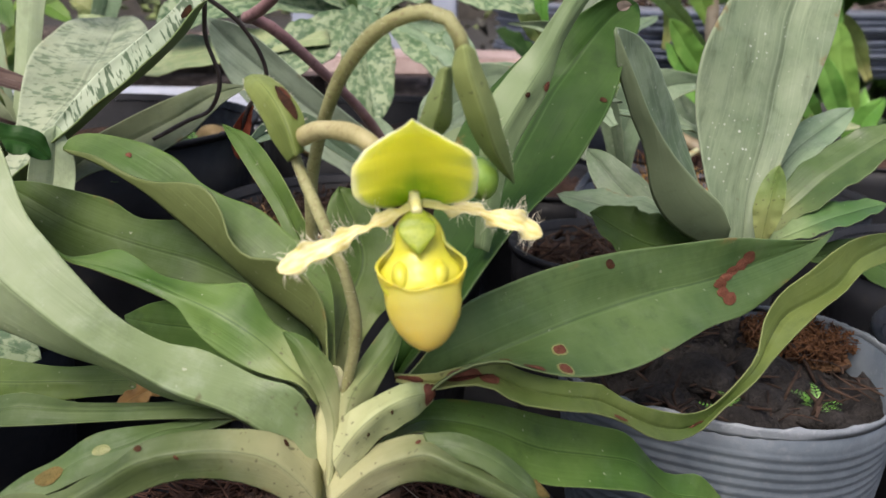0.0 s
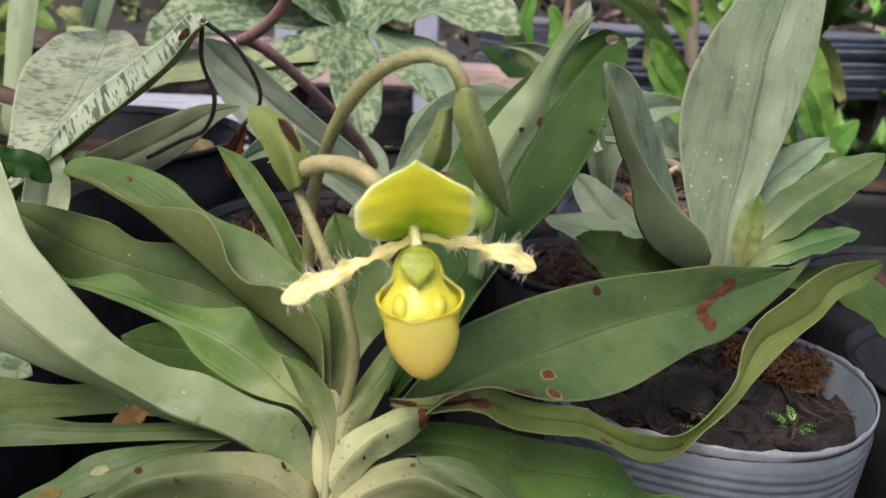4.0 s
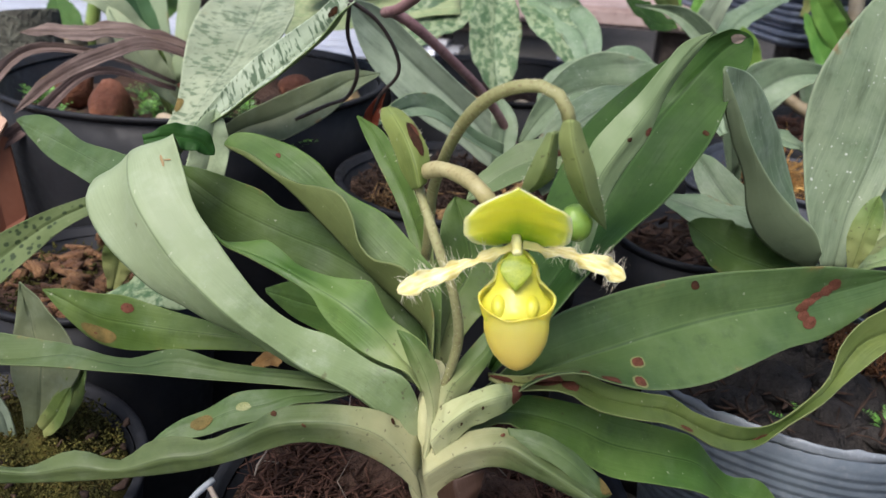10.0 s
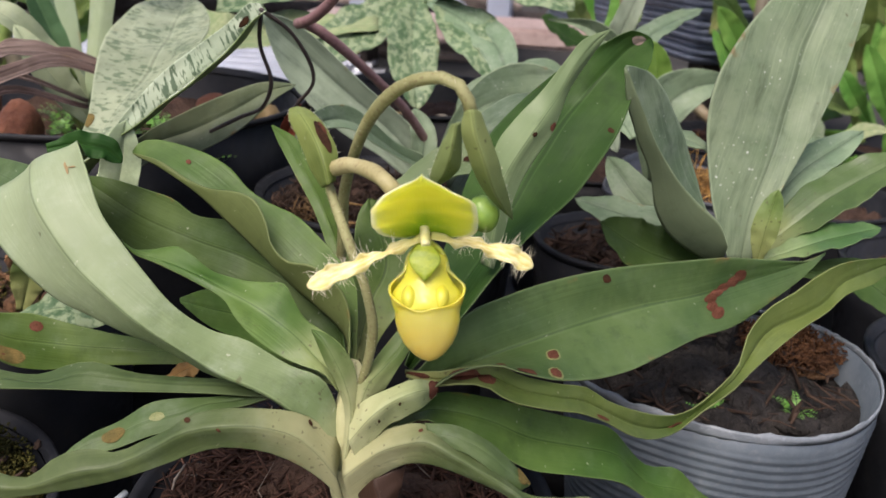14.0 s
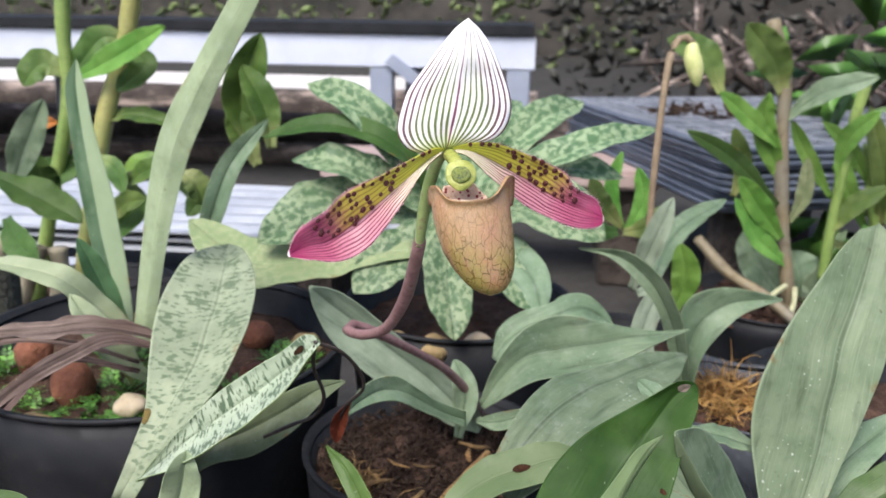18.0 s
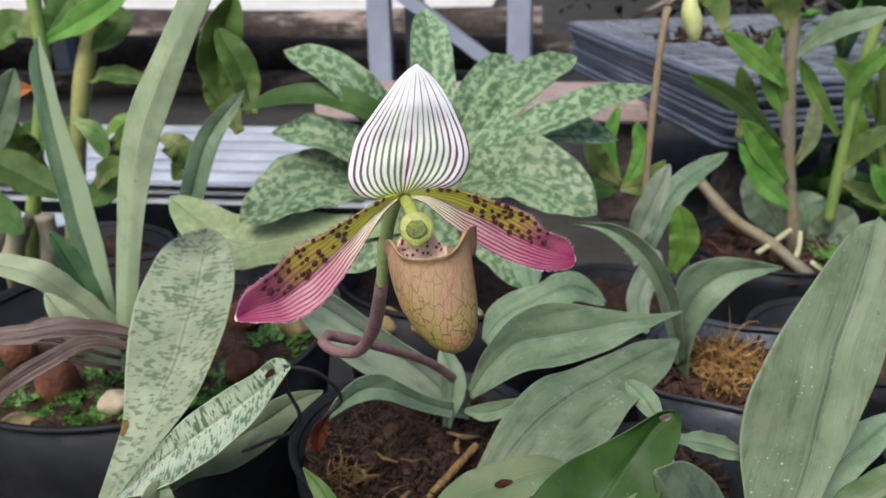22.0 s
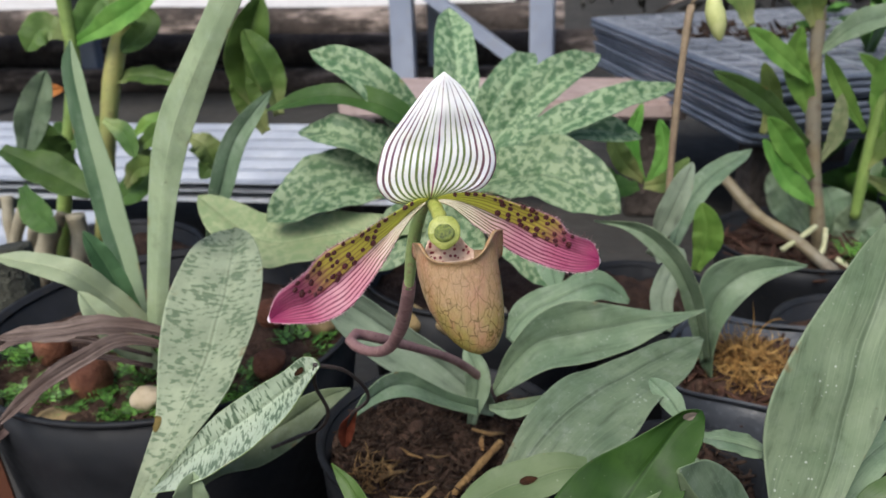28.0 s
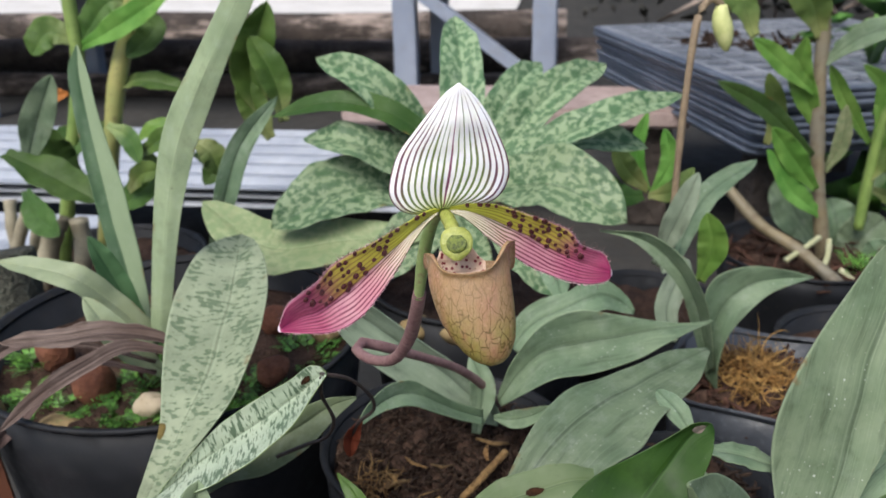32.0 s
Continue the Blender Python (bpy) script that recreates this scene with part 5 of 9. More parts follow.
ribbon(main_orchid, [(0.0055, 0.2620, 0.1481), (0.0008, 0.2580, 0.1586), (-0.0064, 0.2540, 0.1674), (-0.0152, 0.2510, 0.1732), (-0.0258, 0.2490, 0.1751), (-0.0347, 0.2480, 0.1738), (-0.0473, 0.2460, 0.1686), (-0.0583, 0.2440, 0.1646), (-0.0733, 0.2420, 0.1601), (-0.0885, 0.2400, 0.1572), (-0.1089, 0.2390, 0.1526), (-0.1299, 0.2380, 0.1490), (-0.1515, 0.2370, 0.1457), (-0.1749, 0.2360, 0.1379), (-0.1903, 0.2360, 0.1315)],
       [(0.0041, 0.2570, 0.1621), (-0.0015, 0.2540, 0.1723), (-0.0083, 0.2520, 0.1795), (-0.0186, 0.2490, 0.1834), (-0.0290, 0.2470, 0.1835), (-0.0396, 0.2460, 0.1808), (-0.0507, 0.2450, 0.1737), (-0.0616, 0.2430, 0.1684), (-0.0724, 0.2410, 0.1667), (-0.0877, 0.2390, 0.1607), (-0.1013, 0.2380, 0.1603), (-0.1185, 0.2380, 0.1543), (-0.1329, 0.2370, 0.1531), (-0.1502, 0.2360, 0.1492), (-0.1746, 0.2360, 0.1392), (-0.1903, 0.2360, 0.1318)],
       [(0.0039, 0.2640, 0.1706), (-0.0028, 0.2620, 0.1783), (-0.0096, 0.2580, 0.1839), (-0.0200, 0.2550, 0.1857), (-0.0306, 0.2530, 0.1857), (-0.0393, 0.2510, 0.1840), (-0.0466, 0.2500, 0.1786), (-0.0559, 0.2490, 0.1734), (-0.0624, 0.2480, 0.1701), (-0.0708, 0.2470, 0.1711), (-0.0805, 0.2460, 0.1679), (-0.0902, 0.2440, 0.1605), (-0.1017, 0.2430, 0.1629), (-0.1096, 0.2420, 0.1611), (-0.1203, 0.2410, 0.1549), (-0.1304, 0.2400, 0.1537), (-0.1380, 0.2390, 0.1563), (-0.1468, 0.2380, 0.1515), (-0.1607, 0.2370, 0.1442), (-0.1743, 0.2360, 0.1407), (-0.1902, 0.2360, 0.1321)], "strap")
ribbon(main_orchid, [(-0.0131, 0.2720, 0.1798), (-0.0272, 0.2700, 0.1804), (-0.0390, 0.2700, 0.1801), (-0.0596, 0.2710, 0.1780), (-0.0810, 0.2720, 0.1756), (-0.0966, 0.2730, 0.1739), (-0.1150, 0.2740, 0.1718), (-0.1323, 0.2760, 0.1694), (-0.1520, 0.2770, 0.1669), (-0.1710, 0.2790, 0.1629), (-0.1859, 0.2810, 0.1573), (-0.1990, 0.2820, 0.1473), (-0.2142, 0.2830, 0.1294), (-0.2280, 0.2840, 0.1090)],
       [(-0.0133, 0.2730, 0.1806), (-0.0280, 0.2730, 0.1816), (-0.0399, 0.2730, 0.1812), (-0.0585, 0.2740, 0.1797), (-0.0739, 0.2760, 0.1786), (-0.0872, 0.2770, 0.1784), (-0.1007, 0.2770, 0.1735), (-0.1147, 0.2780, 0.1730), (-0.1296, 0.2800, 0.1725), (-0.1473, 0.2810, 0.1675), (-0.1630, 0.2820, 0.1642), (-0.1796, 0.2840, 0.1620), (-0.1940, 0.2850, 0.1571), (-0.2052, 0.2850, 0.1476), (-0.2145, 0.2850, 0.1353), (-0.2280, 0.2850, 0.1124)],
       [(-0.0139, 0.2760, 0.1803), (-0.0290, 0.2770, 0.1824), (-0.0413, 0.2780, 0.1809), (-0.0581, 0.2790, 0.1797), (-0.0712, 0.2800, 0.1789), (-0.0844, 0.2810, 0.1811), (-0.0933, 0.2810, 0.1794), (-0.1048, 0.2810, 0.1745), (-0.1167, 0.2820, 0.1735), (-0.1293, 0.2840, 0.1743), (-0.1447, 0.2860, 0.1736), (-0.1623, 0.2870, 0.1734), (-0.1757, 0.2880, 0.1713), (-0.1895, 0.2880, 0.1651), (-0.2043, 0.2870, 0.1527), (-0.2136, 0.2860, 0.1430), (-0.2279, 0.2860, 0.1164)], "strapfar")
ribbon(main_orchid, [(-0.0180, 0.2720, 0.1806), (-0.0306, 0.2680, 0.1773), (-0.0393, 0.2640, 0.1769), (-0.0466, 0.2620, 0.1721), (-0.0581, 0.2600, 0.1681), (-0.0676, 0.2580, 0.1639), (-0.0755, 0.2570, 0.1619), (-0.0850, 0.2560, 0.1600)],
       [(-0.0184, 0.2740, 0.1808), (-0.0314, 0.2710, 0.1778), (-0.0405, 0.2680, 0.1771), (-0.0496, 0.2650, 0.1745), (-0.0590, 0.2630, 0.1720), (-0.0686, 0.2610, 0.1671), (-0.0762, 0.2590, 0.1644), (-0.0849, 0.2560, 0.1602)],
       [(-0.0190, 0.2770, 0.1801), (-0.0264, 0.2750, 0.1790), (-0.0396, 0.2720, 0.1776), (-0.0511, 0.2700, 0.1769), (-0.0607, 0.2680, 0.1751), (-0.0701, 0.2650, 0.1690), (-0.0773, 0.2620, 0.1662), (-0.0826, 0.2590, 0.1626), (-0.0851, 0.2560, 0.1604)], "strapfar")
ribbon(main_orchid, [(-0.0462, 0.3120, 0.1663), (-0.0631, 0.3140, 0.1646), (-0.0859, 0.3170, 0.1606), (-0.1098, 0.3200, 0.1557), (-0.1298, 0.3230, 0.1505), (-0.1447, 0.3260, 0.1490), (-0.1576, 0.3300, 0.1511), (-0.1700, 0.3340, 0.1583), (-0.1800, 0.3380, 0.1645)],
       [(-0.0468, 0.3140, 0.1692), (-0.0637, 0.3160, 0.1683), (-0.0868, 0.3200, 0.1652), (-0.1106, 0.3230, 0.1629), (-0.1308, 0.3270, 0.1609), (-0.1457, 0.3300, 0.1597), (-0.1581, 0.3330, 0.1608), (-0.1706, 0.3360, 0.1632), (-0.1799, 0.3380, 0.1651)],
       [(-0.0479, 0.3180, 0.1708), (-0.0652, 0.3210, 0.1707), (-0.0779, 0.3230, 0.1701), (-0.0935, 0.3250, 0.1679), (-0.1099, 0.3280, 0.1680), (-0.1241, 0.3310, 0.1688), (-0.1382, 0.3330, 0.1702), (-0.1529, 0.3350, 0.1683), (-0.1678, 0.3370, 0.1675), (-0.1799, 0.3380, 0.1653)], "midgreen")
leaf(main_orchid, [(-0.067, 0.298, 0.167), (-0.058, 0.300, 0.172), (-0.049, 0.302, 0.176)], 0.0084, (-0.21, -0.64, 0.73), (-0.21, -0.64, 0.73), "gold", wave=0.3)
ribbon(main_orchid, [(0.0218, 0.2780, 0.1926), (0.0275, 0.3000, 0.2108), (0.0332, 0.3300, 0.2335), (0.0402, 0.3500, 0.2499), (0.0486, 0.3600, 0.2608), (0.0584, 0.3630, 0.2708), (0.0689, 0.3600, 0.2803), (0.0798, 0.3620, 0.2871), (0.0867, 0.3640, 0.2912), (0.0921, 0.3670, 0.2929), (0.0979, 0.3710, 0.2912)],
       [(0.0225, 0.2810, 0.1899), (0.0341, 0.2930, 0.2066), (0.0443, 0.3090, 0.2212), (0.0535, 0.3250, 0.2350), (0.0613, 0.3380, 0.2486), (0.0704, 0.3490, 0.2625), (0.0790, 0.3570, 0.2732), (0.0869, 0.3640, 0.2822), (0.0931, 0.3690, 0.2872), (0.1000, 0.3720, 0.2899)],
       [(0.0240, 0.2760, 0.1919), (0.0385, 0.2820, 0.2085), (0.0480, 0.2900, 0.2196), (0.0571, 0.3000, 0.2282), (0.0651, 0.3120, 0.2345), (0.0762, 0.3240, 0.2437), (0.0846, 0.3340, 0.2539), (0.0902, 0.3440, 0.2644), (0.0942, 0.3540, 0.2740), (0.0998, 0.3640, 0.2816), (0.1010, 0.3710, 0.2876)], "deep")
ribbon(main_orchid, [(0.0439, 0.2920, 0.2242), (0.0445, 0.2940, 0.2428), (0.0452, 0.2970, 0.2605), (0.0512, 0.3000, 0.2707), (0.0583, 0.3030, 0.2790), (0.0644, 0.3060, 0.2877), (0.0698, 0.3090, 0.2946), (0.0780, 0.3130, 0.2979)],
       [(0.0458, 0.2880, 0.2251), (0.0473, 0.2890, 0.2392), (0.0489, 0.2920, 0.2531), (0.0542, 0.2950, 0.2636), (0.0598, 0.2990, 0.2720), (0.0637, 0.3030, 0.2777), (0.0680, 0.3060, 0.2863), (0.0735, 0.3100, 0.2939), (0.0780, 0.3130, 0.2977)],
       [(0.0477, 0.2890, 0.2239), (0.0499, 0.2910, 0.2349), (0.0526, 0.2940, 0.2473), (0.0577, 0.2980, 0.2586), (0.0623, 0.3010, 0.2655), (0.0637, 0.3030, 0.2696), (0.0664, 0.3060, 0.2782), (0.0716, 0.3100, 0.2877), (0.0782, 0.3130, 0.2976)], "under")
ribbon(main_orchid, [(-0.0099, 0.3350, 0.1812), (-0.0163, 0.3450, 0.1955), (-0.0269, 0.3580, 0.2137), (-0.0393, 0.3700, 0.2281), (-0.0480, 0.3800, 0.2367), (-0.0532, 0.3880, 0.2417)],
       [(-0.0079, 0.3360, 0.1834), (-0.0139, 0.3480, 0.1993), (-0.0237, 0.3600, 0.2157), (-0.0344, 0.3710, 0.2282), (-0.0442, 0.3810, 0.2376), (-0.0532, 0.3880, 0.2420)],
       [(-0.0050, 0.3320, 0.1880), (-0.0102, 0.3450, 0.2057), (-0.0194, 0.3570, 0.2195), (-0.0283, 0.3680, 0.2297), (-0.0396, 0.3800, 0.2387), (-0.0527, 0.3880, 0.2425)], "midgreen")
tube("flower_stem", main_orchid, [(0.007, 0.268, 0.173), (0.010, 0.264, 0.191), (0.014, 0.260, 0.211), (0.012, 0.260, 0.225), (0.007, 0.262, 0.237), (0.000, 0.270, 0.249), (-0.003, 0.274, 0.255)], 0.0015, "stem", label="mottled green flower stem")
tube("flower_stem", main_orchid, [(-0.012, 0.310, 0.183), (-0.005, 0.305, 0.218), (-0.002, 0.295, 0.244), (0.008, 0.275, 0.270), (0.019, 0.262, 0.284), (0.030, 0.254, 0.289), (0.037, 0.251, 0.287), (0.040, 0.252, 0.279)], 0.0018, "stem", label="downy green arching flower stem")
ribbon(main_orchid, [(-0.0037, 0.2720, 0.2519), (-0.0086, 0.2750, 0.2578), (-0.0127, 0.2800, 0.2638), (-0.0170, 0.2860, 0.2680), (-0.0184, 0.2910, 0.2705)],
       [(-0.0008, 0.2670, 0.2546), (-0.0030, 0.2690, 0.2613), (-0.0071, 0.2740, 0.2670), (-0.0118, 0.2810, 0.2702), (-0.0161, 0.2890, 0.2715)],
       [(0.0003, 0.2710, 0.2548), (0.0005, 0.2730, 0.2621), (-0.0029, 0.2770, 0.2670), (-0.0073, 0.2830, 0.2695), (-0.0123, 0.2880, 0.2712), (-0.0161, 0.2910, 0.2714)], "bractgreen", name="bract")
ribbon(main_orchid, [(0.0378, 0.2520, 0.2812), (0.0373, 0.2520, 0.2765), (0.0399, 0.2540, 0.2679), (0.0433, 0.2570, 0.2600), (0.0473, 0.2600, 0.2545), (0.0520, 0.2640, 0.2496)],
       [(0.0396, 0.2480, 0.2827), (0.0410, 0.2480, 0.2764), (0.0438, 0.2500, 0.2687), (0.0465, 0.2540, 0.2608), (0.0495, 0.2590, 0.2546), (0.0522, 0.2640, 0.2496)],
       [(0.0417, 0.2520, 0.2812), (0.0447, 0.2530, 0.2739), (0.0474, 0.2550, 0.2672), (0.0500, 0.2580, 0.2590), (0.0522, 0.2630, 0.2510)], "green", name="bract")
ribbon(main_orchid, [(0.0340, 0.2580, 0.2762), (0.0308, 0.2600, 0.2677), (0.0288, 0.2620, 0.2614), (0.0282, 0.2650, 0.2563)],
       [(0.0356, 0.2550, 0.2774), (0.0346, 0.2560, 0.2699), (0.0329, 0.2590, 0.2635), (0.0289, 0.2640, 0.2567)],
       [(0.0369, 0.2570, 0.2774), (0.0370, 0.2590, 0.2701), (0.0364, 0.2610, 0.2635), (0.0300, 0.2650, 0.2565)], "midgreen", name="bract")
leaf(main_orchid, [(-0.105, 0.302, 0.249), (-0.097, 0.306, 0.250), (-0.089, 0.310, 0.248), (-0.084, 0.312, 0.243)], 0.0100, (0.42, -0.72, 0.55), (0.57, -0.67, 0.47), "deep", fold=0.3, wave=0.2)
ribbon(main_orchid, [(-0.0013, 0.2760, 0.1838), (-0.0212, 0.2880, 0.1830), (-0.0374, 0.2960, 0.1855), (-0.0532, 0.3040, 0.1869), (-0.0656, 0.3100, 0.1920)],
       [(-0.0026, 0.2780, 0.1839), (-0.0227, 0.2920, 0.1903), (-0.0381, 0.2990, 0.1941), (-0.0537, 0.3060, 0.1930), (-0.0662, 0.3110, 0.1924)],
       [(-0.0040, 0.2800, 0.1843), (-0.0263, 0.2960, 0.1986), (-0.0403, 0.3030, 0.2019), (-0.0542, 0.3080, 0.1995), (-0.0666, 0.3120, 0.1930)], "midgreen")
tube("flower_bud", main_orchid, [(0.0425, 0.262, 0.2555), (0.0435, 0.2622, 0.2525), (0.0445, 0.2625, 0.249), (0.0455, 0.263, 0.2455)], 0.0046, "bud", taper="bud")
tube("ovary", main_orchid, [(-0.002, 0.273, 0.257), (0.005, 0.266, 0.261), (0.013, 0.258, 0.262), (0.019, 0.250, 0.261), (0.024, 0.252, 0.254)], 0.0023, "pedicel")

# ---- neighbouring plants ----
grey_orchid = thing("slipper_orchid", (0.155, 0.40, 0.13), "orchid with broad dusty grey-green upright leaves", "orchid", "potted orchids")
ribbon(grey_orchid, [(0.1481, 0.3880, 0.1961), (0.1407, 0.3980, 0.2159), (0.1366, 0.4080, 0.2359), (0.1351, 0.4120, 0.2552), (0.1378, 0.4160, 0.2721), (0.1475, 0.4280, 0.2883), (0.1611, 0.4430, 0.3025), (0.1778, 0.4600, 0.3201), (0.1904, 0.4700, 0.3307)],
       [(0.1540, 0.3920, 0.1956), (0.1579, 0.4040, 0.2142), (0.1644, 0.4140, 0.2328), (0.1684, 0.4200, 0.2460), (0.1724, 0.4280, 0.2626), (0.1767, 0.4370, 0.2793), (0.1841, 0.4480, 0.2963), (0.1938, 0.4630, 0.3161), (0.1989, 0.4730, 0.3325)],
       [(0.1570, 0.3880, 0.1976), (0.1640, 0.3980, 0.2129), (0.1736, 0.4100, 0.2309), (0.1852, 0.4220, 0.2521), (0.1964, 0.4340, 0.2763), (0.2033, 0.4460, 0.2980), (0.2073, 0.4570, 0.3149), (0.2061, 0.4660, 0.3269), (0.1999, 0.4730, 0.3338)], "greytall")
ribbon(grey_orchid, [(0.1421, 0.3720, 0.2090), (0.1368, 0.3700, 0.2187), (0.1260, 0.3670, 0.2279), (0.1143, 0.3620, 0.2401), (0.1056, 0.3570, 0.2518), (0.0966, 0.3500, 0.2677), (0.0899, 0.3460, 0.2803)],
       [(0.1435, 0.3820, 0.1982), (0.1304, 0.3800, 0.2029), (0.1189, 0.3760, 0.2112), (0.1111, 0.3710, 0.2237), (0.1053, 0.3640, 0.2408), (0.0979, 0.3570, 0.2555), (0.0919, 0.3500, 0.2694), (0.0883, 0.3450, 0.2819)],
       [(0.1426, 0.3940, 0.2043), (0.1367, 0.3920, 0.2163), (0.1309, 0.3890, 0.2283), (0.1208, 0.3820, 0.2489), (0.1105, 0.3700, 0.2657), (0.1003, 0.3580, 0.2780), (0.0924, 0.3490, 0.2820), (0.0884, 0.3450, 0.2829)], "grey")
leaf(grey_orchid, [(0.150, 0.395, 0.191), (0.118, 0.410, 0.202), (0.083, 0.430, 0.207)], 0.0205, (-0.10, -0.55, 0.83), (-0.06, -0.49, 0.87), "grey", fold=0.1)
leaf(grey_orchid, [(0.146, 0.410, 0.186), (0.117, 0.430, 0.205), (0.098, 0.450, 0.224)], 0.0201, (-0.22, -0.80, 0.56), (-0.22, -0.80, 0.56), "grey")
leaf(grey_orchid, [(0.144, 0.390, 0.190), (0.112, 0.385, 0.199), (0.091, 0.385, 0.211)], 0.0272, (0.33, -0.68, 0.65), (0.33, -0.68, 0.65), "dark")
leaf(grey_orchid, [(0.157, 0.410, 0.190), (0.183, 0.430, 0.225), (0.217, 0.450, 0.245)], 0.0205, (-0.28, -0.61, 0.74), (-0.28, -0.61, 0.74), "grey")
leaf(grey_orchid, [(0.163, 0.400, 0.197), (0.193, 0.410, 0.222), (0.228, 0.420, 0.243)], 0.0249, (-0.41, -0.46, 0.79), (-0.41, -0.46, 0.79), "bluegreen", fold=0.15)
leaf(grey_orchid, [(0.162, 0.390, 0.197), (0.189, 0.395, 0.207), (0.213, 0.400, 0.213)], 0.0169, (-0.21, -0.32, 0.92), (-0.21, -0.32, 0.92), "bluegreen")
leaf(grey_orchid, [(0.159, 0.385, 0.198), (0.159, 0.382, 0.215), (0.162, 0.385, 0.231)], 0.0121, (-0.43, -0.90, 0.05), (-0.43, -0.90, 0.05), "green", fold=0.4)
leaf(grey_orchid, [(0.181, 0.400, 0.191), (0.213, 0.400, 0.187), (0.250, 0.400, 0.158)], 0.0213, (0.30, -0.72, 0.63), (0.27, -0.78, 0.57), "dark", wave=0.1)
spotted_orchid = thing("slipper_orchid", (-0.19, 0.40, 0.15), "orchid with pale leaves barred dark green", "orchid", "potted orchids")
ribbon(spotted_orchid, [(-0.1655, 0.4020, 0.1960), (-0.1590, 0.4180, 0.2200), (-0.1587, 0.4320, 0.2306), (-0.1674, 0.4570, 0.2453), (-0.1760, 0.4850, 0.2574), (-0.1843, 0.5200, 0.2653), (-0.1862, 0.5550, 0.2728), (-0.1804, 0.5780, 0.2747), (-0.1705, 0.5880, 0.2744)],
       [(-0.1620, 0.4040, 0.1964), (-0.1515, 0.4180, 0.2172), (-0.1464, 0.4330, 0.2308), (-0.1439, 0.4550, 0.2409), (-0.1470, 0.4870, 0.2506), (-0.1535, 0.5250, 0.2606), (-0.1620, 0.5600, 0.2677), (-0.1705, 0.5900, 0.2736)],
       [(-0.1509, 0.3980, 0.2006), (-0.1389, 0.4100, 0.2207), (-0.1270, 0.4240, 0.2348), (-0.1194, 0.4420, 0.2469), (-0.1179, 0.4700, 0.2577), (-0.1261, 0.5120, 0.2641), (-0.1399, 0.5520, 0.2698), (-0.1551, 0.5770, 0.2747), (-0.1688, 0.5880, 0.2748)], "spotted")
ribbon(spotted_orchid, [(-0.1445, 0.4020, 0.2164), (-0.1266, 0.4010, 0.2379), (-0.1069, 0.4000, 0.2584), (-0.0890, 0.3990, 0.2721), (-0.0743, 0.3970, 0.2827), (-0.0640, 0.3950, 0.2917), (-0.0582, 0.3940, 0.2921)],
       [(-0.1497, 0.4040, 0.2083), (-0.1291, 0.4030, 0.2273), (-0.1082, 0.4020, 0.2441), (-0.0900, 0.4010, 0.2586), (-0.0734, 0.3990, 0.2730), (-0.0625, 0.3960, 0.2840), (-0.0567, 0.3940, 0.2902)],
       [(-0.1444, 0.3900, 0.2160), (-0.1187, 0.3760, 0.2340), (-0.0959, 0.3700, 0.2503), (-0.0799, 0.3710, 0.2627), (-0.0678, 0.3740, 0.2726), (-0.0592, 0.3810, 0.2845), (-0.0554, 0.3920, 0.2895)], "barred")
ribbon(spotted_orchid, [(-0.1376, 0.4020, 0.2112), (-0.1215, 0.4100, 0.2280), (-0.1024, 0.4170, 0.2393), (-0.0832, 0.4240, 0.2483), (-0.0689, 0.4300, 0.2530), (-0.0551, 0.4350, 0.2522)],
       [(-0.1372, 0.4060, 0.2074), (-0.1200, 0.4120, 0.2223), (-0.1005, 0.4180, 0.2302), (-0.0821, 0.4240, 0.2396), (-0.0676, 0.4300, 0.2483), (-0.0551, 0.4350, 0.2519)],
       [(-0.1317, 0.4000, 0.2069), (-0.1141, 0.4040, 0.2182), (-0.0947, 0.4090, 0.2221), (-0.0779, 0.4150, 0.2318), (-0.0645, 0.4240, 0.2446), (-0.0546, 0.4340, 0.2516)], "greyleaf")
leaf(spotted_orchid, [(-0.135, 0.385, 0.184), (-0.120, 0.380, 0.215), (-0.112, 0.375, 0.243)], 0.0189, (0.18, -0.96, -0.23), (0.18, -0.96, -0.23), "swordpale", fold=0.35, tipw=1.0)
tube("dead_flower_stem", spotted_orchid, [(-0.058, 0.392, 0.290), (-0.049, 0.405, 0.280), (-0.043, 0.415, 0.266), (-0.043, 0.420, 0.255), (-0.052, 0.425, 0.244), (-0.057, 0.430, 0.233)], 0.0009, "black_stem")
tube("dead_flower_stem", spotted_orchid, [(-0.058, 0.392, 0.288), (-0.061, 0.400, 0.274), (-0.058, 0.405, 0.258), (-0.064, 0.410, 0.245), (-0.074, 0.410, 0.240), (-0.089, 0.410, 0.232)], 0.0009, "black_stem")
leaf(spotted_orchid, [(-0.051, 0.426, 0.245), (-0.057, 0.430, 0.232), (-0.059, 0.430, 0.220)], 0.0088, (0.04, -0.98, -0.17), (0.04, -0.98, -0.17), "rust", fold=0.5)
sword_orchid = thing("sword_leaved_orchid", (-0.21, 0.55, 0.17), "orchid with long sword leaves and dead brown ones", "orchid", "potted orchids")
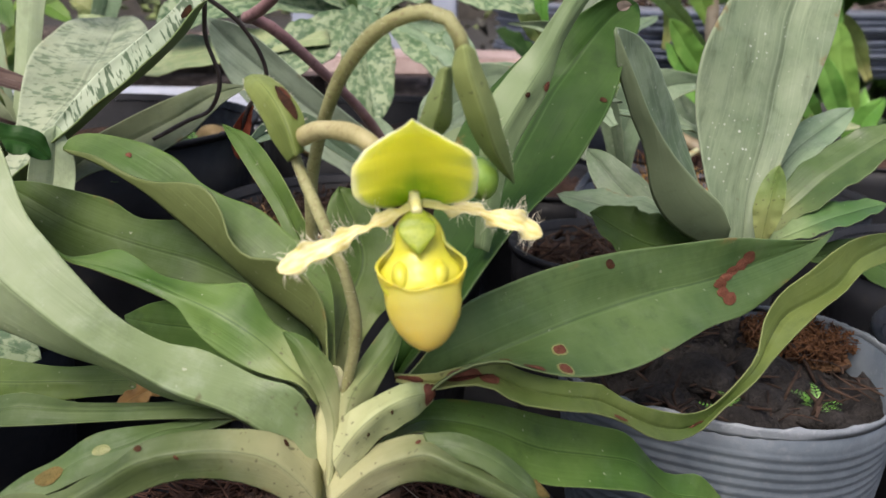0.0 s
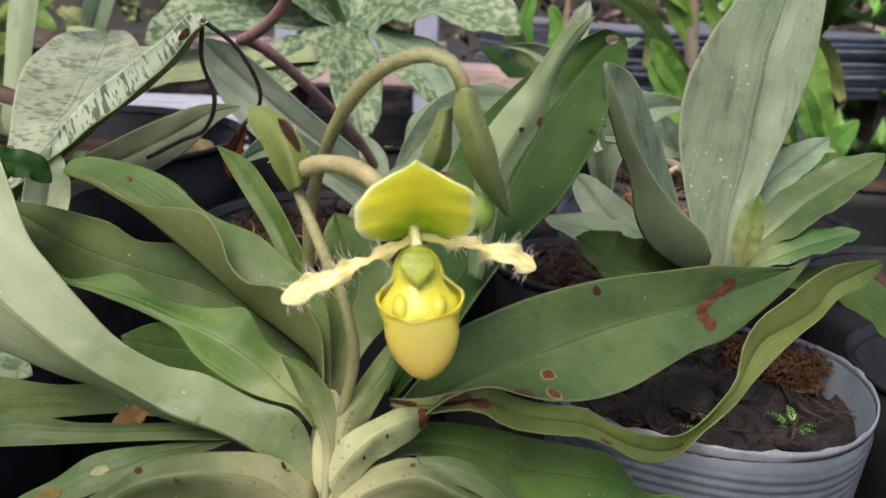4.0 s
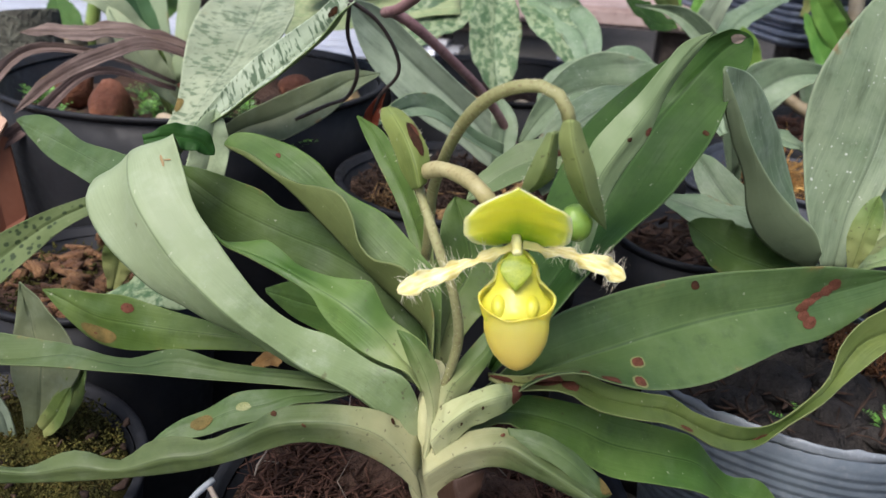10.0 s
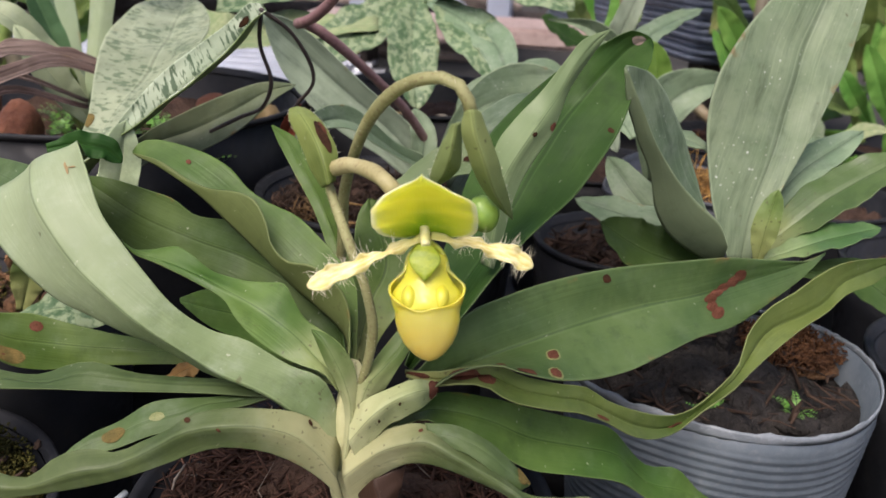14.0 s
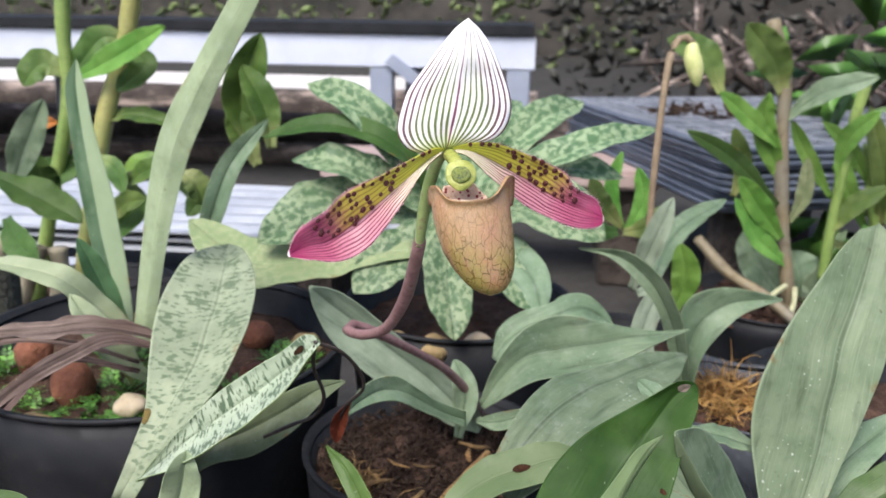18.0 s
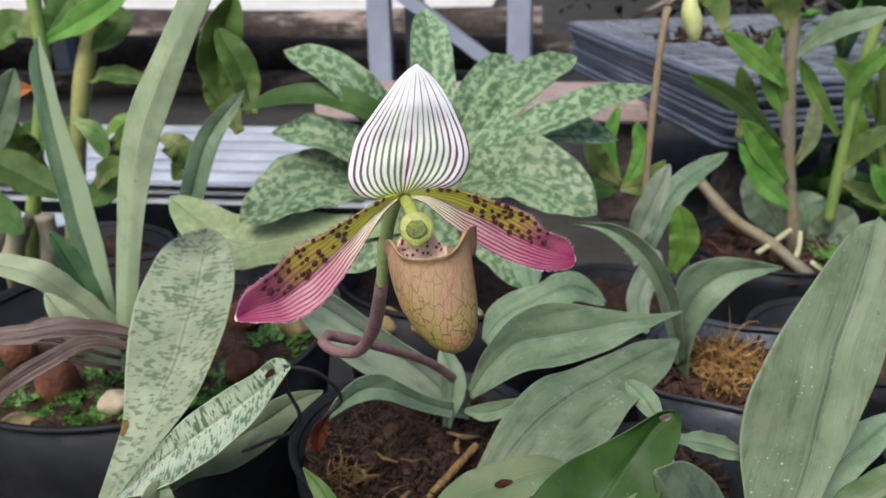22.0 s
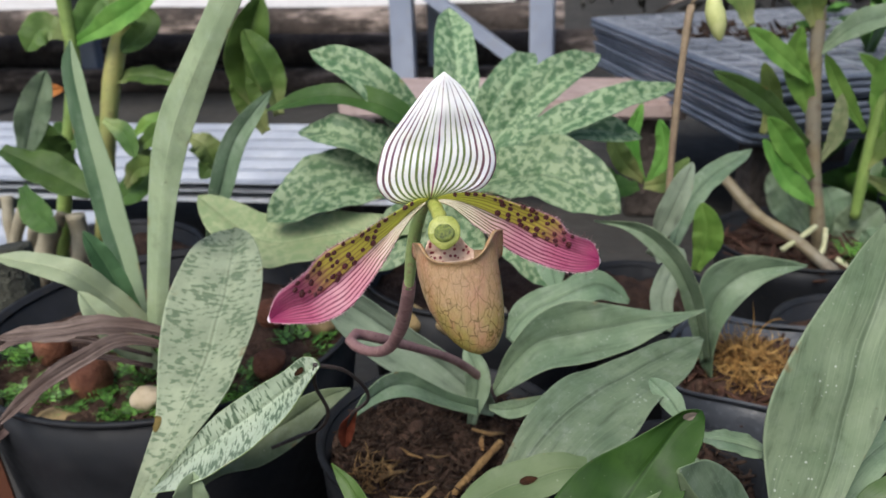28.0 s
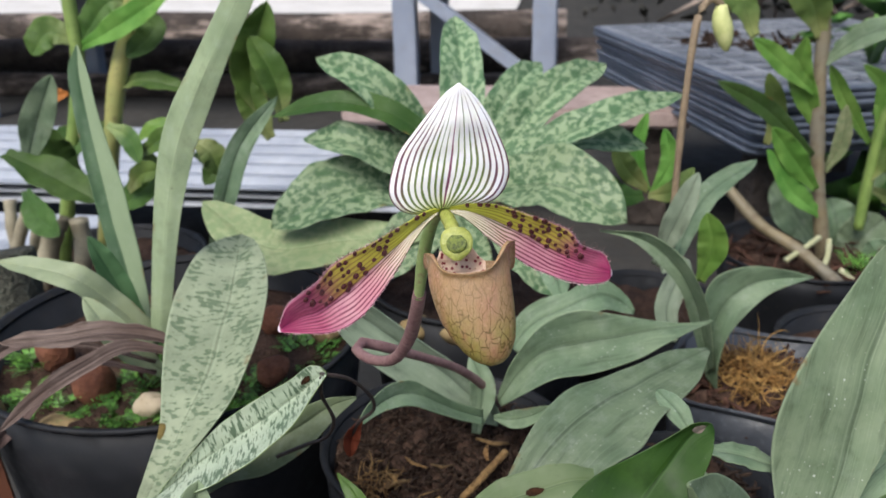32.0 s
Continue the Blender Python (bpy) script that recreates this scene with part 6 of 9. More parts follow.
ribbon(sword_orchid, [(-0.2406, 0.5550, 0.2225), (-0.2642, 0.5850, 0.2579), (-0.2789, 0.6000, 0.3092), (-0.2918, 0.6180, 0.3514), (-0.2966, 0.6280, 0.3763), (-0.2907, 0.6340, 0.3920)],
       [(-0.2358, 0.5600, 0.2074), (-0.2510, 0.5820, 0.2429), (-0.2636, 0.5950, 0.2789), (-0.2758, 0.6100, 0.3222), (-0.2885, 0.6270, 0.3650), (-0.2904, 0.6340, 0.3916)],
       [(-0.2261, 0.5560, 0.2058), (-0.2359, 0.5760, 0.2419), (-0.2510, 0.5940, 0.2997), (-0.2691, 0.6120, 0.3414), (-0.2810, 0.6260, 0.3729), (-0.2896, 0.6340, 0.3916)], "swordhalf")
ribbon(sword_orchid, [(-0.2250, 0.5520, 0.2122), (-0.2163, 0.5500, 0.2583), (-0.2057, 0.5480, 0.3084), (-0.1963, 0.5450, 0.3413), (-0.1824, 0.5400, 0.3693), (-0.1618, 0.5340, 0.3988), (-0.1418, 0.5260, 0.4261), (-0.1280, 0.5200, 0.4431)],
       [(-0.2155, 0.5469, 0.2133), (-0.2083, 0.5453, 0.2495), (-0.2002, 0.5437, 0.2856), (-0.1904, 0.5413, 0.3210), (-0.1772, 0.5371, 0.3541), (-0.1586, 0.5309, 0.3850), (-0.1386, 0.5243, 0.4154), (-0.1194, 0.5175, 0.4431)],
       [(-0.2096, 0.5480, 0.2109), (-0.1989, 0.5460, 0.2607), (-0.1883, 0.5440, 0.2994), (-0.1733, 0.5400, 0.3396), (-0.1565, 0.5350, 0.3706), (-0.1352, 0.5260, 0.4059), (-0.1211, 0.5200, 0.4266), (-0.1108, 0.5150, 0.4432)], "swordpale")
leaf(sword_orchid, [(-0.220, 0.550, 0.210), (-0.240, 0.540, 0.242), (-0.260, 0.530, 0.265), (-0.307, 0.530, 0.274)], 0.0199, (0.79, -0.47, 0.40), (0.44, -0.42, 0.79), "swordpale", fold=0.25, base=0.8)
leaf(sword_orchid, [(-0.232, 0.555, 0.213), (-0.243, 0.550, 0.257), (-0.252, 0.545, 0.287)], 0.0175, (0.74, -0.67, 0.11), (0.74, -0.67, 0.11), "sword", fold=0.3, base=0.8)
leaf(sword_orchid, [(-0.216, 0.530, 0.194), (-0.217, 0.525, 0.215), (-0.214, 0.520, 0.238)], 0.0099, (0.56, -0.80, -0.21), (0.56, -0.80, -0.21), "green", fold=0.3)
leaf(sword_orchid, [(-0.203, 0.530, 0.198), (-0.212, 0.520, 0.214), (-0.227, 0.510, 0.242), (-0.240, 0.510, 0.262)], 0.0196, (0.74, -0.66, 0.12), (0.66, -0.71, 0.24), "swordpale", fold=0.25)
leaf(sword_orchid, [(-0.170, 0.500, 0.239), (-0.208, 0.490, 0.250), (-0.236, 0.480, 0.250), (-0.270, 0.470, 0.250)], 0.0155, (0.25, -0.32, 0.91), (0.17, -0.53, 0.83), "dead", fold=0.3, wave=0.2)
leaf(sword_orchid, [(-0.166, 0.490, 0.236), (-0.197, 0.480, 0.247), (-0.216, 0.465, 0.242), (-0.235, 0.450, 0.232), (-0.259, 0.440, 0.212)], 0.0112, (0.38, -0.58, 0.72), (0.09, -0.82, 0.56), "dead", fold=0.5)
leaf(sword_orchid, [(-0.195, 0.500, 0.219), (-0.241, 0.490, 0.227), (-0.271, 0.460, 0.197), (-0.329, 0.430, 0.154), (-0.363, 0.420, 0.125)], 0.0101, (0.37, -0.87, 0.32), (0.25, -0.95, 0.20), "dead", fold=0.6)
leaf(sword_orchid, [(-0.200, 0.510, 0.220), (-0.238, 0.500, 0.235), (-0.281, 0.490, 0.236), (-0.303, 0.470, 0.208), (-0.324, 0.450, 0.162), (-0.345, 0.440, 0.119)], 0.0083, (0.29, -0.88, 0.37), (0.38, -0.91, 0.13), "dead", fold=0.6)
striped_orchid = thing("slipper_orchid", (0.005, 0.53, 0.17), "slipper orchid with striped white, green and pink flower", "orchid", "potted orchids")
ribbon(striped_orchid, [(0.0076, 0.5200, 0.2028), (0.0157, 0.5220, 0.2251), (0.0284, 0.5260, 0.2440), (0.0427, 0.5300, 0.2536), (0.0572, 0.5350, 0.2554), (0.0738, 0.5400, 0.2512), (0.0939, 0.5450, 0.2462), (0.1142, 0.5490, 0.2429), (0.1332, 0.5530, 0.2440)],
       [(0.0086, 0.5200, 0.1997), (0.0206, 0.5240, 0.2185), (0.0352, 0.5280, 0.2310), (0.0547, 0.5320, 0.2351), (0.0744, 0.5370, 0.2371), (0.0941, 0.5420, 0.2400), (0.1140, 0.5470, 0.2417), (0.1332, 0.5530, 0.2436)],
       [(0.0106, 0.5120, 0.2018), (0.0265, 0.5080, 0.2144), (0.0423, 0.5080, 0.2246), (0.0581, 0.5120, 0.2253), (0.0740, 0.5180, 0.2275), (0.0901, 0.5250, 0.2314), (0.1033, 0.5330, 0.2362), (0.1187, 0.5440, 0.2397), (0.1336, 0.5530, 0.2429)], "grey")
ribbon(striped_orchid, [(0.0126, 0.5700, 0.2102), (0.0158, 0.5740, 0.2287), (0.0299, 0.5780, 0.2402), (0.0476, 0.5820, 0.2450), (0.0581, 0.5860, 0.2507), (0.0725, 0.5900, 0.2503), (0.0857, 0.5920, 0.2391), (0.0915, 0.5900, 0.2302)],
       [(0.0145, 0.5685, 0.2091), (0.0209, 0.5701, 0.2204), (0.0315, 0.5729, 0.2290), (0.0447, 0.5764, 0.2345), (0.0574, 0.5803, 0.2399), (0.0696, 0.5860, 0.2419), (0.0813, 0.5893, 0.2362), (0.0910, 0.5890, 0.2290)],
       [(0.0168, 0.5600, 0.2118), (0.0309, 0.5600, 0.2205), (0.0447, 0.5640, 0.2271), (0.0585, 0.5680, 0.2336), (0.0655, 0.5720, 0.2358), (0.0728, 0.5780, 0.2352), (0.0822, 0.5840, 0.2307), (0.0904, 0.5880, 0.2279)], "grey")
ribbon(striped_orchid, [(0.0184, 0.4120, 0.2217), (0.0238, 0.4220, 0.2306), (0.0310, 0.4350, 0.2396), (0.0386, 0.4470, 0.2461), (0.0495, 0.4580, 0.2497), (0.0651, 0.4700, 0.2490), (0.0833, 0.4870, 0.2486), (0.1033, 0.5100, 0.2454), (0.1269, 0.5320, 0.2365)],
       [(0.0235, 0.4080, 0.2140), (0.0357, 0.4200, 0.2329), (0.0484, 0.4330, 0.2422), (0.0618, 0.4470, 0.2466), (0.0792, 0.4660, 0.2466), (0.0988, 0.4930, 0.2425), (0.1169, 0.5170, 0.2387), (0.1280, 0.5320, 0.2354)],
       [(0.0293, 0.3980, 0.2116), (0.0491, 0.4020, 0.2257), (0.0662, 0.4100, 0.2379), (0.0806, 0.4220, 0.2410), (0.0908, 0.4400, 0.2450), (0.1039, 0.4620, 0.2440), (0.1175, 0.4900, 0.2419), (0.1289, 0.5300, 0.2355)], "greydull")
ribbon(striped_orchid, [(0.0075, 0.5250, 0.1789), (-0.0113, 0.5220, 0.1852), (-0.0285, 0.5200, 0.1982), (-0.0483, 0.5160, 0.2100), (-0.0658, 0.5120, 0.2254), (-0.0811, 0.5080, 0.2442), (-0.0885, 0.5040, 0.2629), (-0.0900, 0.5000, 0.2768)],
       [(0.0087, 0.5300, 0.1800), (-0.0058, 0.5290, 0.1943), (-0.0268, 0.5260, 0.2157), (-0.0467, 0.5220, 0.2333), (-0.0656, 0.5170, 0.2505), (-0.0800, 0.5100, 0.2644), (-0.0894, 0.5000, 0.2774)],
       [(0.0107, 0.5240, 0.1849), (0.0029, 0.5240, 0.2017), (-0.0129, 0.5220, 0.2195), (-0.0295, 0.5180, 0.2339), (-0.0454, 0.5140, 0.2478), (-0.0609, 0.5100, 0.2628), (-0.0755, 0.5050, 0.2744), (-0.0887, 0.5000, 0.2784)], "greylight")
ribbon(striped_orchid, [(0.0011, 0.5000, 0.1959), (-0.0138, 0.4900, 0.2061), (-0.0252, 0.4820, 0.2150), (-0.0360, 0.4740, 0.2230), (-0.0496, 0.4650, 0.2237), (-0.0604, 0.4520, 0.2217)],
       [(0.0005, 0.5062, 0.1972), (-0.0117, 0.5001, 0.2042), (-0.0221, 0.4932, 0.2130), (-0.0325, 0.4867, 0.2221), (-0.0436, 0.4782, 0.2269), (-0.0539, 0.4663, 0.2257), (-0.0607, 0.4520, 0.2224)],
       [(0.0008, 0.5040, 0.2040), (-0.0147, 0.4980, 0.2121), (-0.0261, 0.4900, 0.2238), (-0.0374, 0.4840, 0.2332), (-0.0479, 0.4740, 0.2350), (-0.0562, 0.4620, 0.2304), (-0.0610, 0.4520, 0.2231)], "grey")
leaf(striped_orchid, [(0.077, 0.410, 0.230), (0.053, 0.405, 0.234), (0.036, 0.400, 0.231), (0.016, 0.395, 0.224), (-0.003, 0.385, 0.210)], 0.0212, (0.14, -0.49, 0.86), (-0.23, -0.54, 0.81), "under")
leaf(striped_orchid, [(0.108, 0.440, 0.236), (0.100, 0.450, 0.245), (0.091, 0.460, 0.250)], 0.0117, (-0.14, -0.65, 0.75), (-0.14, -0.65, 0.75), "grey")
leaf(striped_orchid, [(0.106, 0.420, 0.245), (0.126, 0.420, 0.242), (0.144, 0.420, 0.236)], 0.0132, (0.22, -0.31, 0.92), (0.22, -0.31, 0.92), "grey")
leaf(striped_orchid, [(-0.004, 0.510, 0.183), (-0.001, 0.520, 0.208), (-0.009, 0.530, 0.225)], 0.0167, (0.10, -0.89, 0.44), (0.10, -0.89, 0.44), "grey", fold=0.3)
ribbon(striped_orchid, [(0.0066, 0.5120, 0.1953), (0.0201, 0.5080, 0.2026), (0.0299, 0.5060, 0.2060), (0.0383, 0.5040, 0.2093)],
       [(0.0065, 0.5125, 0.1934), (0.0148, 0.5087, 0.1950), (0.0234, 0.5063, 0.1980), (0.0317, 0.5062, 0.2019), (0.0385, 0.5040, 0.2089)],
       [(0.0069, 0.5080, 0.1948), (0.0173, 0.5020, 0.1937), (0.0271, 0.5000, 0.1969), (0.0349, 0.5020, 0.2025), (0.0386, 0.5040, 0.2086)], "grey")
tube("flower_stem", striped_orchid, [(0.007, 0.530, 0.190), (0.001, 0.525, 0.205), (-0.012, 0.500, 0.232), (-0.028, 0.470, 0.256), (-0.043, 0.445, 0.275), (-0.052, 0.437, 0.281), (-0.052, 0.430, 0.281), (-0.042, 0.415, 0.285), (-0.027, 0.395, 0.297), (-0.016, 0.375, 0.318), (-0.010, 0.360, 0.337), (-0.007, 0.352, 0.349)], 0.0025, "purple", label="dull purple flower stem bent at the node")
tube("ovary", striped_orchid, [(-0.0074, 0.3520, 0.3469), (-0.0064, 0.3510, 0.3538), (-0.0049, 0.3490, 0.3630), (-0.0027, 0.3460, 0.3723), (0.0001, 0.3430, 0.3796), (0.0025, 0.3410, 0.3830)], 0.0022, "ovary", taper="ovary")
moss_pot_orchid = thing("slipper_orchid", (0.17, 0.63, 0.16), "orchid with one nodding bud in mossy pot", "orchid", "potted orchids")
ribbon(moss_pot_orchid, [(0.1479, 0.6300, 0.1617), (0.1416, 0.6260, 0.1953), (0.1407, 0.6260, 0.2213), (0.1483, 0.6300, 0.2383), (0.1687, 0.6340, 0.2448), (0.1919, 0.6380, 0.2423), (0.2140, 0.6420, 0.2363)],
       [(0.1531, 0.6331, 0.1532), (0.1501, 0.6301, 0.1760), (0.1496, 0.6288, 0.1986), (0.1563, 0.6314, 0.2192), (0.1738, 0.6361, 0.2315), (0.1939, 0.6397, 0.2353), (0.2142, 0.6420, 0.2357)],
       [(0.1562, 0.6260, 0.1507), (0.1553, 0.6220, 0.1803), (0.1601, 0.6220, 0.2004), (0.1738, 0.6260, 0.2184), (0.1886, 0.6320, 0.2289), (0.2145, 0.6420, 0.2351)], "grey")
ribbon(moss_pot_orchid, [(0.1479, 0.6300, 0.1617), (0.1329, 0.6200, 0.2067), (0.1226, 0.6150, 0.2341), (0.1060, 0.6120, 0.2552), (0.0872, 0.6150, 0.2694), (0.0681, 0.6200, 0.2725)],
       [(0.1507, 0.6303, 0.1640), (0.1431, 0.6232, 0.1934), (0.1344, 0.6182, 0.2223), (0.1205, 0.6152, 0.2486), (0.0972, 0.6167, 0.2683), (0.0681, 0.6200, 0.2731)],
       [(0.1517, 0.6220, 0.1712), (0.1460, 0.6140, 0.2018), (0.1389, 0.6100, 0.2288), (0.1235, 0.6080, 0.2574), (0.1011, 0.6120, 0.2741), (0.0681, 0.6200, 0.2737)], "grey")
leaf(moss_pot_orchid, [(0.127, 0.690, 0.217), (0.155, 0.750, 0.252), (0.204, 0.797, 0.274)], 0.0229, (0.04, -0.50, 0.87), (-0.03, -0.45, 0.89), "grey", fold=0.3)
leaf(moss_pot_orchid, [(0.112, 0.670, 0.229), (0.125, 0.660, 0.273), (0.135, 0.660, 0.303)], 0.0193, (-0.42, -0.91, 0.01), (-0.42, -0.91, 0.01), "greylight", fold=0.3)
leaf(moss_pot_orchid, [(0.154, 0.720, 0.195), (0.161, 0.720, 0.225), (0.154, 0.720, 0.253)], 0.0243, (-0.18, -0.98, -0.00), (-0.18, -0.98, -0.00), "bright", fold=0.2)
leaf(moss_pot_orchid, [(0.115, 0.660, 0.229), (0.130, 0.660, 0.234), (0.120, 0.650, 0.203), (0.127, 0.640, 0.181)], 0.0186, (0.04, -0.93, 0.36), (-0.30, -0.89, 0.35), "greylight", fold=0.2)
tube("bud_stem", moss_pot_orchid, [(0.125, 0.690, 0.235), (0.125, 0.695, 0.304), (0.128, 0.700, 0.372), (0.132, 0.705, 0.404), (0.140, 0.707, 0.413), (0.147, 0.707, 0.408)], 0.0027, "budstem")
tube("flower_bud", moss_pot_orchid, [(0.147, 0.707, 0.409), (0.147, 0.707, 0.400), (0.150, 0.707, 0.390), (0.153, 0.707, 0.377)], 0.0067, "budpale", taper="bud")
mottled_orchid = thing("slipper_orchid", (-0.005, 0.69, 0.19), "orchid rosette with silvery mottled green leaves", "orchid", "potted orchids")
leaf(mottled_orchid, [(-0.034, 0.690, 0.273), (-0.091, 0.680, 0.353), (-0.139, 0.690, 0.374)], 0.0336, (0.42, -0.80, 0.43), (0.42, -0.80, 0.43), "mottled", fold=0.36)
leaf(mottled_orchid, [(-0.034, 0.693, 0.273), (-0.041, 0.759, 0.353), (-0.052, 0.809, 0.390)], 0.0397, (0.25, -0.69, 0.68), (0.25, -0.69, 0.68), "mottled", fold=0.36)
leaf(mottled_orchid, [(-0.034, 0.688, 0.273), (0.029, 0.723, 0.340), (0.074, 0.771, 0.357)], 0.0347, (0.08, -0.74, 0.67), (0.08, -0.74, 0.67), "mottled", fold=0.36)
leaf(mottled_orchid, [(-0.034, 0.694, 0.273), (-0.002, 0.753, 0.334), (0.022, 0.803, 0.353)], 0.0322, (0.20, -0.68, 0.71), (0.20, -0.68, 0.71), "mottled", fold=0.36)
leaf(mottled_orchid, [(-0.034, 0.686, 0.273), (0.059, 0.688, 0.328), (0.130, 0.728, 0.342)], 0.0291, (-0.12, -0.65, 0.75), (-0.12, -0.65, 0.75), "mottled", fold=0.36)
leaf(mottled_orchid, [(-0.034, 0.690, 0.273), (0.036, 0.645, 0.296), (0.085, 0.618, 0.280)], 0.0591, (-0.34, -0.48, 0.80), (-0.34, -0.48, 0.80), "mottled", fold=0.36)
leaf(mottled_orchid, [(-0.034, 0.693, 0.273), (-0.109, 0.659, 0.284), (-0.163, 0.629, 0.264)], 0.0583, (0.24, -0.54, 0.81), (0.24, -0.54, 0.81), "mottled", fold=0.36)
leaf(mottled_orchid, [(-0.034, 0.688, 0.273), (-0.103, 0.663, 0.316), (-0.148, 0.673, 0.318)], 0.0349, (0.34, -0.59, 0.73), (0.34, -0.59, 0.73), "mottled", fold=0.36)
leaf(mottled_orchid, [(-0.034, 0.694, 0.273), (0.051, 0.703, 0.312), (0.105, 0.713, 0.305)], 0.0375, (-0.15, -0.58, 0.80), (-0.15, -0.58, 0.80), "mottled", fold=0.36)
leaf(mottled_orchid, [(-0.036, 0.690, 0.275), (-0.065, 0.670, 0.329), (-0.118, 0.670, 0.346), (-0.169, 0.670, 0.335)], 0.0216, (0.58, -0.67, 0.47), (0.05, -0.60, 0.80), "dark", fold=0.3)
leaf(mottled_orchid, [(-0.025, 0.670, 0.279), (-0.023, 0.620, 0.249), (-0.014, 0.590, 0.212)], 0.0391, (0.30, -0.58, 0.75), (0.30, -0.58, 0.75), "mottled")
leaf(mottled_orchid, [(-0.033, 0.673, 0.278), (-0.061, 0.639, 0.257), (-0.088, 0.609, 0.236)], 0.0425, (0.14, -0.59, 0.79), (0.14, -0.59, 0.79), "mottled")
leaf(mottled_orchid, [(-0.012, 0.668, 0.279), (0.020, 0.623, 0.257), (0.045, 0.603, 0.231)], 0.0419, (0.05, -0.60, 0.80), (0.05, -0.60, 0.80), "mottled")
leaf(mottled_orchid, [(-0.015, 0.660, 0.277), (0.032, 0.620, 0.256), (0.045, 0.600, 0.230)], 0.0285, (-0.12, -0.68, 0.72), (-0.12, -0.68, 0.72), "grey")
leaf(mottled_orchid, [(-0.050, 0.640, 0.261), (-0.114, 0.630, 0.254), (-0.168, 0.630, 0.248), (-0.225, 0.656, 0.273)], 0.0504, (-0.06, -0.50, 0.86), (0.07, -0.37, 0.93), "yellowgreen", fold=0.1)
leaf(mottled_orchid, [(-0.231, 0.670, 0.220), (-0.211, 0.665, 0.273), (-0.195, 0.670, 0.314), (-0.167, 0.680, 0.348)], 0.0200, (0.26, -0.96, -0.10), (0.26, -0.96, 0.04), "grey", fold=0.3)
leaf(mottled_orchid, [(-0.204, 0.750, 0.314), (-0.213, 0.750, 0.356), (-0.193, 0.750, 0.409)], 0.0389, (0.35, -0.94, -0.04), (0.35, -0.94, -0.04), "midgreen", fold=0.6)
leaf(mottled_orchid, [(-0.185, 0.740, 0.315), (-0.190, 0.740, 0.349), (-0.209, 0.745, 0.383)], 0.0284, (0.48, -0.85, 0.23), (0.48, -0.85, 0.23), "midgreen", fold=0.5)
leaf(mottled_orchid, [(-0.199, 0.745, 0.299), (-0.209, 0.745, 0.320), (-0.222, 0.750, 0.347)], 0.0278, (0.33, -0.91, 0.26), (0.33, -0.91, 0.26), "midgreen", fold=0.5)
cane_orchid_left = thing("cane_orchid", (-0.45, 0.85, 0.0), "cane orchid with yellow-green canes and leaves", "orchid", "potted orchids")
tube("cane", cane_orchid_left, [(-0.484, 0.850, 0.122), (-0.456, 0.850, 0.229), (-0.426, 0.850, 0.331), (-0.422, 0.850, 0.409), (-0.415, 0.850, 0.467)], 0.0071, "cane")
tube("cane", cane_orchid_left, [(-0.431, 0.850, 0.150), (-0.406, 0.850, 0.254), (-0.392, 0.860, 0.325), (-0.371, 0.870, 0.392), (-0.354, 0.870, 0.462)], 0.0088, "caneyellow")
tube("cane", cane_orchid_left, [(-0.492, 0.800, 0.086), (-0.470, 0.800, 0.144), (-0.452, 0.800, 0.187)], 0.0101, "caneold")
tube("cane", cane_orchid_left, [(-0.446, 0.800, 0.102), (-0.424, 0.800, 0.164), (-0.423, 0.800, 0.200)], 0.0089, "caneold")
tube("cane", cane_orchid_left, [(-0.505, 0.8, 0.141), (-0.491, 0.8, 0.177), (-0.472, 0.8, 0.215)], 0.0062, "caneold", n=14, sides=8)
tube("cane", cane_orchid_left, [(-0.5, 0.82, 0.132), (-0.488, 0.82, 0.166), (-0.483, 0.83, 0.195)], 0.0062, "caneold", n=14, sides=8)
tube("cane", cane_orchid_left, [(-0.469, 0.8, 0.142), (-0.454, 0.8, 0.172), (-0.443, 0.81, 0.198)], 0.0062, "caneold", n=14, sides=8)
tube("cane", cane_orchid_left, [(-0.518, 0.83, 0.127), (-0.519, 0.83, 0.17), (-0.522, 0.84, 0.204)], 0.0062, "caneold", n=14, sides=8)
leaf(cane_orchid_left, [(-0.420, 0.850, 0.363), (-0.443, 0.840, 0.372), (-0.458, 0.830, 0.353)], 0.0335, (0.26, -0.79, 0.55), (0.26, -0.79, 0.55), "midgreen", fold=0.25)
leaf(cane_orchid_left, [(-0.418, 0.850, 0.358), (-0.369, 0.840, 0.380), (-0.310, 0.830, 0.411)], 0.0265, (-0.23, -0.97, 0.10), (-0.23, -0.97, 0.10), "bright", fold=0.25)
leaf(cane_orchid_left, [(-0.397, 0.860, 0.314), (-0.367, 0.860, 0.324), (-0.322, 0.860, 0.316)], 0.0255, (-0.02, -0.50, 0.86), (-0.02, -0.50, 0.86), "midgreen", fold=0.25)
leaf(cane_orchid_left, [(-0.431, 0.750, 0.265), (-0.410, 0.750, 0.311), (-0.389, 0.750, 0.350)], 0.0295, (0.27, -0.95, -0.13), (0.27, -0.95, -0.13), "grey", fold=0.25)
leaf(cane_orchid_left, [(-0.426, 0.720, 0.288), (-0.383, 0.710, 0.273), (-0.337, 0.700, 0.254)], 0.0377, (0.23, -0.46, 0.86), (0.23, -0.46, 0.86), "dark", fold=0.25)
leaf(cane_orchid_left, [(-0.410, 0.860, 0.274), (-0.442, 0.850, 0.265), (-0.484, 0.840, 0.237)], 0.0389, (-0.02, -0.86, 0.51), (-0.02, -0.86, 0.51), "dark", fold=0.25)
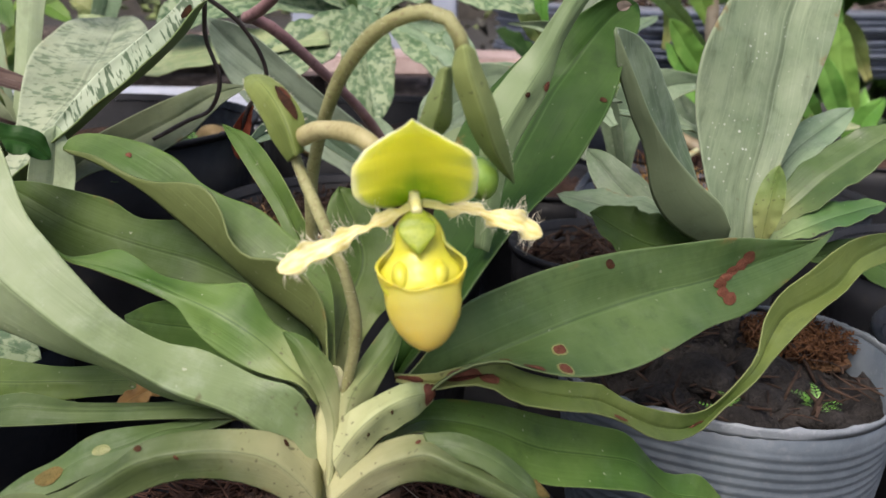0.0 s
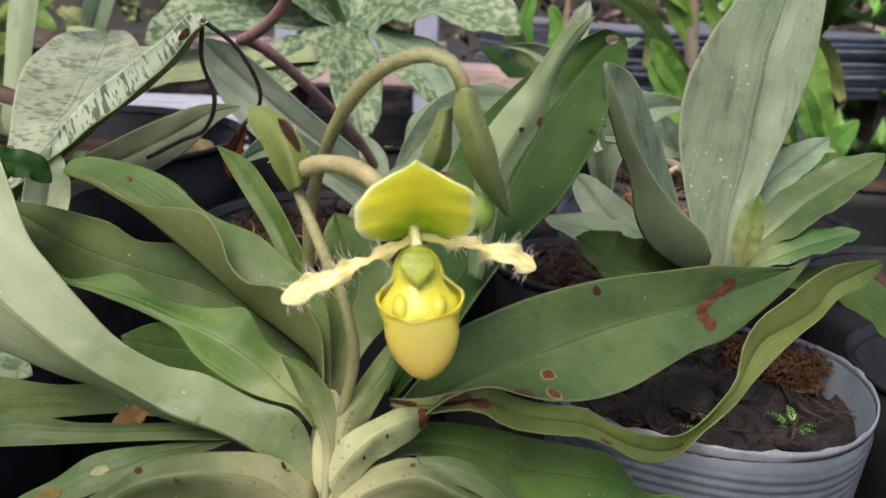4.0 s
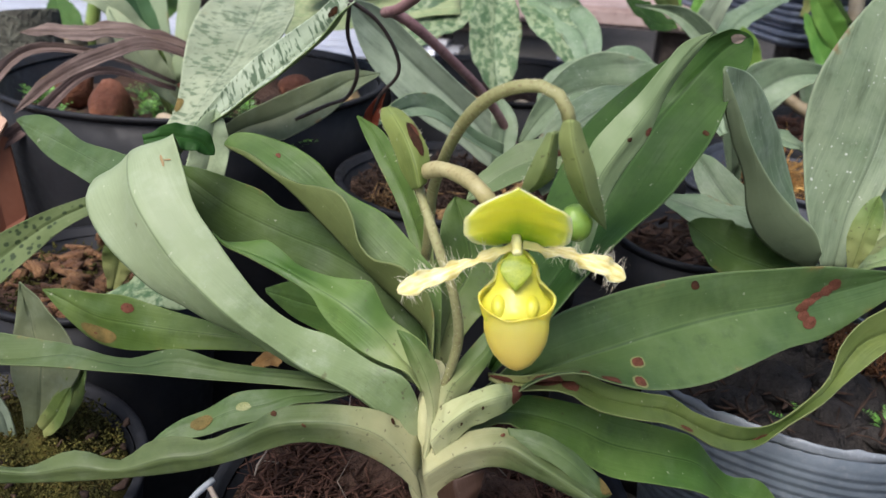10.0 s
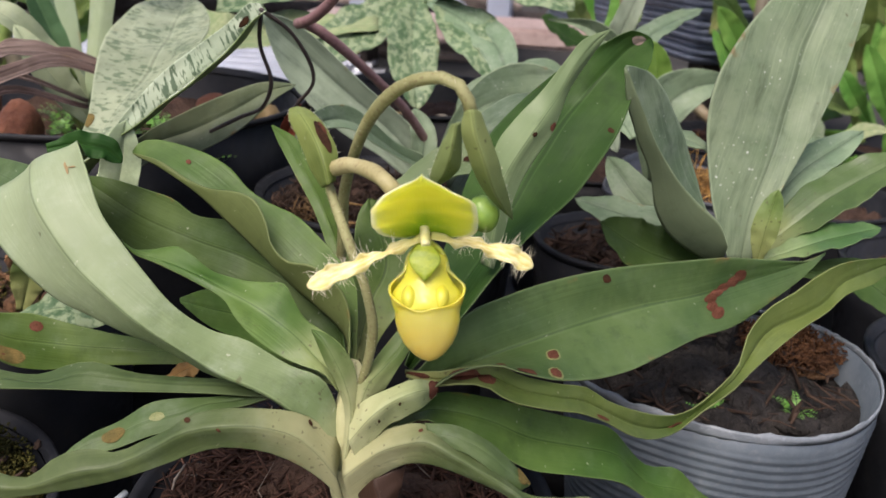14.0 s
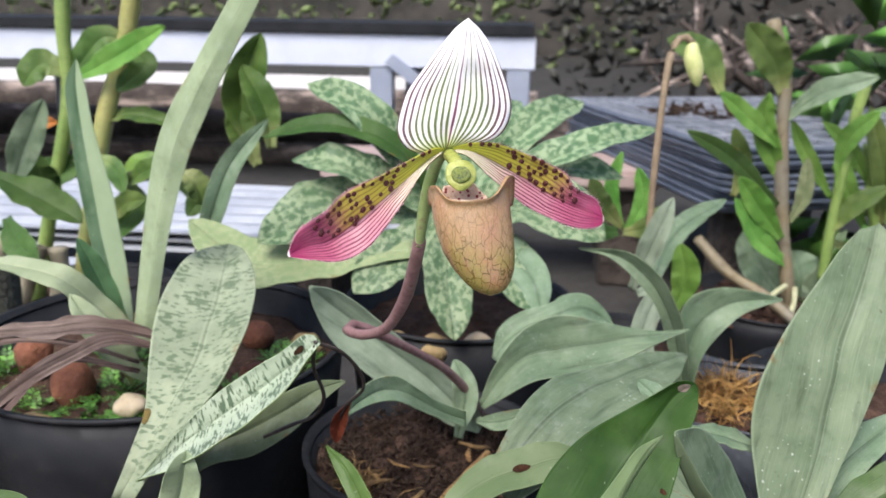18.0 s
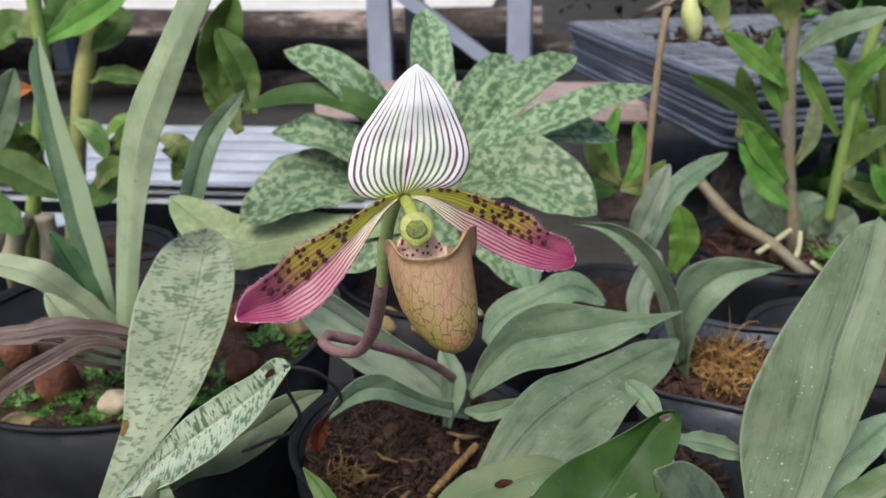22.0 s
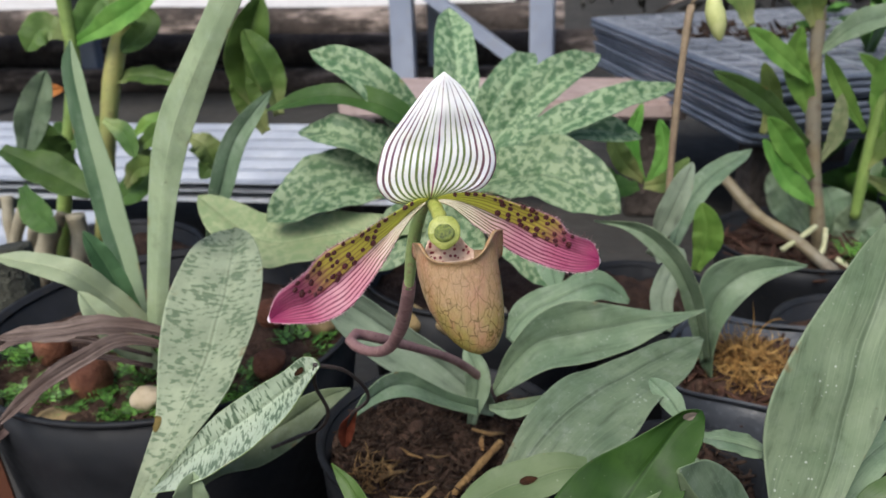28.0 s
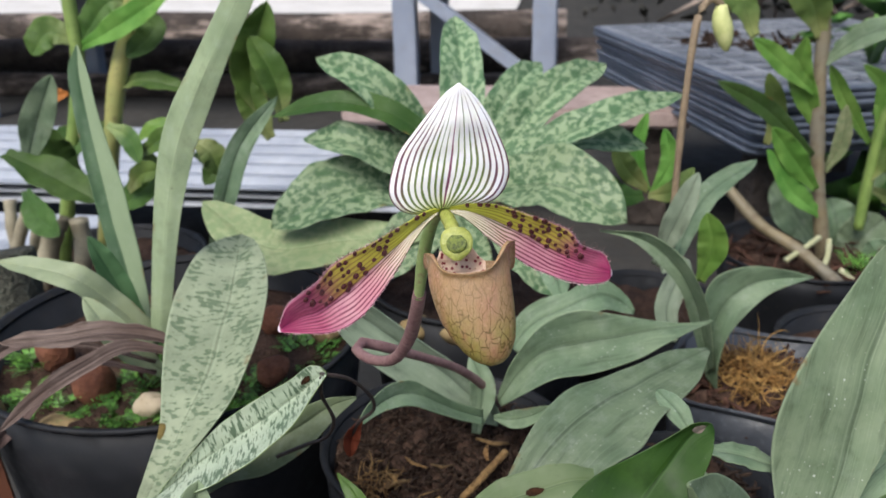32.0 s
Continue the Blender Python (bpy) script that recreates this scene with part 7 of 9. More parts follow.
leaf(cane_orchid_left, [(-0.383, 0.860, 0.263), (-0.356, 0.860, 0.278), (-0.324, 0.860, 0.259)], 0.0225, (0.06, -0.69, 0.72), (0.06, -0.69, 0.72), "bright", fold=0.25)
leaf(cane_orchid_left, [(-0.390, 0.860, 0.257), (-0.405, 0.860, 0.271), (-0.439, 0.860, 0.279)], 0.0206, (0.37, -0.42, 0.83), (0.37, -0.42, 0.83), "midgreen", fold=0.25)
leaf(cane_orchid_left, [(-0.366, 0.870, 0.392), (-0.388, 0.860, 0.398), (-0.417, 0.850, 0.363)], 0.0310, (0.19, -0.93, 0.31), (0.19, -0.93, 0.31), "midgreen", fold=0.25)
leaf(cane_orchid_left, [(-0.372, 0.840, 0.263), (-0.354, 0.830, 0.238), (-0.389, 0.820, 0.205)], 0.0348, (-0.05, -0.94, 0.34), (-0.05, -0.94, 0.34), "midgreen", fold=0.25)
leaf(cane_orchid_left, [(-0.294, 0.800, 0.280), (-0.280, 0.800, 0.270), (-0.272, 0.800, 0.249)], 0.0298, (0.69, -0.53, 0.50), (0.69, -0.53, 0.50), "midgreen", fold=0.25)
leaf(cane_orchid_left, [(-0.370, 0.870, 0.387), (-0.347, 0.860, 0.373), (-0.374, 0.850, 0.348)], 0.0283, (0.17, -0.89, 0.43), (0.17, -0.89, 0.43), "dark", fold=0.25)
leaf(cane_orchid_left, [(-0.409, 0.8, 0.323), (-0.416, 0.795, 0.323), (-0.425, 0.79, 0.322)], 0.014, (0.1, -0.9, 0.4), (0.1, -0.9, 0.4), "dryorange", fold=0.3)
leaf(cane_orchid_left, [(-0.414, 0.8, 0.246), (-0.424, 0.79, 0.27), (-0.428, 0.78, 0.299)], 0.034, (0.15, -0.8, 0.55), (0.15, -0.85, 0.45), "dark", fold=0.25)
leaf(cane_orchid_left, [(-0.393, 0.83, 0.287), (-0.368, 0.82, 0.277), (-0.355, 0.81, 0.255)], 0.020, (0.15, -0.8, 0.55), (0.15, -0.85, 0.45), "midgreen", fold=0.25)
leaf(cane_orchid_left, [(-0.37, 0.83, 0.254), (-0.334, 0.82, 0.277), (-0.296, 0.81, 0.292)], 0.022, (0.15, -0.8, 0.55), (0.15, -0.85, 0.45), "midgreen", fold=0.25)
leaf(cane_orchid_left, [(-0.312, 0.84, 0.258), (-0.288, 0.83, 0.25), (-0.298, 0.82, 0.232)], 0.026, (0.15, -0.8, 0.55), (0.15, -0.85, 0.45), "dark", fold=0.25)
leaf(cane_orchid_left, [(-0.472, 0.8, 0.228), (-0.451, 0.78, 0.211), (-0.419, 0.76, 0.198)], 0.030, (0.15, -0.8, 0.55), (0.15, -0.85, 0.45), "dark", fold=0.25)
leaf(cane_orchid_left, [(-0.376, 0.82, 0.224), (-0.356, 0.81, 0.244), (-0.328, 0.8, 0.253)], 0.024, (0.15, -0.8, 0.55), (0.15, -0.85, 0.45), "midgreen", fold=0.25)
cane_orchid_right = thing("cane_orchid", (0.31, 0.98, 0.0), "cane orchid with fresh bright green leaves", "orchid", "potted orchids")
tube("cane", cane_orchid_right, [(0.329, 0.970, 0.098), (0.319, 0.970, 0.151), (0.307, 0.975, 0.218), (0.298, 0.980, 0.300), (0.294, 0.985, 0.366), (0.275, 0.985, 0.425)], 0.0075, "cane2")
tube("cane", cane_orchid_right, [(0.367, 1.000, 0.141), (0.368, 1.000, 0.194), (0.371, 1.000, 0.256), (0.375, 1.000, 0.314), (0.384, 1.000, 0.370)], 0.0059, "cane")
tube("cane", cane_orchid_right, [(0.449, 1.020, 0.123), (0.422, 1.020, 0.202), (0.402, 1.020, 0.294)], 0.0062, "cane")
leaf(cane_orchid_right, [(0.292, 0.970, 0.296), (0.256, 0.960, 0.326), (0.222, 0.950, 0.353)], 0.0232, (0.36, -0.93, 0.12), (0.36, -0.93, 0.12), "bright", fold=0.25)
leaf(cane_orchid_right, [(0.293, 0.980, 0.350), (0.277, 0.970, 0.384), (0.244, 0.960, 0.421)], 0.0392, (0.13, -0.97, -0.19), (0.13, -0.97, -0.19), "green", fold=0.25)
leaf(cane_orchid_right, [(0.299, 0.980, 0.323), (0.326, 0.960, 0.353), (0.372, 0.940, 0.372)], 0.0273, (-0.63, -0.68, 0.38), (-0.63, -0.68, 0.38), "grey", fold=0.25)
leaf(cane_orchid_right, [(0.296, 0.960, 0.234), (0.241, 0.940, 0.285), (0.187, 0.920, 0.317)], 0.0217, (0.39, -0.92, 0.07), (0.39, -0.92, 0.07), "dark", fold=0.25)
leaf(cane_orchid_right, [(0.304, 0.960, 0.198), (0.277, 0.950, 0.231), (0.248, 0.940, 0.268)], 0.0274, (0.24, -0.97, -0.09), (0.24, -0.97, -0.09), "bright", fold=0.25)
leaf(cane_orchid_right, [(0.364, 1.000, 0.267), (0.371, 0.990, 0.305), (0.394, 0.980, 0.335)], 0.0228, (-0.59, -0.81, 0.02), (-0.59, -0.81, 0.02), "bright", fold=0.25)
leaf(cane_orchid_right, [(0.363, 1.000, 0.237), (0.331, 0.990, 0.281), (0.305, 0.980, 0.323)], 0.0185, (0.12, -0.98, -0.15), (0.12, -0.98, -0.15), "bright", fold=0.25)
leaf(cane_orchid_right, [(0.365, 1.000, 0.193), (0.384, 0.990, 0.228), (0.415, 0.980, 0.255)], 0.0246, (-0.66, -0.68, 0.31), (-0.66, -0.68, 0.31), "green", fold=0.25)
leaf(cane_orchid_right, [(0.308, 0.980, 0.247), (0.276, 0.970, 0.313), (0.274, 0.960, 0.353)], 0.0265, (-0.14, -0.96, -0.23), (-0.14, -0.96, -0.23), "bright", fold=0.25)
leaf(cane_orchid_right, [(0.316, 0.980, 0.211), (0.325, 0.970, 0.244), (0.321, 0.960, 0.287)], 0.0181, (-0.36, -0.91, -0.21), (-0.36, -0.91, -0.21), "yellowgreen", fold=0.25)
leaf(cane_orchid_right, [(0.379, 1.020, 0.181), (0.405, 1.020, 0.169), (0.435, 1.000, 0.157)], 0.0234, (-0.07, -0.84, 0.53), (-0.07, -0.84, 0.53), "green", fold=0.25)
leaf(cane_orchid_right, [(0.234, 1.000, 0.347), (0.213, 1.000, 0.386), (0.172, 1.000, 0.403)], 0.0360, (0.30, -0.89, 0.33), (0.30, -0.89, 0.33), "green", fold=0.25)
leaf(cane_orchid_right, [(0.320, 0.970, 0.164), (0.276, 0.950, 0.201), (0.246, 0.940, 0.245)], 0.0263, (0.53, -0.83, 0.18), (0.53, -0.83, 0.18), "bright", fold=0.25)
leaf(cane_orchid_right, [(0.411, 1.020, 0.201), (0.378, 1.000, 0.250), (0.364, 1.000, 0.297)], 0.0236, (0.02, -0.98, -0.20), (0.02, -0.98, -0.20), "bright", fold=0.25)
leaf(cane_orchid_right, [(0.428, 1.020, 0.202), (0.414, 1.000, 0.268), (0.390, 1.000, 0.337)], 0.0278, (-0.12, -0.98, -0.18), (-0.12, -0.98, -0.18), "green", fold=0.25)
leaf(cane_orchid_right, [(0.407, 1.020, 0.251), (0.376, 1.000, 0.291), (0.344, 1.000, 0.320)], 0.0193, (0.28, -0.96, -0.02), (0.28, -0.96, -0.02), "bright", fold=0.25)
leaf(cane_orchid_right, [(0.472, 1.000, 0.143), (0.439, 0.980, 0.195), (0.413, 0.970, 0.237)], 0.0265, (-0.05, -0.94, -0.33), (-0.05, -0.94, -0.33), "bright", fold=0.2)
leaf(cane_orchid_right, [(0.481, 1.000, 0.157), (0.454, 1.000, 0.218), (0.445, 1.000, 0.266)], 0.0292, (-0.25, -0.97, -0.08), (-0.25, -0.97, -0.08), "bright", fold=0.2)
leaf(cane_orchid_right, [(0.454, 1.020, 0.144), (0.418, 1.000, 0.184), (0.401, 1.000, 0.208)], 0.0230, (0.18, -0.97, -0.16), (0.18, -0.97, -0.16), "bright", fold=0.2)
leaf(cane_orchid_right, [(0.467, 0.980, 0.102), (0.464, 0.960, 0.158), (0.481, 0.950, 0.192)], 0.0291, (-0.64, -0.75, -0.15), (-0.64, -0.75, -0.15), "bright", fold=0.2)
leaf(cane_orchid_right, [(0.473, 1.100, 0.218), (0.475, 1.100, 0.265), (0.457, 1.100, 0.315)], 0.0317, (-0.28, -0.96, -0.05), (-0.28, -0.96, -0.05), "bright", fold=0.2)
leaf(cane_orchid_right, [(0.259, 1.000, 0.234), (0.265, 1.000, 0.271), (0.252, 1.000, 0.311)], 0.0218, (-0.13, -0.99, -0.01), (-0.13, -0.99, -0.01), "green", fold=0.2)
leaf(cane_orchid_right, [(0.533, 1.100, 0.195), (0.500, 1.100, 0.247), (0.451, 1.100, 0.283)], 0.0323, (-0.06, -1.00, -0.05), (-0.06, -1.00, -0.05), "green", fold=0.2)
leaf(cane_orchid_right, [(0.341, 0.700, 0.198), (0.318, 0.690, 0.200), (0.291, 0.680, 0.189)], 0.0133, (0.12, -0.62, 0.78), (0.12, -0.62, 0.78), "yellowgreen", fold=0.2)
tube("aerial_root", cane_orchid_right, [(0.314, 0.955, 0.147), (0.296, 0.94, 0.14), (0.276, 0.93, 0.129)], 0.0030, "root_pale", label="pale thick aerial root", n=12, sides=7)
tube("aerial_root", cane_orchid_right, [(0.324, 0.955, 0.145), (0.322, 0.945, 0.132), (0.316, 0.935, 0.119)], 0.0030, "root_pale", label="pale thick aerial root", n=12, sides=7)
tube("aerial_root", cane_orchid_right, [(0.335, 0.94, 0.117), (0.343, 0.93, 0.112), (0.352, 0.92, 0.106)], 0.0032, "root_pale", label="pale thick aerial root", n=12, sides=7)
dry_stick = tube("stick", None, [(0.225, 1.0, 0.184), (0.256, 0.97, 0.154), (0.291, 0.94, 0.137), (0.326, 0.91, 0.113)], 0.0065, "cane2", n=20, sides=8)
tagged(dry_stick, "dry brown stick lying over dark pots", "stick")
broad_orchid = thing("orchid_seedling", (0.52, 1.02, 0.1), "young orchid with broad dusty grey-green leaves", "seedling", "seedlings")
leaf(broad_orchid, [(0.332, 1.02, 0.114), (0.307, 1.03, 0.149), (0.286, 1.04, 0.187)], 0.055, (0.0, -0.9, 0.35), (0.0, -0.9, 0.35), "greydull", fold=0.2)
leaf(broad_orchid, [(0.351, 1.02, 0.108), (0.351, 1.02, 0.138), (0.341, 1.03, 0.166)], 0.050, (0.0, -0.9, 0.35), (0.0, -0.9, 0.35), "greydull", fold=0.2)
leaf(broad_orchid, [(0.356, 1.01, 0.098), (0.375, 1.01, 0.126), (0.4, 1.02, 0.148)], 0.055, (0.0, -0.9, 0.35), (0.0, -0.9, 0.35), "greydull", fold=0.2)
leaf(broad_orchid, [(0.365, 1.0, 0.099), (0.388, 1.0, 0.103), (0.414, 1.0, 0.121)], 0.050, (0.0, -0.9, 0.35), (0.0, -0.9, 0.35), "greydull", fold=0.2)
seedling_clump = thing("orchid_seedling", (0.12, 0.80, 0.1), "clump of small bright green seedlings", "seedling", "seedlings")
leaf(seedling_clump, [(0.117, 0.800, 0.244), (0.105, 0.800, 0.279), (0.112, 0.800, 0.313)], 0.0135, (-0.07, -1.00, -0.00), (-0.07, -1.00, -0.00), "bright", fold=0.2)
leaf(seedling_clump, [(0.117, 0.800, 0.244), (0.096, 0.790, 0.267), (0.085, 0.790, 0.291)], 0.0205, (0.45, -0.88, 0.12), (0.45, -0.88, 0.12), "green", fold=0.2)
leaf(seedling_clump, [(0.120, 0.800, 0.239), (0.134, 0.800, 0.270), (0.127, 0.800, 0.299)], 0.0177, (-0.33, -0.94, 0.04), (-0.33, -0.94, 0.04), "bright", fold=0.2)
leaf(seedling_clump, [(0.118, 0.800, 0.239), (0.138, 0.780, 0.251), (0.151, 0.780, 0.271)], 0.0197, (-0.72, -0.58, 0.37), (-0.72, -0.58, 0.37), "green", fold=0.2)
leaf(seedling_clump, [(0.112, 0.790, 0.242), (0.092, 0.780, 0.245), (0.067, 0.770, 0.262)], 0.0282, (0.53, -0.50, 0.69), (0.53, -0.50, 0.69), "dark", fold=0.2)
moss_pot_seedling = thing("orchid_seedling", (-0.15, 0.30, 0.12), "small orchid seedling in mossy black pot", "seedling", "seedlings")
ribbon(moss_pot_seedling, [(-0.1676, 0.2980, 0.1180), (-0.1689, 0.3000, 0.1322), (-0.1724, 0.3020, 0.1457), (-0.1707, 0.3050, 0.1618), (-0.1669, 0.3080, 0.1836)],
       [(-0.1650, 0.3020, 0.1158), (-0.1620, 0.3040, 0.1365), (-0.1613, 0.3060, 0.1519), (-0.1641, 0.3080, 0.1665), (-0.1674, 0.3090, 0.1834)],
       [(-0.1579, 0.2990, 0.1190), (-0.1489, 0.3000, 0.1381), (-0.1415, 0.3020, 0.1516), (-0.1459, 0.3040, 0.1657), (-0.1574, 0.3060, 0.1781), (-0.1664, 0.3080, 0.1839)], "greyleaf")
ribbon(moss_pot_seedling, [(-0.1766, 0.2970, 0.1171), (-0.1797, 0.2940, 0.1271), (-0.1837, 0.2910, 0.1380), (-0.1894, 0.2880, 0.1459), (-0.1969, 0.2860, 0.1490)],
       [(-0.1753, 0.2990, 0.1160), (-0.1760, 0.2960, 0.1334), (-0.1801, 0.2930, 0.1441), (-0.1888, 0.2900, 0.1493), (-0.1969, 0.2860, 0.1493)],
       [(-0.1710, 0.2970, 0.1181), (-0.1710, 0.2950, 0.1321), (-0.1741, 0.2930, 0.1443), (-0.1785, 0.2910, 0.1527), (-0.1871, 0.2890, 0.1546), (-0.1966, 0.2860, 0.1496)], "greylight")
leaf(moss_pot_seedling, [(-0.163, 0.300, 0.117), (-0.149, 0.302, 0.135), (-0.141, 0.305, 0.151)], 0.0122, (-0.10, -0.97, 0.21), (-0.10, -0.97, 0.21), "green", fold=0.25, base=0.4)
leaf(moss_pot_seedling, [(-0.165, 0.300, 0.116), (-0.150, 0.295, 0.133), (-0.141, 0.295, 0.148)], 0.0100, (-0.25, -0.97, 0.04), (-0.25, -0.97, 0.04), "green", fold=0.25, base=0.4)
spotted_leaf_orchid = thing("slipper_orchid", (-0.17, 0.36, 0.14), "orchid with dark green leaves spotted darker", "orchid", "potted orchids")
leaf(spotted_leaf_orchid, [(-0.161, 0.360, 0.201), (-0.187, 0.355, 0.187), (-0.223, 0.345, 0.159), (-0.258, 0.335, 0.133), (-0.296, 0.330, 0.104)], 0.0235, (0.07, -0.97, 0.24), (0.00, -0.97, 0.26), "darkspotted", fold=0.25)
leaf(spotted_leaf_orchid, [(-0.167, 0.370, 0.152), (-0.161, 0.370, 0.171), (-0.158, 0.370, 0.186)], 0.0162, (0.37, -0.92, -0.10), (0.37, -0.92, -0.10), "green")
leaf(spotted_leaf_orchid, [(-0.165, 0.360, 0.151), (-0.141, 0.360, 0.160), (-0.122, 0.360, 0.154)], 0.0184, (-0.05, -0.57, 0.82), (-0.05, -0.57, 0.82), "mottled")

# ---- scars and details on the yellow orchid's leaves ----
for k, s, u, rs, ru, mat in ((8, 0.783, 0.35, 0.016, 0.124, "scar"), (8, 0.767, 0.43, 0.017, 0.095, "scar"), (8, 0.742, 0.48, 0.017, 0.068, "scar"), (8, 0.725, 0.53, 0.017, 0.060, "scar"), (8, 0.708, 0.58, 0.017, 0.062, "scar"), (8, 0.708, 0.68, 0.015, 0.079, "scar"), (8, 0.717, 0.78, 0.017, 0.086, "scar"), (8, 0.342, 0.73, 0.017, 0.066, "scar_ring"), (8, 0.342, 0.73, 0.013, 0.050, "scar"), (8, 0.333, 0.93, 0.015, 0.072, "scar_ring"), (8, 0.333, 0.93, 0.011, 0.056, "scar"), (8, 0.492, 0.10, 0.008, 0.050, "scar_dark")):
    spot(main_orchid, k, s, u, rs, ru, mat, seed=int(s * 100))
for k, s, u, rs, ru, mat in ((8, 0.275, 0.98, 0.021, 0.074, "scar"), (8, 0.225, 0.98, 0.010, 0.059, "scar"), (10, 0.075, 0.43, 0.025, 0.416, "scar"), (10, 0.108, 0.65, 0.014, 0.272, "scar"), (10, 0.017, 0.38, 0.018, 0.457, "scar"), (10, 0.467, 0.50, 0.018, 0.185, "scar"), (10, 0.308, 0.90, 0.016, 0.091, "scar"), (9, 0.942, 0.45, 0.055, 0.511, "scar"), (9, 1.000, 0.38, 0.037, 0.383, "scar_dark"), (9, 0.617, 0.60, 0.013, 0.043, "scar_dark"), (9, 0.400, 0.68, 0.013, 0.046, "scar_dark"), (0, 0.842, 0.83, 0.014, 0.016, "tan_chunk")):
    spot(main_orchid, k, s, u, rs, ru, mat, seed=int(s * 100))
for k, s, u, rs, ru, mat in ((0, 0.992, 0.78, 0.019, 0.013, "tan_chunk"), (0, 0.992, 0.65, 0.014, 0.020, "tan_chunk"), (0, 0.842, 0.88, 0.002, 0.044, "tan_chunk"), (17, 0.658, 0.78, 0.025, 0.103, "scar"), (17, 0.750, 0.18, 0.074, 0.153, "gold_spot"), (17, 0.758, 0.18, 0.017, 0.072, "scar"), (16, 0.550, 0.55, 0.034, 0.134, "scar_ring"), (16, 0.758, 0.50, 0.061, 0.269, "gold_spot"), (22, 0.433, 0.75, 0.188, 0.160, "scar_dark"), (22, 0.500, 0.85, 0.103, 0.092, "scar"), (23, 0.433, 0.83, 0.053, 0.144, "gold_spot"), (23, 0.450, 0.85, 0.040, 0.103, "scar")):
    spot(main_orchid, k, s, u, rs, ru, mat, seed=int(s * 100))
for k, s, u, rs, ru, mat in ((19, 0.967, 0.40, 0.024, 0.214, "straw"), (20, 0.583, 0.90, 0.020, 0.099, "scar"), (20, 0.517, 0.55, 0.010, 0.046, "scar_dark"), (14, 0.242, 0.88, 0.005, 0.107, "scar_dark"), (14, 0.067, 0.90, 0.005, 0.052, "scar_dark"), (14, 0.208, 0.45, 0.003, 0.043, "scar"), (12, 0.358, 0.08, 0.020, 0.072, "scar_dark"), (12, 0.292, 0.20, 0.007, 0.068, "scar"), (2, 0.817, 0.78, 0.008, 0.037, "scar"), (13, 0.925, 0.15, 0.078, 0.462, "gold_spot"), (19, 0.717, 0.93, 0.006, 0.037, "scar_dark")):
    spot(main_orchid, k, s, u, rs, ru, mat, seed=int(s * 100))
spot(striped_orchid, 5, 0.5, 0.5, 0.05, 0.1, "scar_dark")
spot(spotted_orchid, 1, 0.9, 0.3, 0.03, 0.1, "scar_dark")
spot(spotted_orchid, 0, 0.2, 0.06, 0.025, 0.12, "gold_spot")

# ---- flowers ----


def in_frame(m, pts):
    return [tuple(m @ Vector(p)) for p in pts]


def petal(name, parent, m, pts, width, n0, n1, shape, mat, fold=0.0, wave=0.0, curl=0.0, mirror=False, label="", nl=30, nw=16, thick=0.0009, seed=1):
    r = m.to_3x3()
    v, f, slots, uvs, grid = blade(in_frame(m, pts), width, tuple(r @ Vector(n0)), tuple(r @ Vector(n1)), shape, fold, wave, thick, nl, nw, seed, curl)
    if mirror:
        uvs["blade"] = [(1 - a, b) for a, b in uvs["blade"]]
    return part(name, v, f, mat, parent, label, uvs=uvs), grid


def flat_petal(name, parent, left, mid, right, mat, label, crease=1.3, wave=0.05, seed=3, mirror=False):
    v, f, slots, uvs, grid = ribbon_mesh(left, mid, right, [j / 8 - 1 for j in range(17)], 0.0009, crease, wave, seed, 40)
    if mirror:
        uvs["blade"] = [(1 - a, b) for a, b in uvs["blade"]]
    part(name, v, f, mat, parent, label, uvs=uvs)
    return grid


def pouch(name, parent, m, prof, rim, depth, mat, label="", lip=0.0006, wall=0.0008, shift=0.0):
    """A slipper-shaped pouch: rows of (height, centre, half width), an edge height for each angle, and a depth."""
    prof = sorted(prof)
    zs, cs, ws = [p[0] for p in prof], [p[1] for p in prof], [p[2] for p in prof]
    n, rows = 56, 26
    sheets = []
    for inner in (0, 1):
        pts = []
        for k in range(rows + 1):
            for j in range(n):
                a = 6.283185 * j / n
                c = -math.sin(a)
                top = rim(c, math.cos(a))
                q = k / rows
                q = q * q * (3 - 2 * q) * 0.35 + q * 0.65
                z = zs[0] + (top - zs[0]) * q
                w = float(np.interp(z, zs, ws)) - inner * wall
                w = max(w, 0.0002)
                flare = lip * max(0.0, (k / rows - 0.88) / 0.12) ** 2 * (1 if not inner else 0.7)
                d = depth * (w / max(ws)) ** 0.85
                pts.append((float(np.interp(z, zs, cs)) + (w + flare) * math.cos(a), shift + (d + flare) * math.sin(a), z + inner * wall * (1 - k / rows)))
        sheets.append(pts)
    verts = sheets[0] + sheets[1]
    off = len(sheets[0])
    faces = []
    for k in range(rows):
        for j in range(n):
            q = (j + 1) % n
            faces.append((k * n + j, k * n + q, (k + 1) * n + q, (k + 1) * n + j))
            faces.append((off + k * n + j, off + (k + 1) * n + j, off + (k + 1) * n + q, off + k * n + q))
    for j in range(n):
        q = (j + 1) % n
        faces.append((rows * n + j, rows * n + q, off + rows * n + q, off + rows * n + j))
    faces.append(tuple(range(n))[::-1])
    faces.append(tuple(off + j for j in range(n)))
    ob = part(name, verts, faces, mat, parent, label)
    ob.matrix_basis = m
    return ob


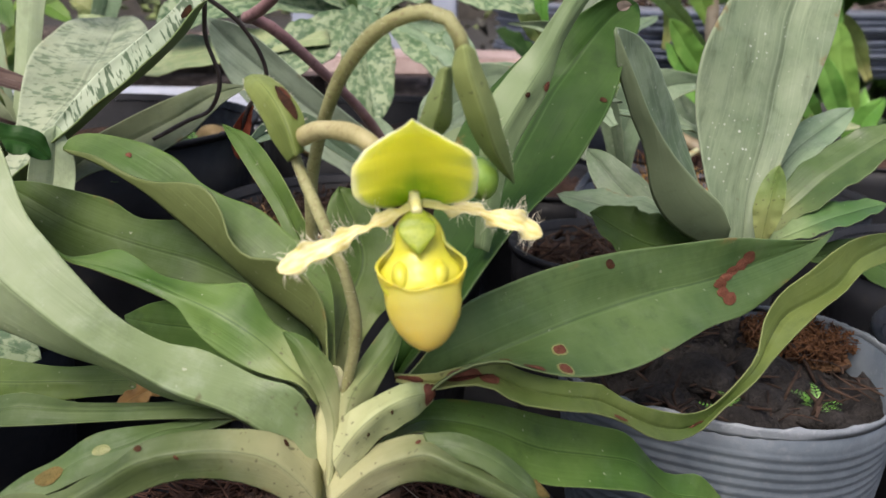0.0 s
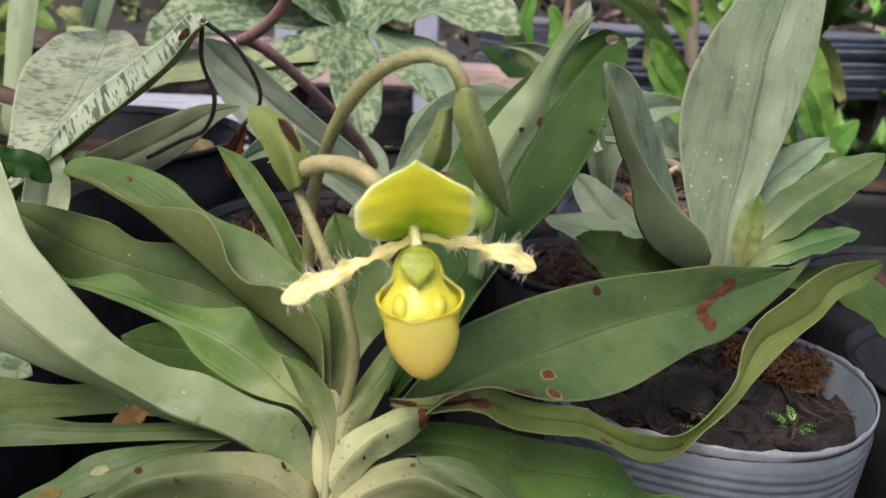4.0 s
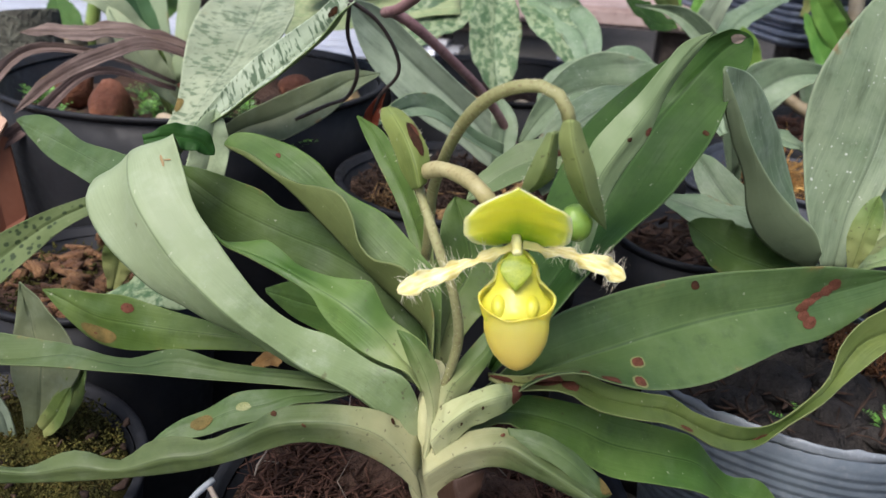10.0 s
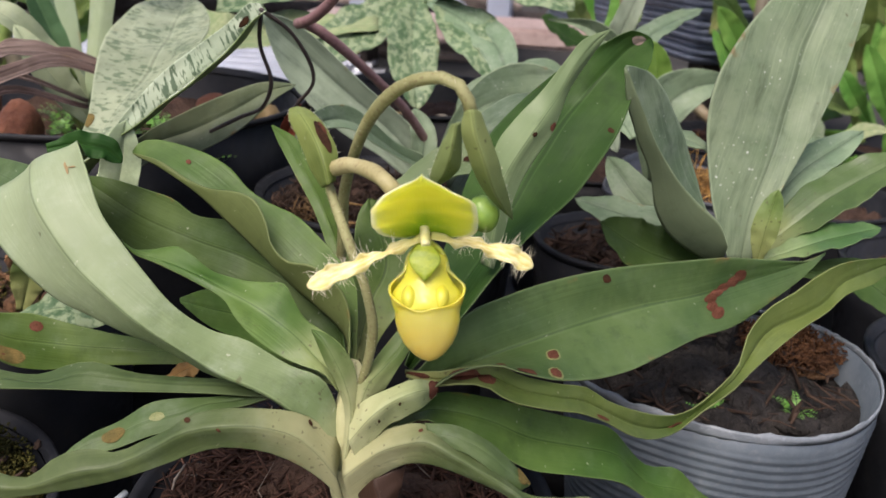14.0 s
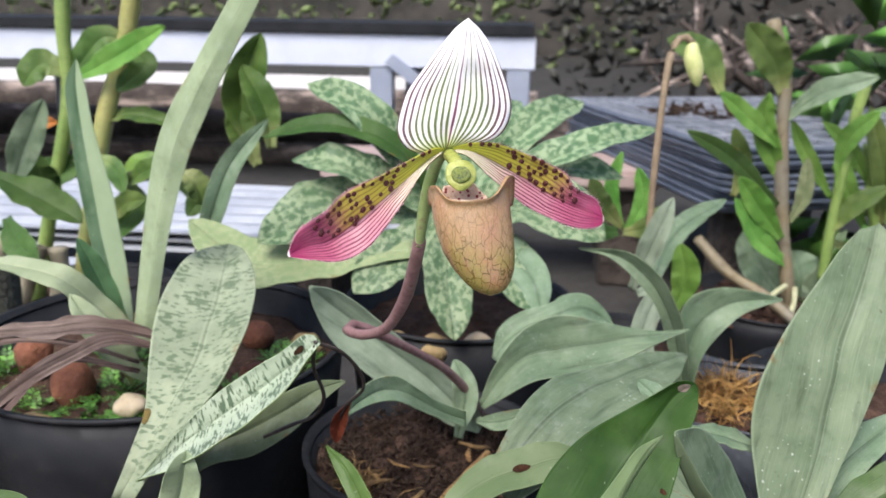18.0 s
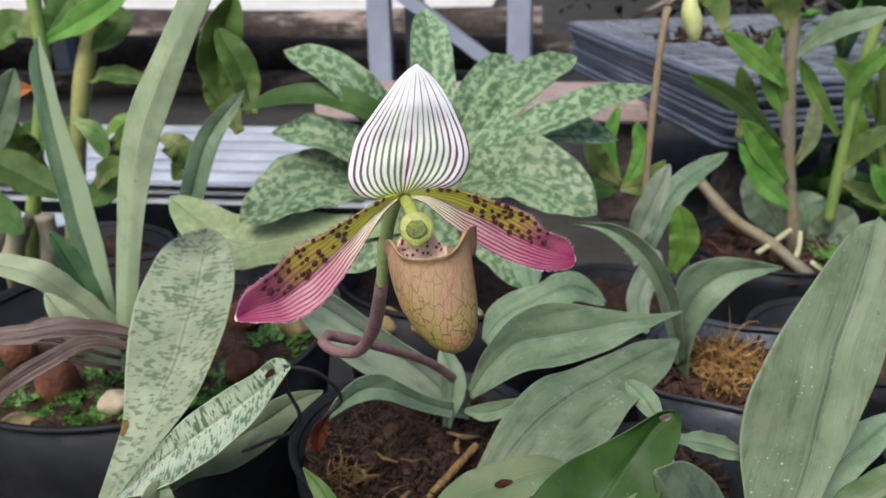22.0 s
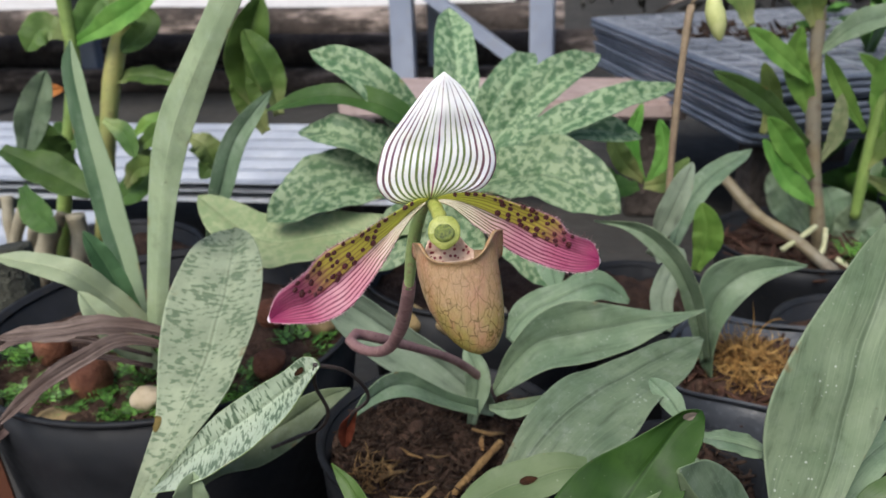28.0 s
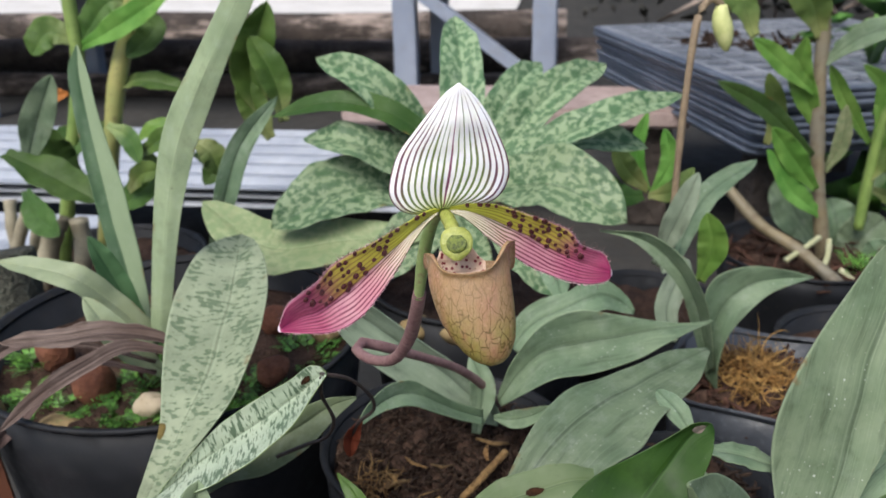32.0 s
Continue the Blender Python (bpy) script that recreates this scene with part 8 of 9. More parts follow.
def edge_hairs(parent, grids, mat, length, count, seed=5, only=None):
    rnd = random.Random(seed)
    verts, faces = [], []
    for g, (top, nl, nw) in enumerate(grids):
        for _ in range(count):
            j = 0 if rnd.random() < 0.5 else nw
            if only is not None:
                j = only[g] if rnd.random() < 0.8 else nw - only[g]
            x = rnd.uniform(0.2, 0.98) * nl
            i = min(int(x), nl - 1)
            p = top[i, j] + (top[i + 1, j] - top[i, j]) * (x - i)
            out = unit(top[i, j] - top[i, nw // 2])
            d = unit(out + np.array([rnd.gauss(0, 0.45) for _ in range(3)]))
            ln = length * rnd.uniform(0.4, 1.2)
            s = unit(np.cross(d, (0.3, 0.5, 0.8))) * 0.000065
            w = np.cross(d, s)
            bend = np.array([rnd.gauss(0, 0.15) for _ in range(3)]) * ln
            k = len(verts)
            mid = p + d * ln * 0.5
            verts += [p + s, p - s * 0.5 + w, p - s * 0.5 - w, mid + s * 0.7, mid - s * 0.35 + w * 0.7, mid - s * 0.35 - w * 0.7, p + d * ln + bend]
            for q in range(3):
                r = (q + 1) % 3
                faces += [(k + q, k + r, k + 3 + r, k + 3 + q), (k + 3 + q, k + 3 + r, k + 6)]
    return tagged(part("hairs", verts, faces, mat, parent), kind="stuff")


def stem_fuzz(parent, lines, count, length, seed=6):
    """Short downy hairs standing off flower stems."""
    rnd = random.Random(seed)
    verts, faces = [], []
    for line, r in lines:
        for _ in range(count):
            x = rnd.random() * (len(line) - 1.001)
            i = int(x)
            tan = unit(line[i + 1] - line[i])
            d = unit(np.cross(tan, [rnd.gauss(0, 1) for _ in range(3)]))
            p = line[i] + (line[i + 1] - line[i]) * (x - i) + d * r * 0.95
            d = unit(d + tan * rnd.gauss(0, 0.4)) * length * rnd.uniform(0.5, 1.2)
            s = unit(np.cross(d, tan)) * 0.00004
            k = len(verts)
            verts += [p + s, p - s, p + unit(tan) * 0.00006, p + d]
            faces += [(k, k + 1, k + 3), (k + 1, k + 2, k + 3), (k + 2, k, k + 3)]
    return tagged(part("hairs", verts, faces, "hair", parent), kind="stuff")


def warts(parent, grids, upper, count, seed=9):
    bm = bmesh.new()
    bmesh.ops.create_icosphere(bm, subdivisions=1, radius=1)
    me = bpy.data.meshes.new("wart")
    bm.to_mesh(me)
    bm.free()
    me.materials.append(MATS["wart"])
    me.polygons.foreach_set("use_smooth", [True] * len(me.polygons))
    rnd = random.Random(seed)
    for (top, nl, nw), up in zip(grids, upper):
        done = []
        tries = 0
        while len(done) < count and tries < 900:
            tries += 1
            edge = len(done) < 15
            s = (0.1 + 0.72 * len(done) / 15 + rnd.uniform(-0.01, 0.01)) if edge else rnd.uniform(0.3, 0.8)
            h = rnd.uniform(0.91, 0.98) if edge else rnd.uniform(0.46, 0.9)
            if not edge and h < 0.5 + 0.35 * abs(s - 0.62):
                continue
            u = h if up else 1 - h
            i, j = min(int(s * nl), nl - 1), min(int(u * nw), nw - 1)
            fx, fy = s * nl - i, u * nw - j
            p = (top[i, j] * (1 - fx) + top[i + 1, j] * fx) * (1 - fy) + (top[i, j + 1] * (1 - fx) + top[i + 1, j + 1] * fx) * fy
            r = rnd.uniform(0.0007, 0.0012)
            if any(np.linalg.norm(p - q) < (0.0019 if not edge else 0.0005) for q in done):
                continue
            done.append(p)
            nrm = Vector(np.cross(top[i, j + 1] - top[i, j], top[i + 1, j] - top[i, j])).normalized()
            ob = new("wart", me)
            ob.parent = parent
            q = nrm.to_track_quat("Z", "Y").to_matrix().to_4x4()
            ob.matrix_basis = Matrix.Translation(Vector(p)) @ q @ Matrix.Diagonal((r, r * rnd.uniform(1.0, 1.5), r * 0.6, 1))


# yellow flower
FA = pose(0.0296, 0.2487, 0.2443, -20.5, -3.8, 4.4)
flower_a = tube("flower", main_orchid, in_frame(FA, [(-0.0005, 0.004, 0.006), (0, 0.001, 0.003), (0.0002, -0.002, -0.001)]), 0.0014, "column_white", "bright yellow hairy slipper flower", n=8)
hood, _ = petal("dorsal_sepal", flower_a, FA, [(0.0002, 0.004, 0.0042), (0.0002, -0.004, 0.0088), (0.0003, -0.015, 0.0136), (0.0003, -0.024, 0.0176)], 0.0270, (0, -0.45, -0.89), (0, -0.45, -0.89),
                knots((0, 0.45), (0.06, 0.75), (0.15, 0.95), (0.28, 1.02), (0.42, 1.02), (0.56, 0.99), (0.66, 0.92), (0.76, 0.74), (0.84, 0.46), (0.9, 0.22), (0.95, 0.1), (1, 0.0)), "yellow_hood", curl=0.2, wave=0.02, label="yellow-green hood with pale rim", thick=0.001)
grids = []
for pts, seed in (([(-0.0005, 0.001, 0.0032), (-0.012, 0.0, -0.0016), (-0.022, -0.001, -0.0058), (-0.0315, -0.001, -0.0098)], 3), ([(0.0015, 0.001, 0.0034), (0.0125, 0.003, 0.0012), (0.0215, 0.005, -0.0015), (0.0292, 0.007, -0.0052)], 4)):
    ob, g = petal("petal", flower_a, FA, pts, 0.0053, (0, -0.8, 0.6), (0, -0.95, 0.2), knots((0, 0.5), (0.2, 0.52), (0.45, 0.66), (0.68, 0.96), (0.86, 1.08), (0.95, 0.75), (1, 0.2)), "cream_petal", fold=0.15, wave=0.6, label="cream twisted petal fringed with hairs", nl=60, nw=12, seed=seed)
    grids.append(g)
edge_hairs(flower_a, grids, "hair", 0.0036, 75)
px = 0.0001545


def yellow_rim(c, x):
    return -px * ((46 + 57 * c ** 0.6) if c > 0 else (50 - 67 * (-c) ** 0.7)) + 0.0004 * math.sin(5 * x) * max(0, c)


pouch("pouch", flower_a, FA, [(-px * y, 0.0002 + px * cx, px * w) for y, cx, w in ((194, 3, 1), (190, 3, 14), (182, 3, 26), (165, 2.5, 41), (145, 2, 51), (125, 1.5, 56), (110, 1, 56), (101, 1, 56), (93, 1, 61), (80, 1, 65), (68, 1, 65), (58, 1, 61), (51, 0, 52), (45, 0, 42), (38, 0, 37), (10, 0, 35), (-5, 0, 31), (-20, 0, 24))],
      yellow_rim, 0.0066, "yellow_pouch", "glossy yellow slipper-shaped pouch", lip=0.0006, wall=0.0005)
petal("staminode", flower_a, FA, [(0, -0.0030, 0.0012), (0, -0.0050, -0.0036), (0, -0.0056, -0.0084)], 0.0082, (0, -1, 0.2), (0, -1, 0.2), knots((0, 0.45), (0.3, 0.95), (0.5, 1.0), (0.8, 0.5), (1, 0.05)), "staminode_heart", curl=-0.06, label="green shield in the flower's throat", thick=0.0012)
tube("column", flower_a, in_frame(FA, [(-0.0004, 0.002, 0.0068), (0, -0.0016, 0.0042), (0.0002, -0.0042, 0.0012)]), 0.0012, "column_white", n=10)
petal("pouch_floor", flower_a, FA, [(0.0002, 0.0000, -0.001), (0.0002, -0.0028, -0.0075), (0.0002, -0.0045, -0.0122), (0.0002, -0.0056, -0.0160)], 0.0186, (0, -1, 0.1), (0, -1, 0.3), knots((0, 0.56), (0.3, 0.6), (0.45, 0.74), (0.6, 0.96), (0.75, 1.0), (0.9, 0.94), (1, 0.84)), "yellow_lobe", curl=-0.42, label="folded yellow inner wall of the pouch")
for k in (-1, 1):
    tube("pouch_bump", flower_a, in_frame(FA, [(k * 0.0041, -0.0018, -0.0098), (k * 0.0043, -0.0036, -0.0128), (k * 0.0040, -0.0050, -0.0156)]), 0.0020, "yellow_lobe", taper="bud", n=12)
stem_fuzz(main_orchid, LINES[main_orchid.name][:2], 240, 0.0008)
edge_hairs(main_orchid, [SURF[main_orchid.name][k][1] for k in (22, 23, 24)], "hair", 0.0011, 55)

# striped flower
FB = pose(0.0079, 0.3310, 0.3790, -22.2, 0.6, 7.0)
flower_b = tube("flower", striped_orchid, in_frame(FB, [(-0.0025, 0.006, 0.0065), (-0.0012, 0.001, 0.004), (0.0002, -0.004, 0.0005)]), 0.0022, "staminode_yellow", "slipper flower with striped hood and pink petals", n=12)
flat_petal("dorsal_sepal", flower_b, [(0.0016, 0.3390, 0.3844), (-0.0044, 0.3370, 0.3833), (-0.0096, 0.3350, 0.3853), (-0.0123, 0.3340, 0.3904), (-0.0114, 0.3330, 0.3969), (-0.0087, 0.3320, 0.4042), (-0.0036, 0.3300, 0.4111), (0.0011, 0.3280, 0.4170), (0.0065, 0.3260, 0.4236), (0.0107, 0.3250, 0.4269)],
           [(0.0032, 0.3400, 0.3840), (0.0043, 0.3370, 0.3874), (0.0054, 0.3350, 0.3926), (0.0066, 0.3330, 0.3978), (0.0077, 0.3310, 0.4037), (0.0086, 0.3290, 0.4095), (0.0095, 0.3270, 0.4149), (0.0101, 0.3260, 0.4199), (0.0106, 0.3250, 0.4238), (0.0109, 0.3250, 0.4269)],
           [(0.0052, 0.3390, 0.3849), (0.0115, 0.3380, 0.3863), (0.0187, 0.3360, 0.3886), (0.0226, 0.3350, 0.3921), (0.0246, 0.3340, 0.3977), (0.0241, 0.3330, 0.4036), (0.0218, 0.3310, 0.4103), (0.0188, 0.3290, 0.4170), (0.0151, 0.3270, 0.4229), (0.0110, 0.3250, 0.4269)], "striped_sepal", "white hood with green and purple stripes", crease=1.0, wave=0.015)
left_petal = flat_petal("petal", flower_b, [(0.0020, 0.3370, 0.3833), (-0.0018, 0.3340, 0.3802), (-0.0054, 0.3310, 0.3750), (-0.0095, 0.3280, 0.3686), (-0.0137, 0.3250, 0.3621), (-0.0190, 0.3230, 0.3551), (-0.0248, 0.3200, 0.3515), (-0.0304, 0.3170, 0.3504), (-0.0365, 0.3140, 0.3513), (-0.0411, 0.3120, 0.3525), (-0.0436, 0.3110, 0.3531)],
           [(0.0023, 0.3380, 0.3841), (-0.0012, 0.3370, 0.3821), (-0.0060, 0.3350, 0.3782), (-0.0118, 0.3330, 0.3722), (-0.0175, 0.3310, 0.3671), (-0.0234, 0.3290, 0.3615), (-0.0291, 0.3260, 0.3576), (-0.0342, 0.3220, 0.3549), (-0.0384, 0.3180, 0.3548), (-0.0416, 0.3140, 0.3545), (-0.0438, 0.3110, 0.3538)],
           [(0.0030, 0.3380, 0.3852), (-0.0004, 0.3350, 0.3854), (-0.0052, 0.3320, 0.3834), (-0.0118, 0.3290, 0.3799), (-0.0184, 0.3260, 0.3766), (-0.0249, 0.3230, 0.3735), (-0.0298, 0.3210, 0.3703), (-0.0331, 0.3190, 0.3669), (-0.0377, 0.3160, 0.3638), (-0.0417, 0.3140, 0.3604), (-0.0437, 0.3110, 0.3548)], "pink_petal", "green and pink petal with dark warts", seed=4)
right_petal = flat_petal("petal", flower_b, [(0.0059, 0.3380, 0.3856), (0.0117, 0.3370, 0.3874), (0.0186, 0.3370, 0.3877), (0.0255, 0.3380, 0.3857), (0.0324, 0.3390, 0.3830), (0.0385, 0.3410, 0.3800), (0.0438, 0.3430, 0.3766), (0.0466, 0.3450, 0.3722), (0.0502, 0.3470, 0.3699), (0.0549, 0.3490, 0.3670), (0.0575, 0.3500, 0.3613)],
           [(0.0057, 0.3390, 0.3845), (0.0110, 0.3390, 0.3843), (0.0164, 0.3410, 0.3819), (0.0228, 0.3430, 0.3781), (0.0295, 0.3450, 0.3740), (0.0358, 0.3460, 0.3699), (0.0422, 0.3470, 0.3664), (0.0487, 0.3480, 0.3636), (0.0542, 0.3490, 0.3618), (0.0578, 0.3500, 0.3603)],
           [(0.0062, 0.3380, 0.3838), (0.0103, 0.3360, 0.3831), (0.0152, 0.3360, 0.3793), (0.0203, 0.3370, 0.3744), (0.0264, 0.3380, 0.3695), (0.0326, 0.3400, 0.3650), (0.0398, 0.3420, 0.3611), (0.0461, 0.3450, 0.3582), (0.0516, 0.3470, 0.3571), (0.0562, 0.3490, 0.3576), (0.0578, 0.3500, 0.3593)], "pink_petal", "green and pink petal with dark warts", seed=7, mirror=True)
grids = [left_petal, right_petal]
warts(flower_b, grids, (True, False), 38)
edge_hairs(flower_b, grids, "dark_hair", 0.0028, 150, 8, (16, 0))
edge_hairs(flower_b, grids, "pink_hair", 0.0009, 420, 18)
qx = 0.0001735


def brown_rim(c, x):
    ear = 56 * math.exp(-((c - 0.3) / 0.52) ** 4) if x > 0 else 34 * math.exp(-((c - 0.25) / 0.5) ** 4)
    return -qx * (66 - ear - (20 if c < -0.3 else 0) * min(1, (-c - 0.3) * 2))


pouch("pouch", flower_b, FB, [(-qx * y, qx * cx, qx * w) for y, cx, w in ((234, 66, 1), (231, 65.5, 14), (224, 64, 28), (210, 60, 42), (185, 53, 57), (155, 44, 67), (120, 36, 72), (90, 30, 74), (66, 27, 74), (45, 28, 72), (15, 31, 66))],
      brown_rim, 0.0100, "veined_pouch", "olive-brown pouch with a net of veins", lip=0.0022, shift=0.002)
petal("throat", flower_b, FB, [(0.0005, 0.003, -0.004), (0.0015, 0.0035, -0.010), (0.003, 0.0, -0.0155)], 0.0165, (0, -1, 0.2), (0, -1, 0.4), knots((0, 0.6), (0.5, 1.0), (1, 0.9)), "pink_throat", curl=0.3, label="pale pink throat dotted purple")
petal("staminode", flower_b, FB, [(0.0008, -0.0045, 0.0022), (0.0009, -0.0062, -0.0025), (0.001, -0.0060, -0.0078)], 0.0098, (0, -1, 0.25), (0, -1, 0.1), knots((0, 0.5), (0.15, 0.85), (0.45, 1.0), (0.75, 0.85), (0.92, 0.45), (1, 0.2)), "staminode_yellow", curl=-0.12, label="yellow-green shield in the throat", thick=0.0016)
petal("staminode_centre", flower_b, FB, [(0.0008, -0.0066, -0.0002), (0.0009, -0.0074, -0.0025), (0.001, -0.0072, -0.0055)], 0.0062, (0, -1, 0.2), (0, -1, 0.1), knots((0, 0.5), (0.4, 1.0), (0.8, 0.8), (1, 0.3)), "staminode_dark", curl=-0.05)

# ---- pots and what fills them ----
pot(0.0, 0.29, 0.077, 0.128, "soft black plastic pot with bark compost")
soil_mound(0.0, 0.29, 0.073, 0.118, "bark_soil", "brown bark and fibre compost in pot", 0.008, 0.02, 1)
litter("bark_litter", 0.0, 0.285, 0.06, 0.131, 2600, "chip", "shredded reddish bark fibres on compost", (0.005, 0.026), 0.00045, 2)
litter("twig_litter", 0.0, 0.285, 0.06, 0.134, 26, "straw", "thin grey twigs on compost", (0.012, 0.03), 0.0004, 22)
pot(0.15, 0.385, 0.067, 0.155, "ribbed translucent grey plastic pot", "grey_plastic", ribs=36, wobble=0.02, thick=0.0015)
soil_mound(0.15, 0.385, 0.064, 0.138, "black_soil", "black crumbly soil in grey pot", 0.012, 0.008, 4)
litter("root_litter", 0.15, 0.385, 0.054, 0.145, 150, "root", "dry brown roots on black soil", (0.006, 0.022), 0.0006, 5)
pot(0.118, 0.507, 0.05, 0.162, "small black plastic pot of rooty soil")
soil_mound(0.118, 0.507, 0.046, 0.149, "bark_soil", "dark rooty soil in small pot", 0.01, 0.008, 51)
litter("root_litter", 0.118, 0.507, 0.04, 0.155, 160, "root", "brown roots and crumbs on dark soil", (0.004, 0.025), 0.001, 52, 0.5)
pot(-0.02, 0.505, 0.075, 0.182, "black plastic pot with crumbly compost")
soil_mound(-0.02, 0.505, 0.071, 0.165, "bark_soil", "brown compost in black pot", 0.009, 0.006, 6)
litter("bark_litter", -0.02, 0.505, 0.066, 0.170, 2200, "root", "brown crumbs and fibres on compost", (0.002, 0.009), 0.0006, 7, 0.8)
curls("moss_clump", (-0.056, 0.468, 0.172), 0.013, 90, "dry_moss", "tuft of rusty dry moss at pot rim", 71)
litter("twig_litter", -0.01, 0.47, 0.04, 0.176, 12, "dry_moss", "orange-brown dry root bits", (0.012, 0.03), 0.0012, 27)
pot(0.195, 0.635, 0.072, 0.165, "translucent grey plastic bag pot", "bag_plastic", wobble=0.05, thick=0.0012)
soil_mound(0.195, 0.635, 0.069, 0.14, "bark_soil", "dark compost under dry moss", 0.014, 0.01, 8)
litter("bark_litter", 0.195, 0.635, 0.06, 0.146, 260, "chip", "dark brown bark chips and roots", (0.006, 0.03), 0.0016, 9, 0.7)
curls("moss_clump", (0.188, 0.645, 0.150), 0.027, 420, "gold_moss", "clump of curled golden dry moss in pot", 61)
curls("moss_clump", (0.205, 0.600, 0.146), 0.02, 70, "dry_moss", "curled brown dry moss strands in pot", 62)
pot(-0.02, 0.70, 0.092, 0.205, "black plastic pot with pale rim")
soil_mound(-0.02, 0.70, 0.088, 0.18, "bark_soil", "dark compost under rosette leaves", 0.006, 0.006, 10)
pot(-0.215, 0.57, 0.127, 0.215, "large black plastic pot of clay chunks")
soil_mound(-0.215, 0.57, 0.122, 0.188, "bark_soil", "dark compost between clay chunks", 0.008, 0.004, 11)
pot(-0.188, 0.392, 0.058, 0.152, "black plastic pot under spotted leaves")
soil_mound(-0.188, 0.392, 0.054, 0.138, "bark_soil", "dark compost in black pot", 0.006, 0.004, 12)
pot(-0.185, 0.265, 0.078, 0.118, "black plastic pot full of moss")
soil_mound(-0.185, 0.265, 0.074, 0.108, "green_moss", "olive moss over old compost", 0.014, 0.012, 13, "moss_cushion")
litter("moss_tufts", -0.185, 0.265, 0.07, 0.116, 7500, "moss_tuft", "short yellow-green moss tufts", (0.0008, 0.0022), 0.00045, 14, 1.2)
litter("bark_litter", -0.17, 0.27, 0.06, 0.119, 60, "root", "rusty bark bits on moss", (0.003, 0.009), 0.0011, 15, 0.5)
litter("moss_tufts", -0.172, 0.236, 0.016, 0.121, 1300, "bright_moss", "bright yellow-green moss cushion", (0.0008, 0.0022), 0.0005, 16, 1.2)
litter("bark_litter", -0.188, 0.392, 0.046, 0.144, 90, "rust_chunk", "orange-brown bark chips on compost", (0.006, 0.018), 0.0026, 18, 0.4)
litter("moss_tufts", -0.188, 0.392, 0.049, 0.143, 1200, "moss_tuft", "short moss tufts between bark chips", (0.0015, 0.004), 0.0004, 19, 1.2)
pot(0.29, 0.40, 0.065, 0.15, "glossy black plastic pot")

for x, y, z, r, mat, text in ((-0.289, 0.542, 0.205, 0.0128, "clay_chunk", "rusty red clay chunk"),
                              (-0.247, 0.514, 0.200, 0.0126, "clay_chunk", "dark red rounded clay chunk"),
                              (-0.252, 0.478, 0.186, 0.0140, "tan_chunk", "tan stone with green algae"),
                              (-0.203, 0.500, 0.196, 0.0095, "white_chunk", "small cream-white stone"),
                              (-0.137, 0.535, 0.203, 0.0110, "clay_chunk", "orange clay chunk"),
                              (-0.16, 0.61, 0.199, 0.013, "clay_chunk", "orange clay chunk"),
                              (-0.12, 0.60, 0.199, 0.011, "tan_chunk", "tan stone chunk"),
                              (-0.30, 0.48, 0.195, 0.012, "tan_chunk", "tan stone chunk"),
                              (-0.24, 0.60, 0.197, 0.014, "clay_chunk", "rusty red clay chunk"),
                              (-0.06, 0.625, 0.192, 0.012, "tan_chunk", "pinkish stone chunk"),
                              (-0.03, 0.62, 0.192, 0.013, "tan_chunk", "pinkish stone chunk"),
                              (0.02, 0.625, 0.192, 0.012, "tan_chunk", "pinkish stone chunk"),
                              (0.0, 0.635, 0.192, 0.011, "white_chunk", "pale stone chunk")):
    chunk(x, y, z, r, mat, text + " in pot", seed=int(abs(x) * 1000), flat=1.25 if mat == "clay_chunk" and 0.012 < r < 0.0129 else 0.8, group="chunks in pots")
for x, y, z, r, mat, text in ((0.197, 0.408, 0.141, 0.016, "rust_chunk", "rusty lump of bark"),
                              (0.178, 0.415, 0.141, 0.013, "rust_chunk", "rusty lump of bark"),
                              (0.12, 0.36, 0.142, 0.011, "black_soil", "black lump of soil"),
                              (0.138, 0.372, 0.146, 0.013, "black_soil", "black lump of soil"),
                              (0.158, 0.36, 0.143, 0.010, "black_soil", "black lump of soil"),
                              (0.165, 0.38, 0.146, 0.012, "black_soil", "black lump of soil"),
                              (0.115, 0.39, 0.144, 0.012, "black_soil", "black lump of soil"),
                              (0.135, 0.345, 0.141, 0.009, "black_soil", "black lump of soil"),
                              (0.175, 0.35, 0.141, 0.009, "black_soil", "black lump of soil")):
    chunk(x, y, z, r, mat, text + " in pot", seed=int(abs(x) * 1000), flat=0.4 if mat == "rust_chunk" else 0.7, group="chunks in pots")
litter("bark_litter", 0.19, 0.41, 0.024, 0.147, 1700, "rust_crumb", "crumbly rust-brown fibre on black soil", (0.001, 0.0045), 0.0004, 77, 1.0)
weeds("fern_weeds", [(-0.262, 0.498, 0.186, 0.010), (-0.225, 0.495, 0.187, 0.018), (-0.205, 0.485, 0.186, 0.010), (-0.222, 0.525, 0.19, 0.014), (-0.305, 0.545, 0.19, 0.010), (-0.285, 0.505, 0.187, 0.010), (-0.16, 0.53, 0.19, 0.018), (-0.14, 0.50, 0.188, 0.014), (-0.13, 0.58, 0.19, 0.02), (-0.19, 0.56, 0.19, 0.016), (-0.24, 0.57, 0.19, 0.014)], "small bright green fern weeds among chunks", 4, 26, 0.0066)
weeds("fern_weeds", [(0.142, 0.345, 0.145, 0.005), (0.176, 0.352, 0.145, 0.003)], "tiny bright green weeds on black soil", 6, 7, 0.0032)
weeds("fern_weeds", [(0.365, 0.945, 0.11, 0.022), (0.395, 0.955, 0.11, 0.014)], "bright green weeds at pot edge", 7, 30, 0.0085)

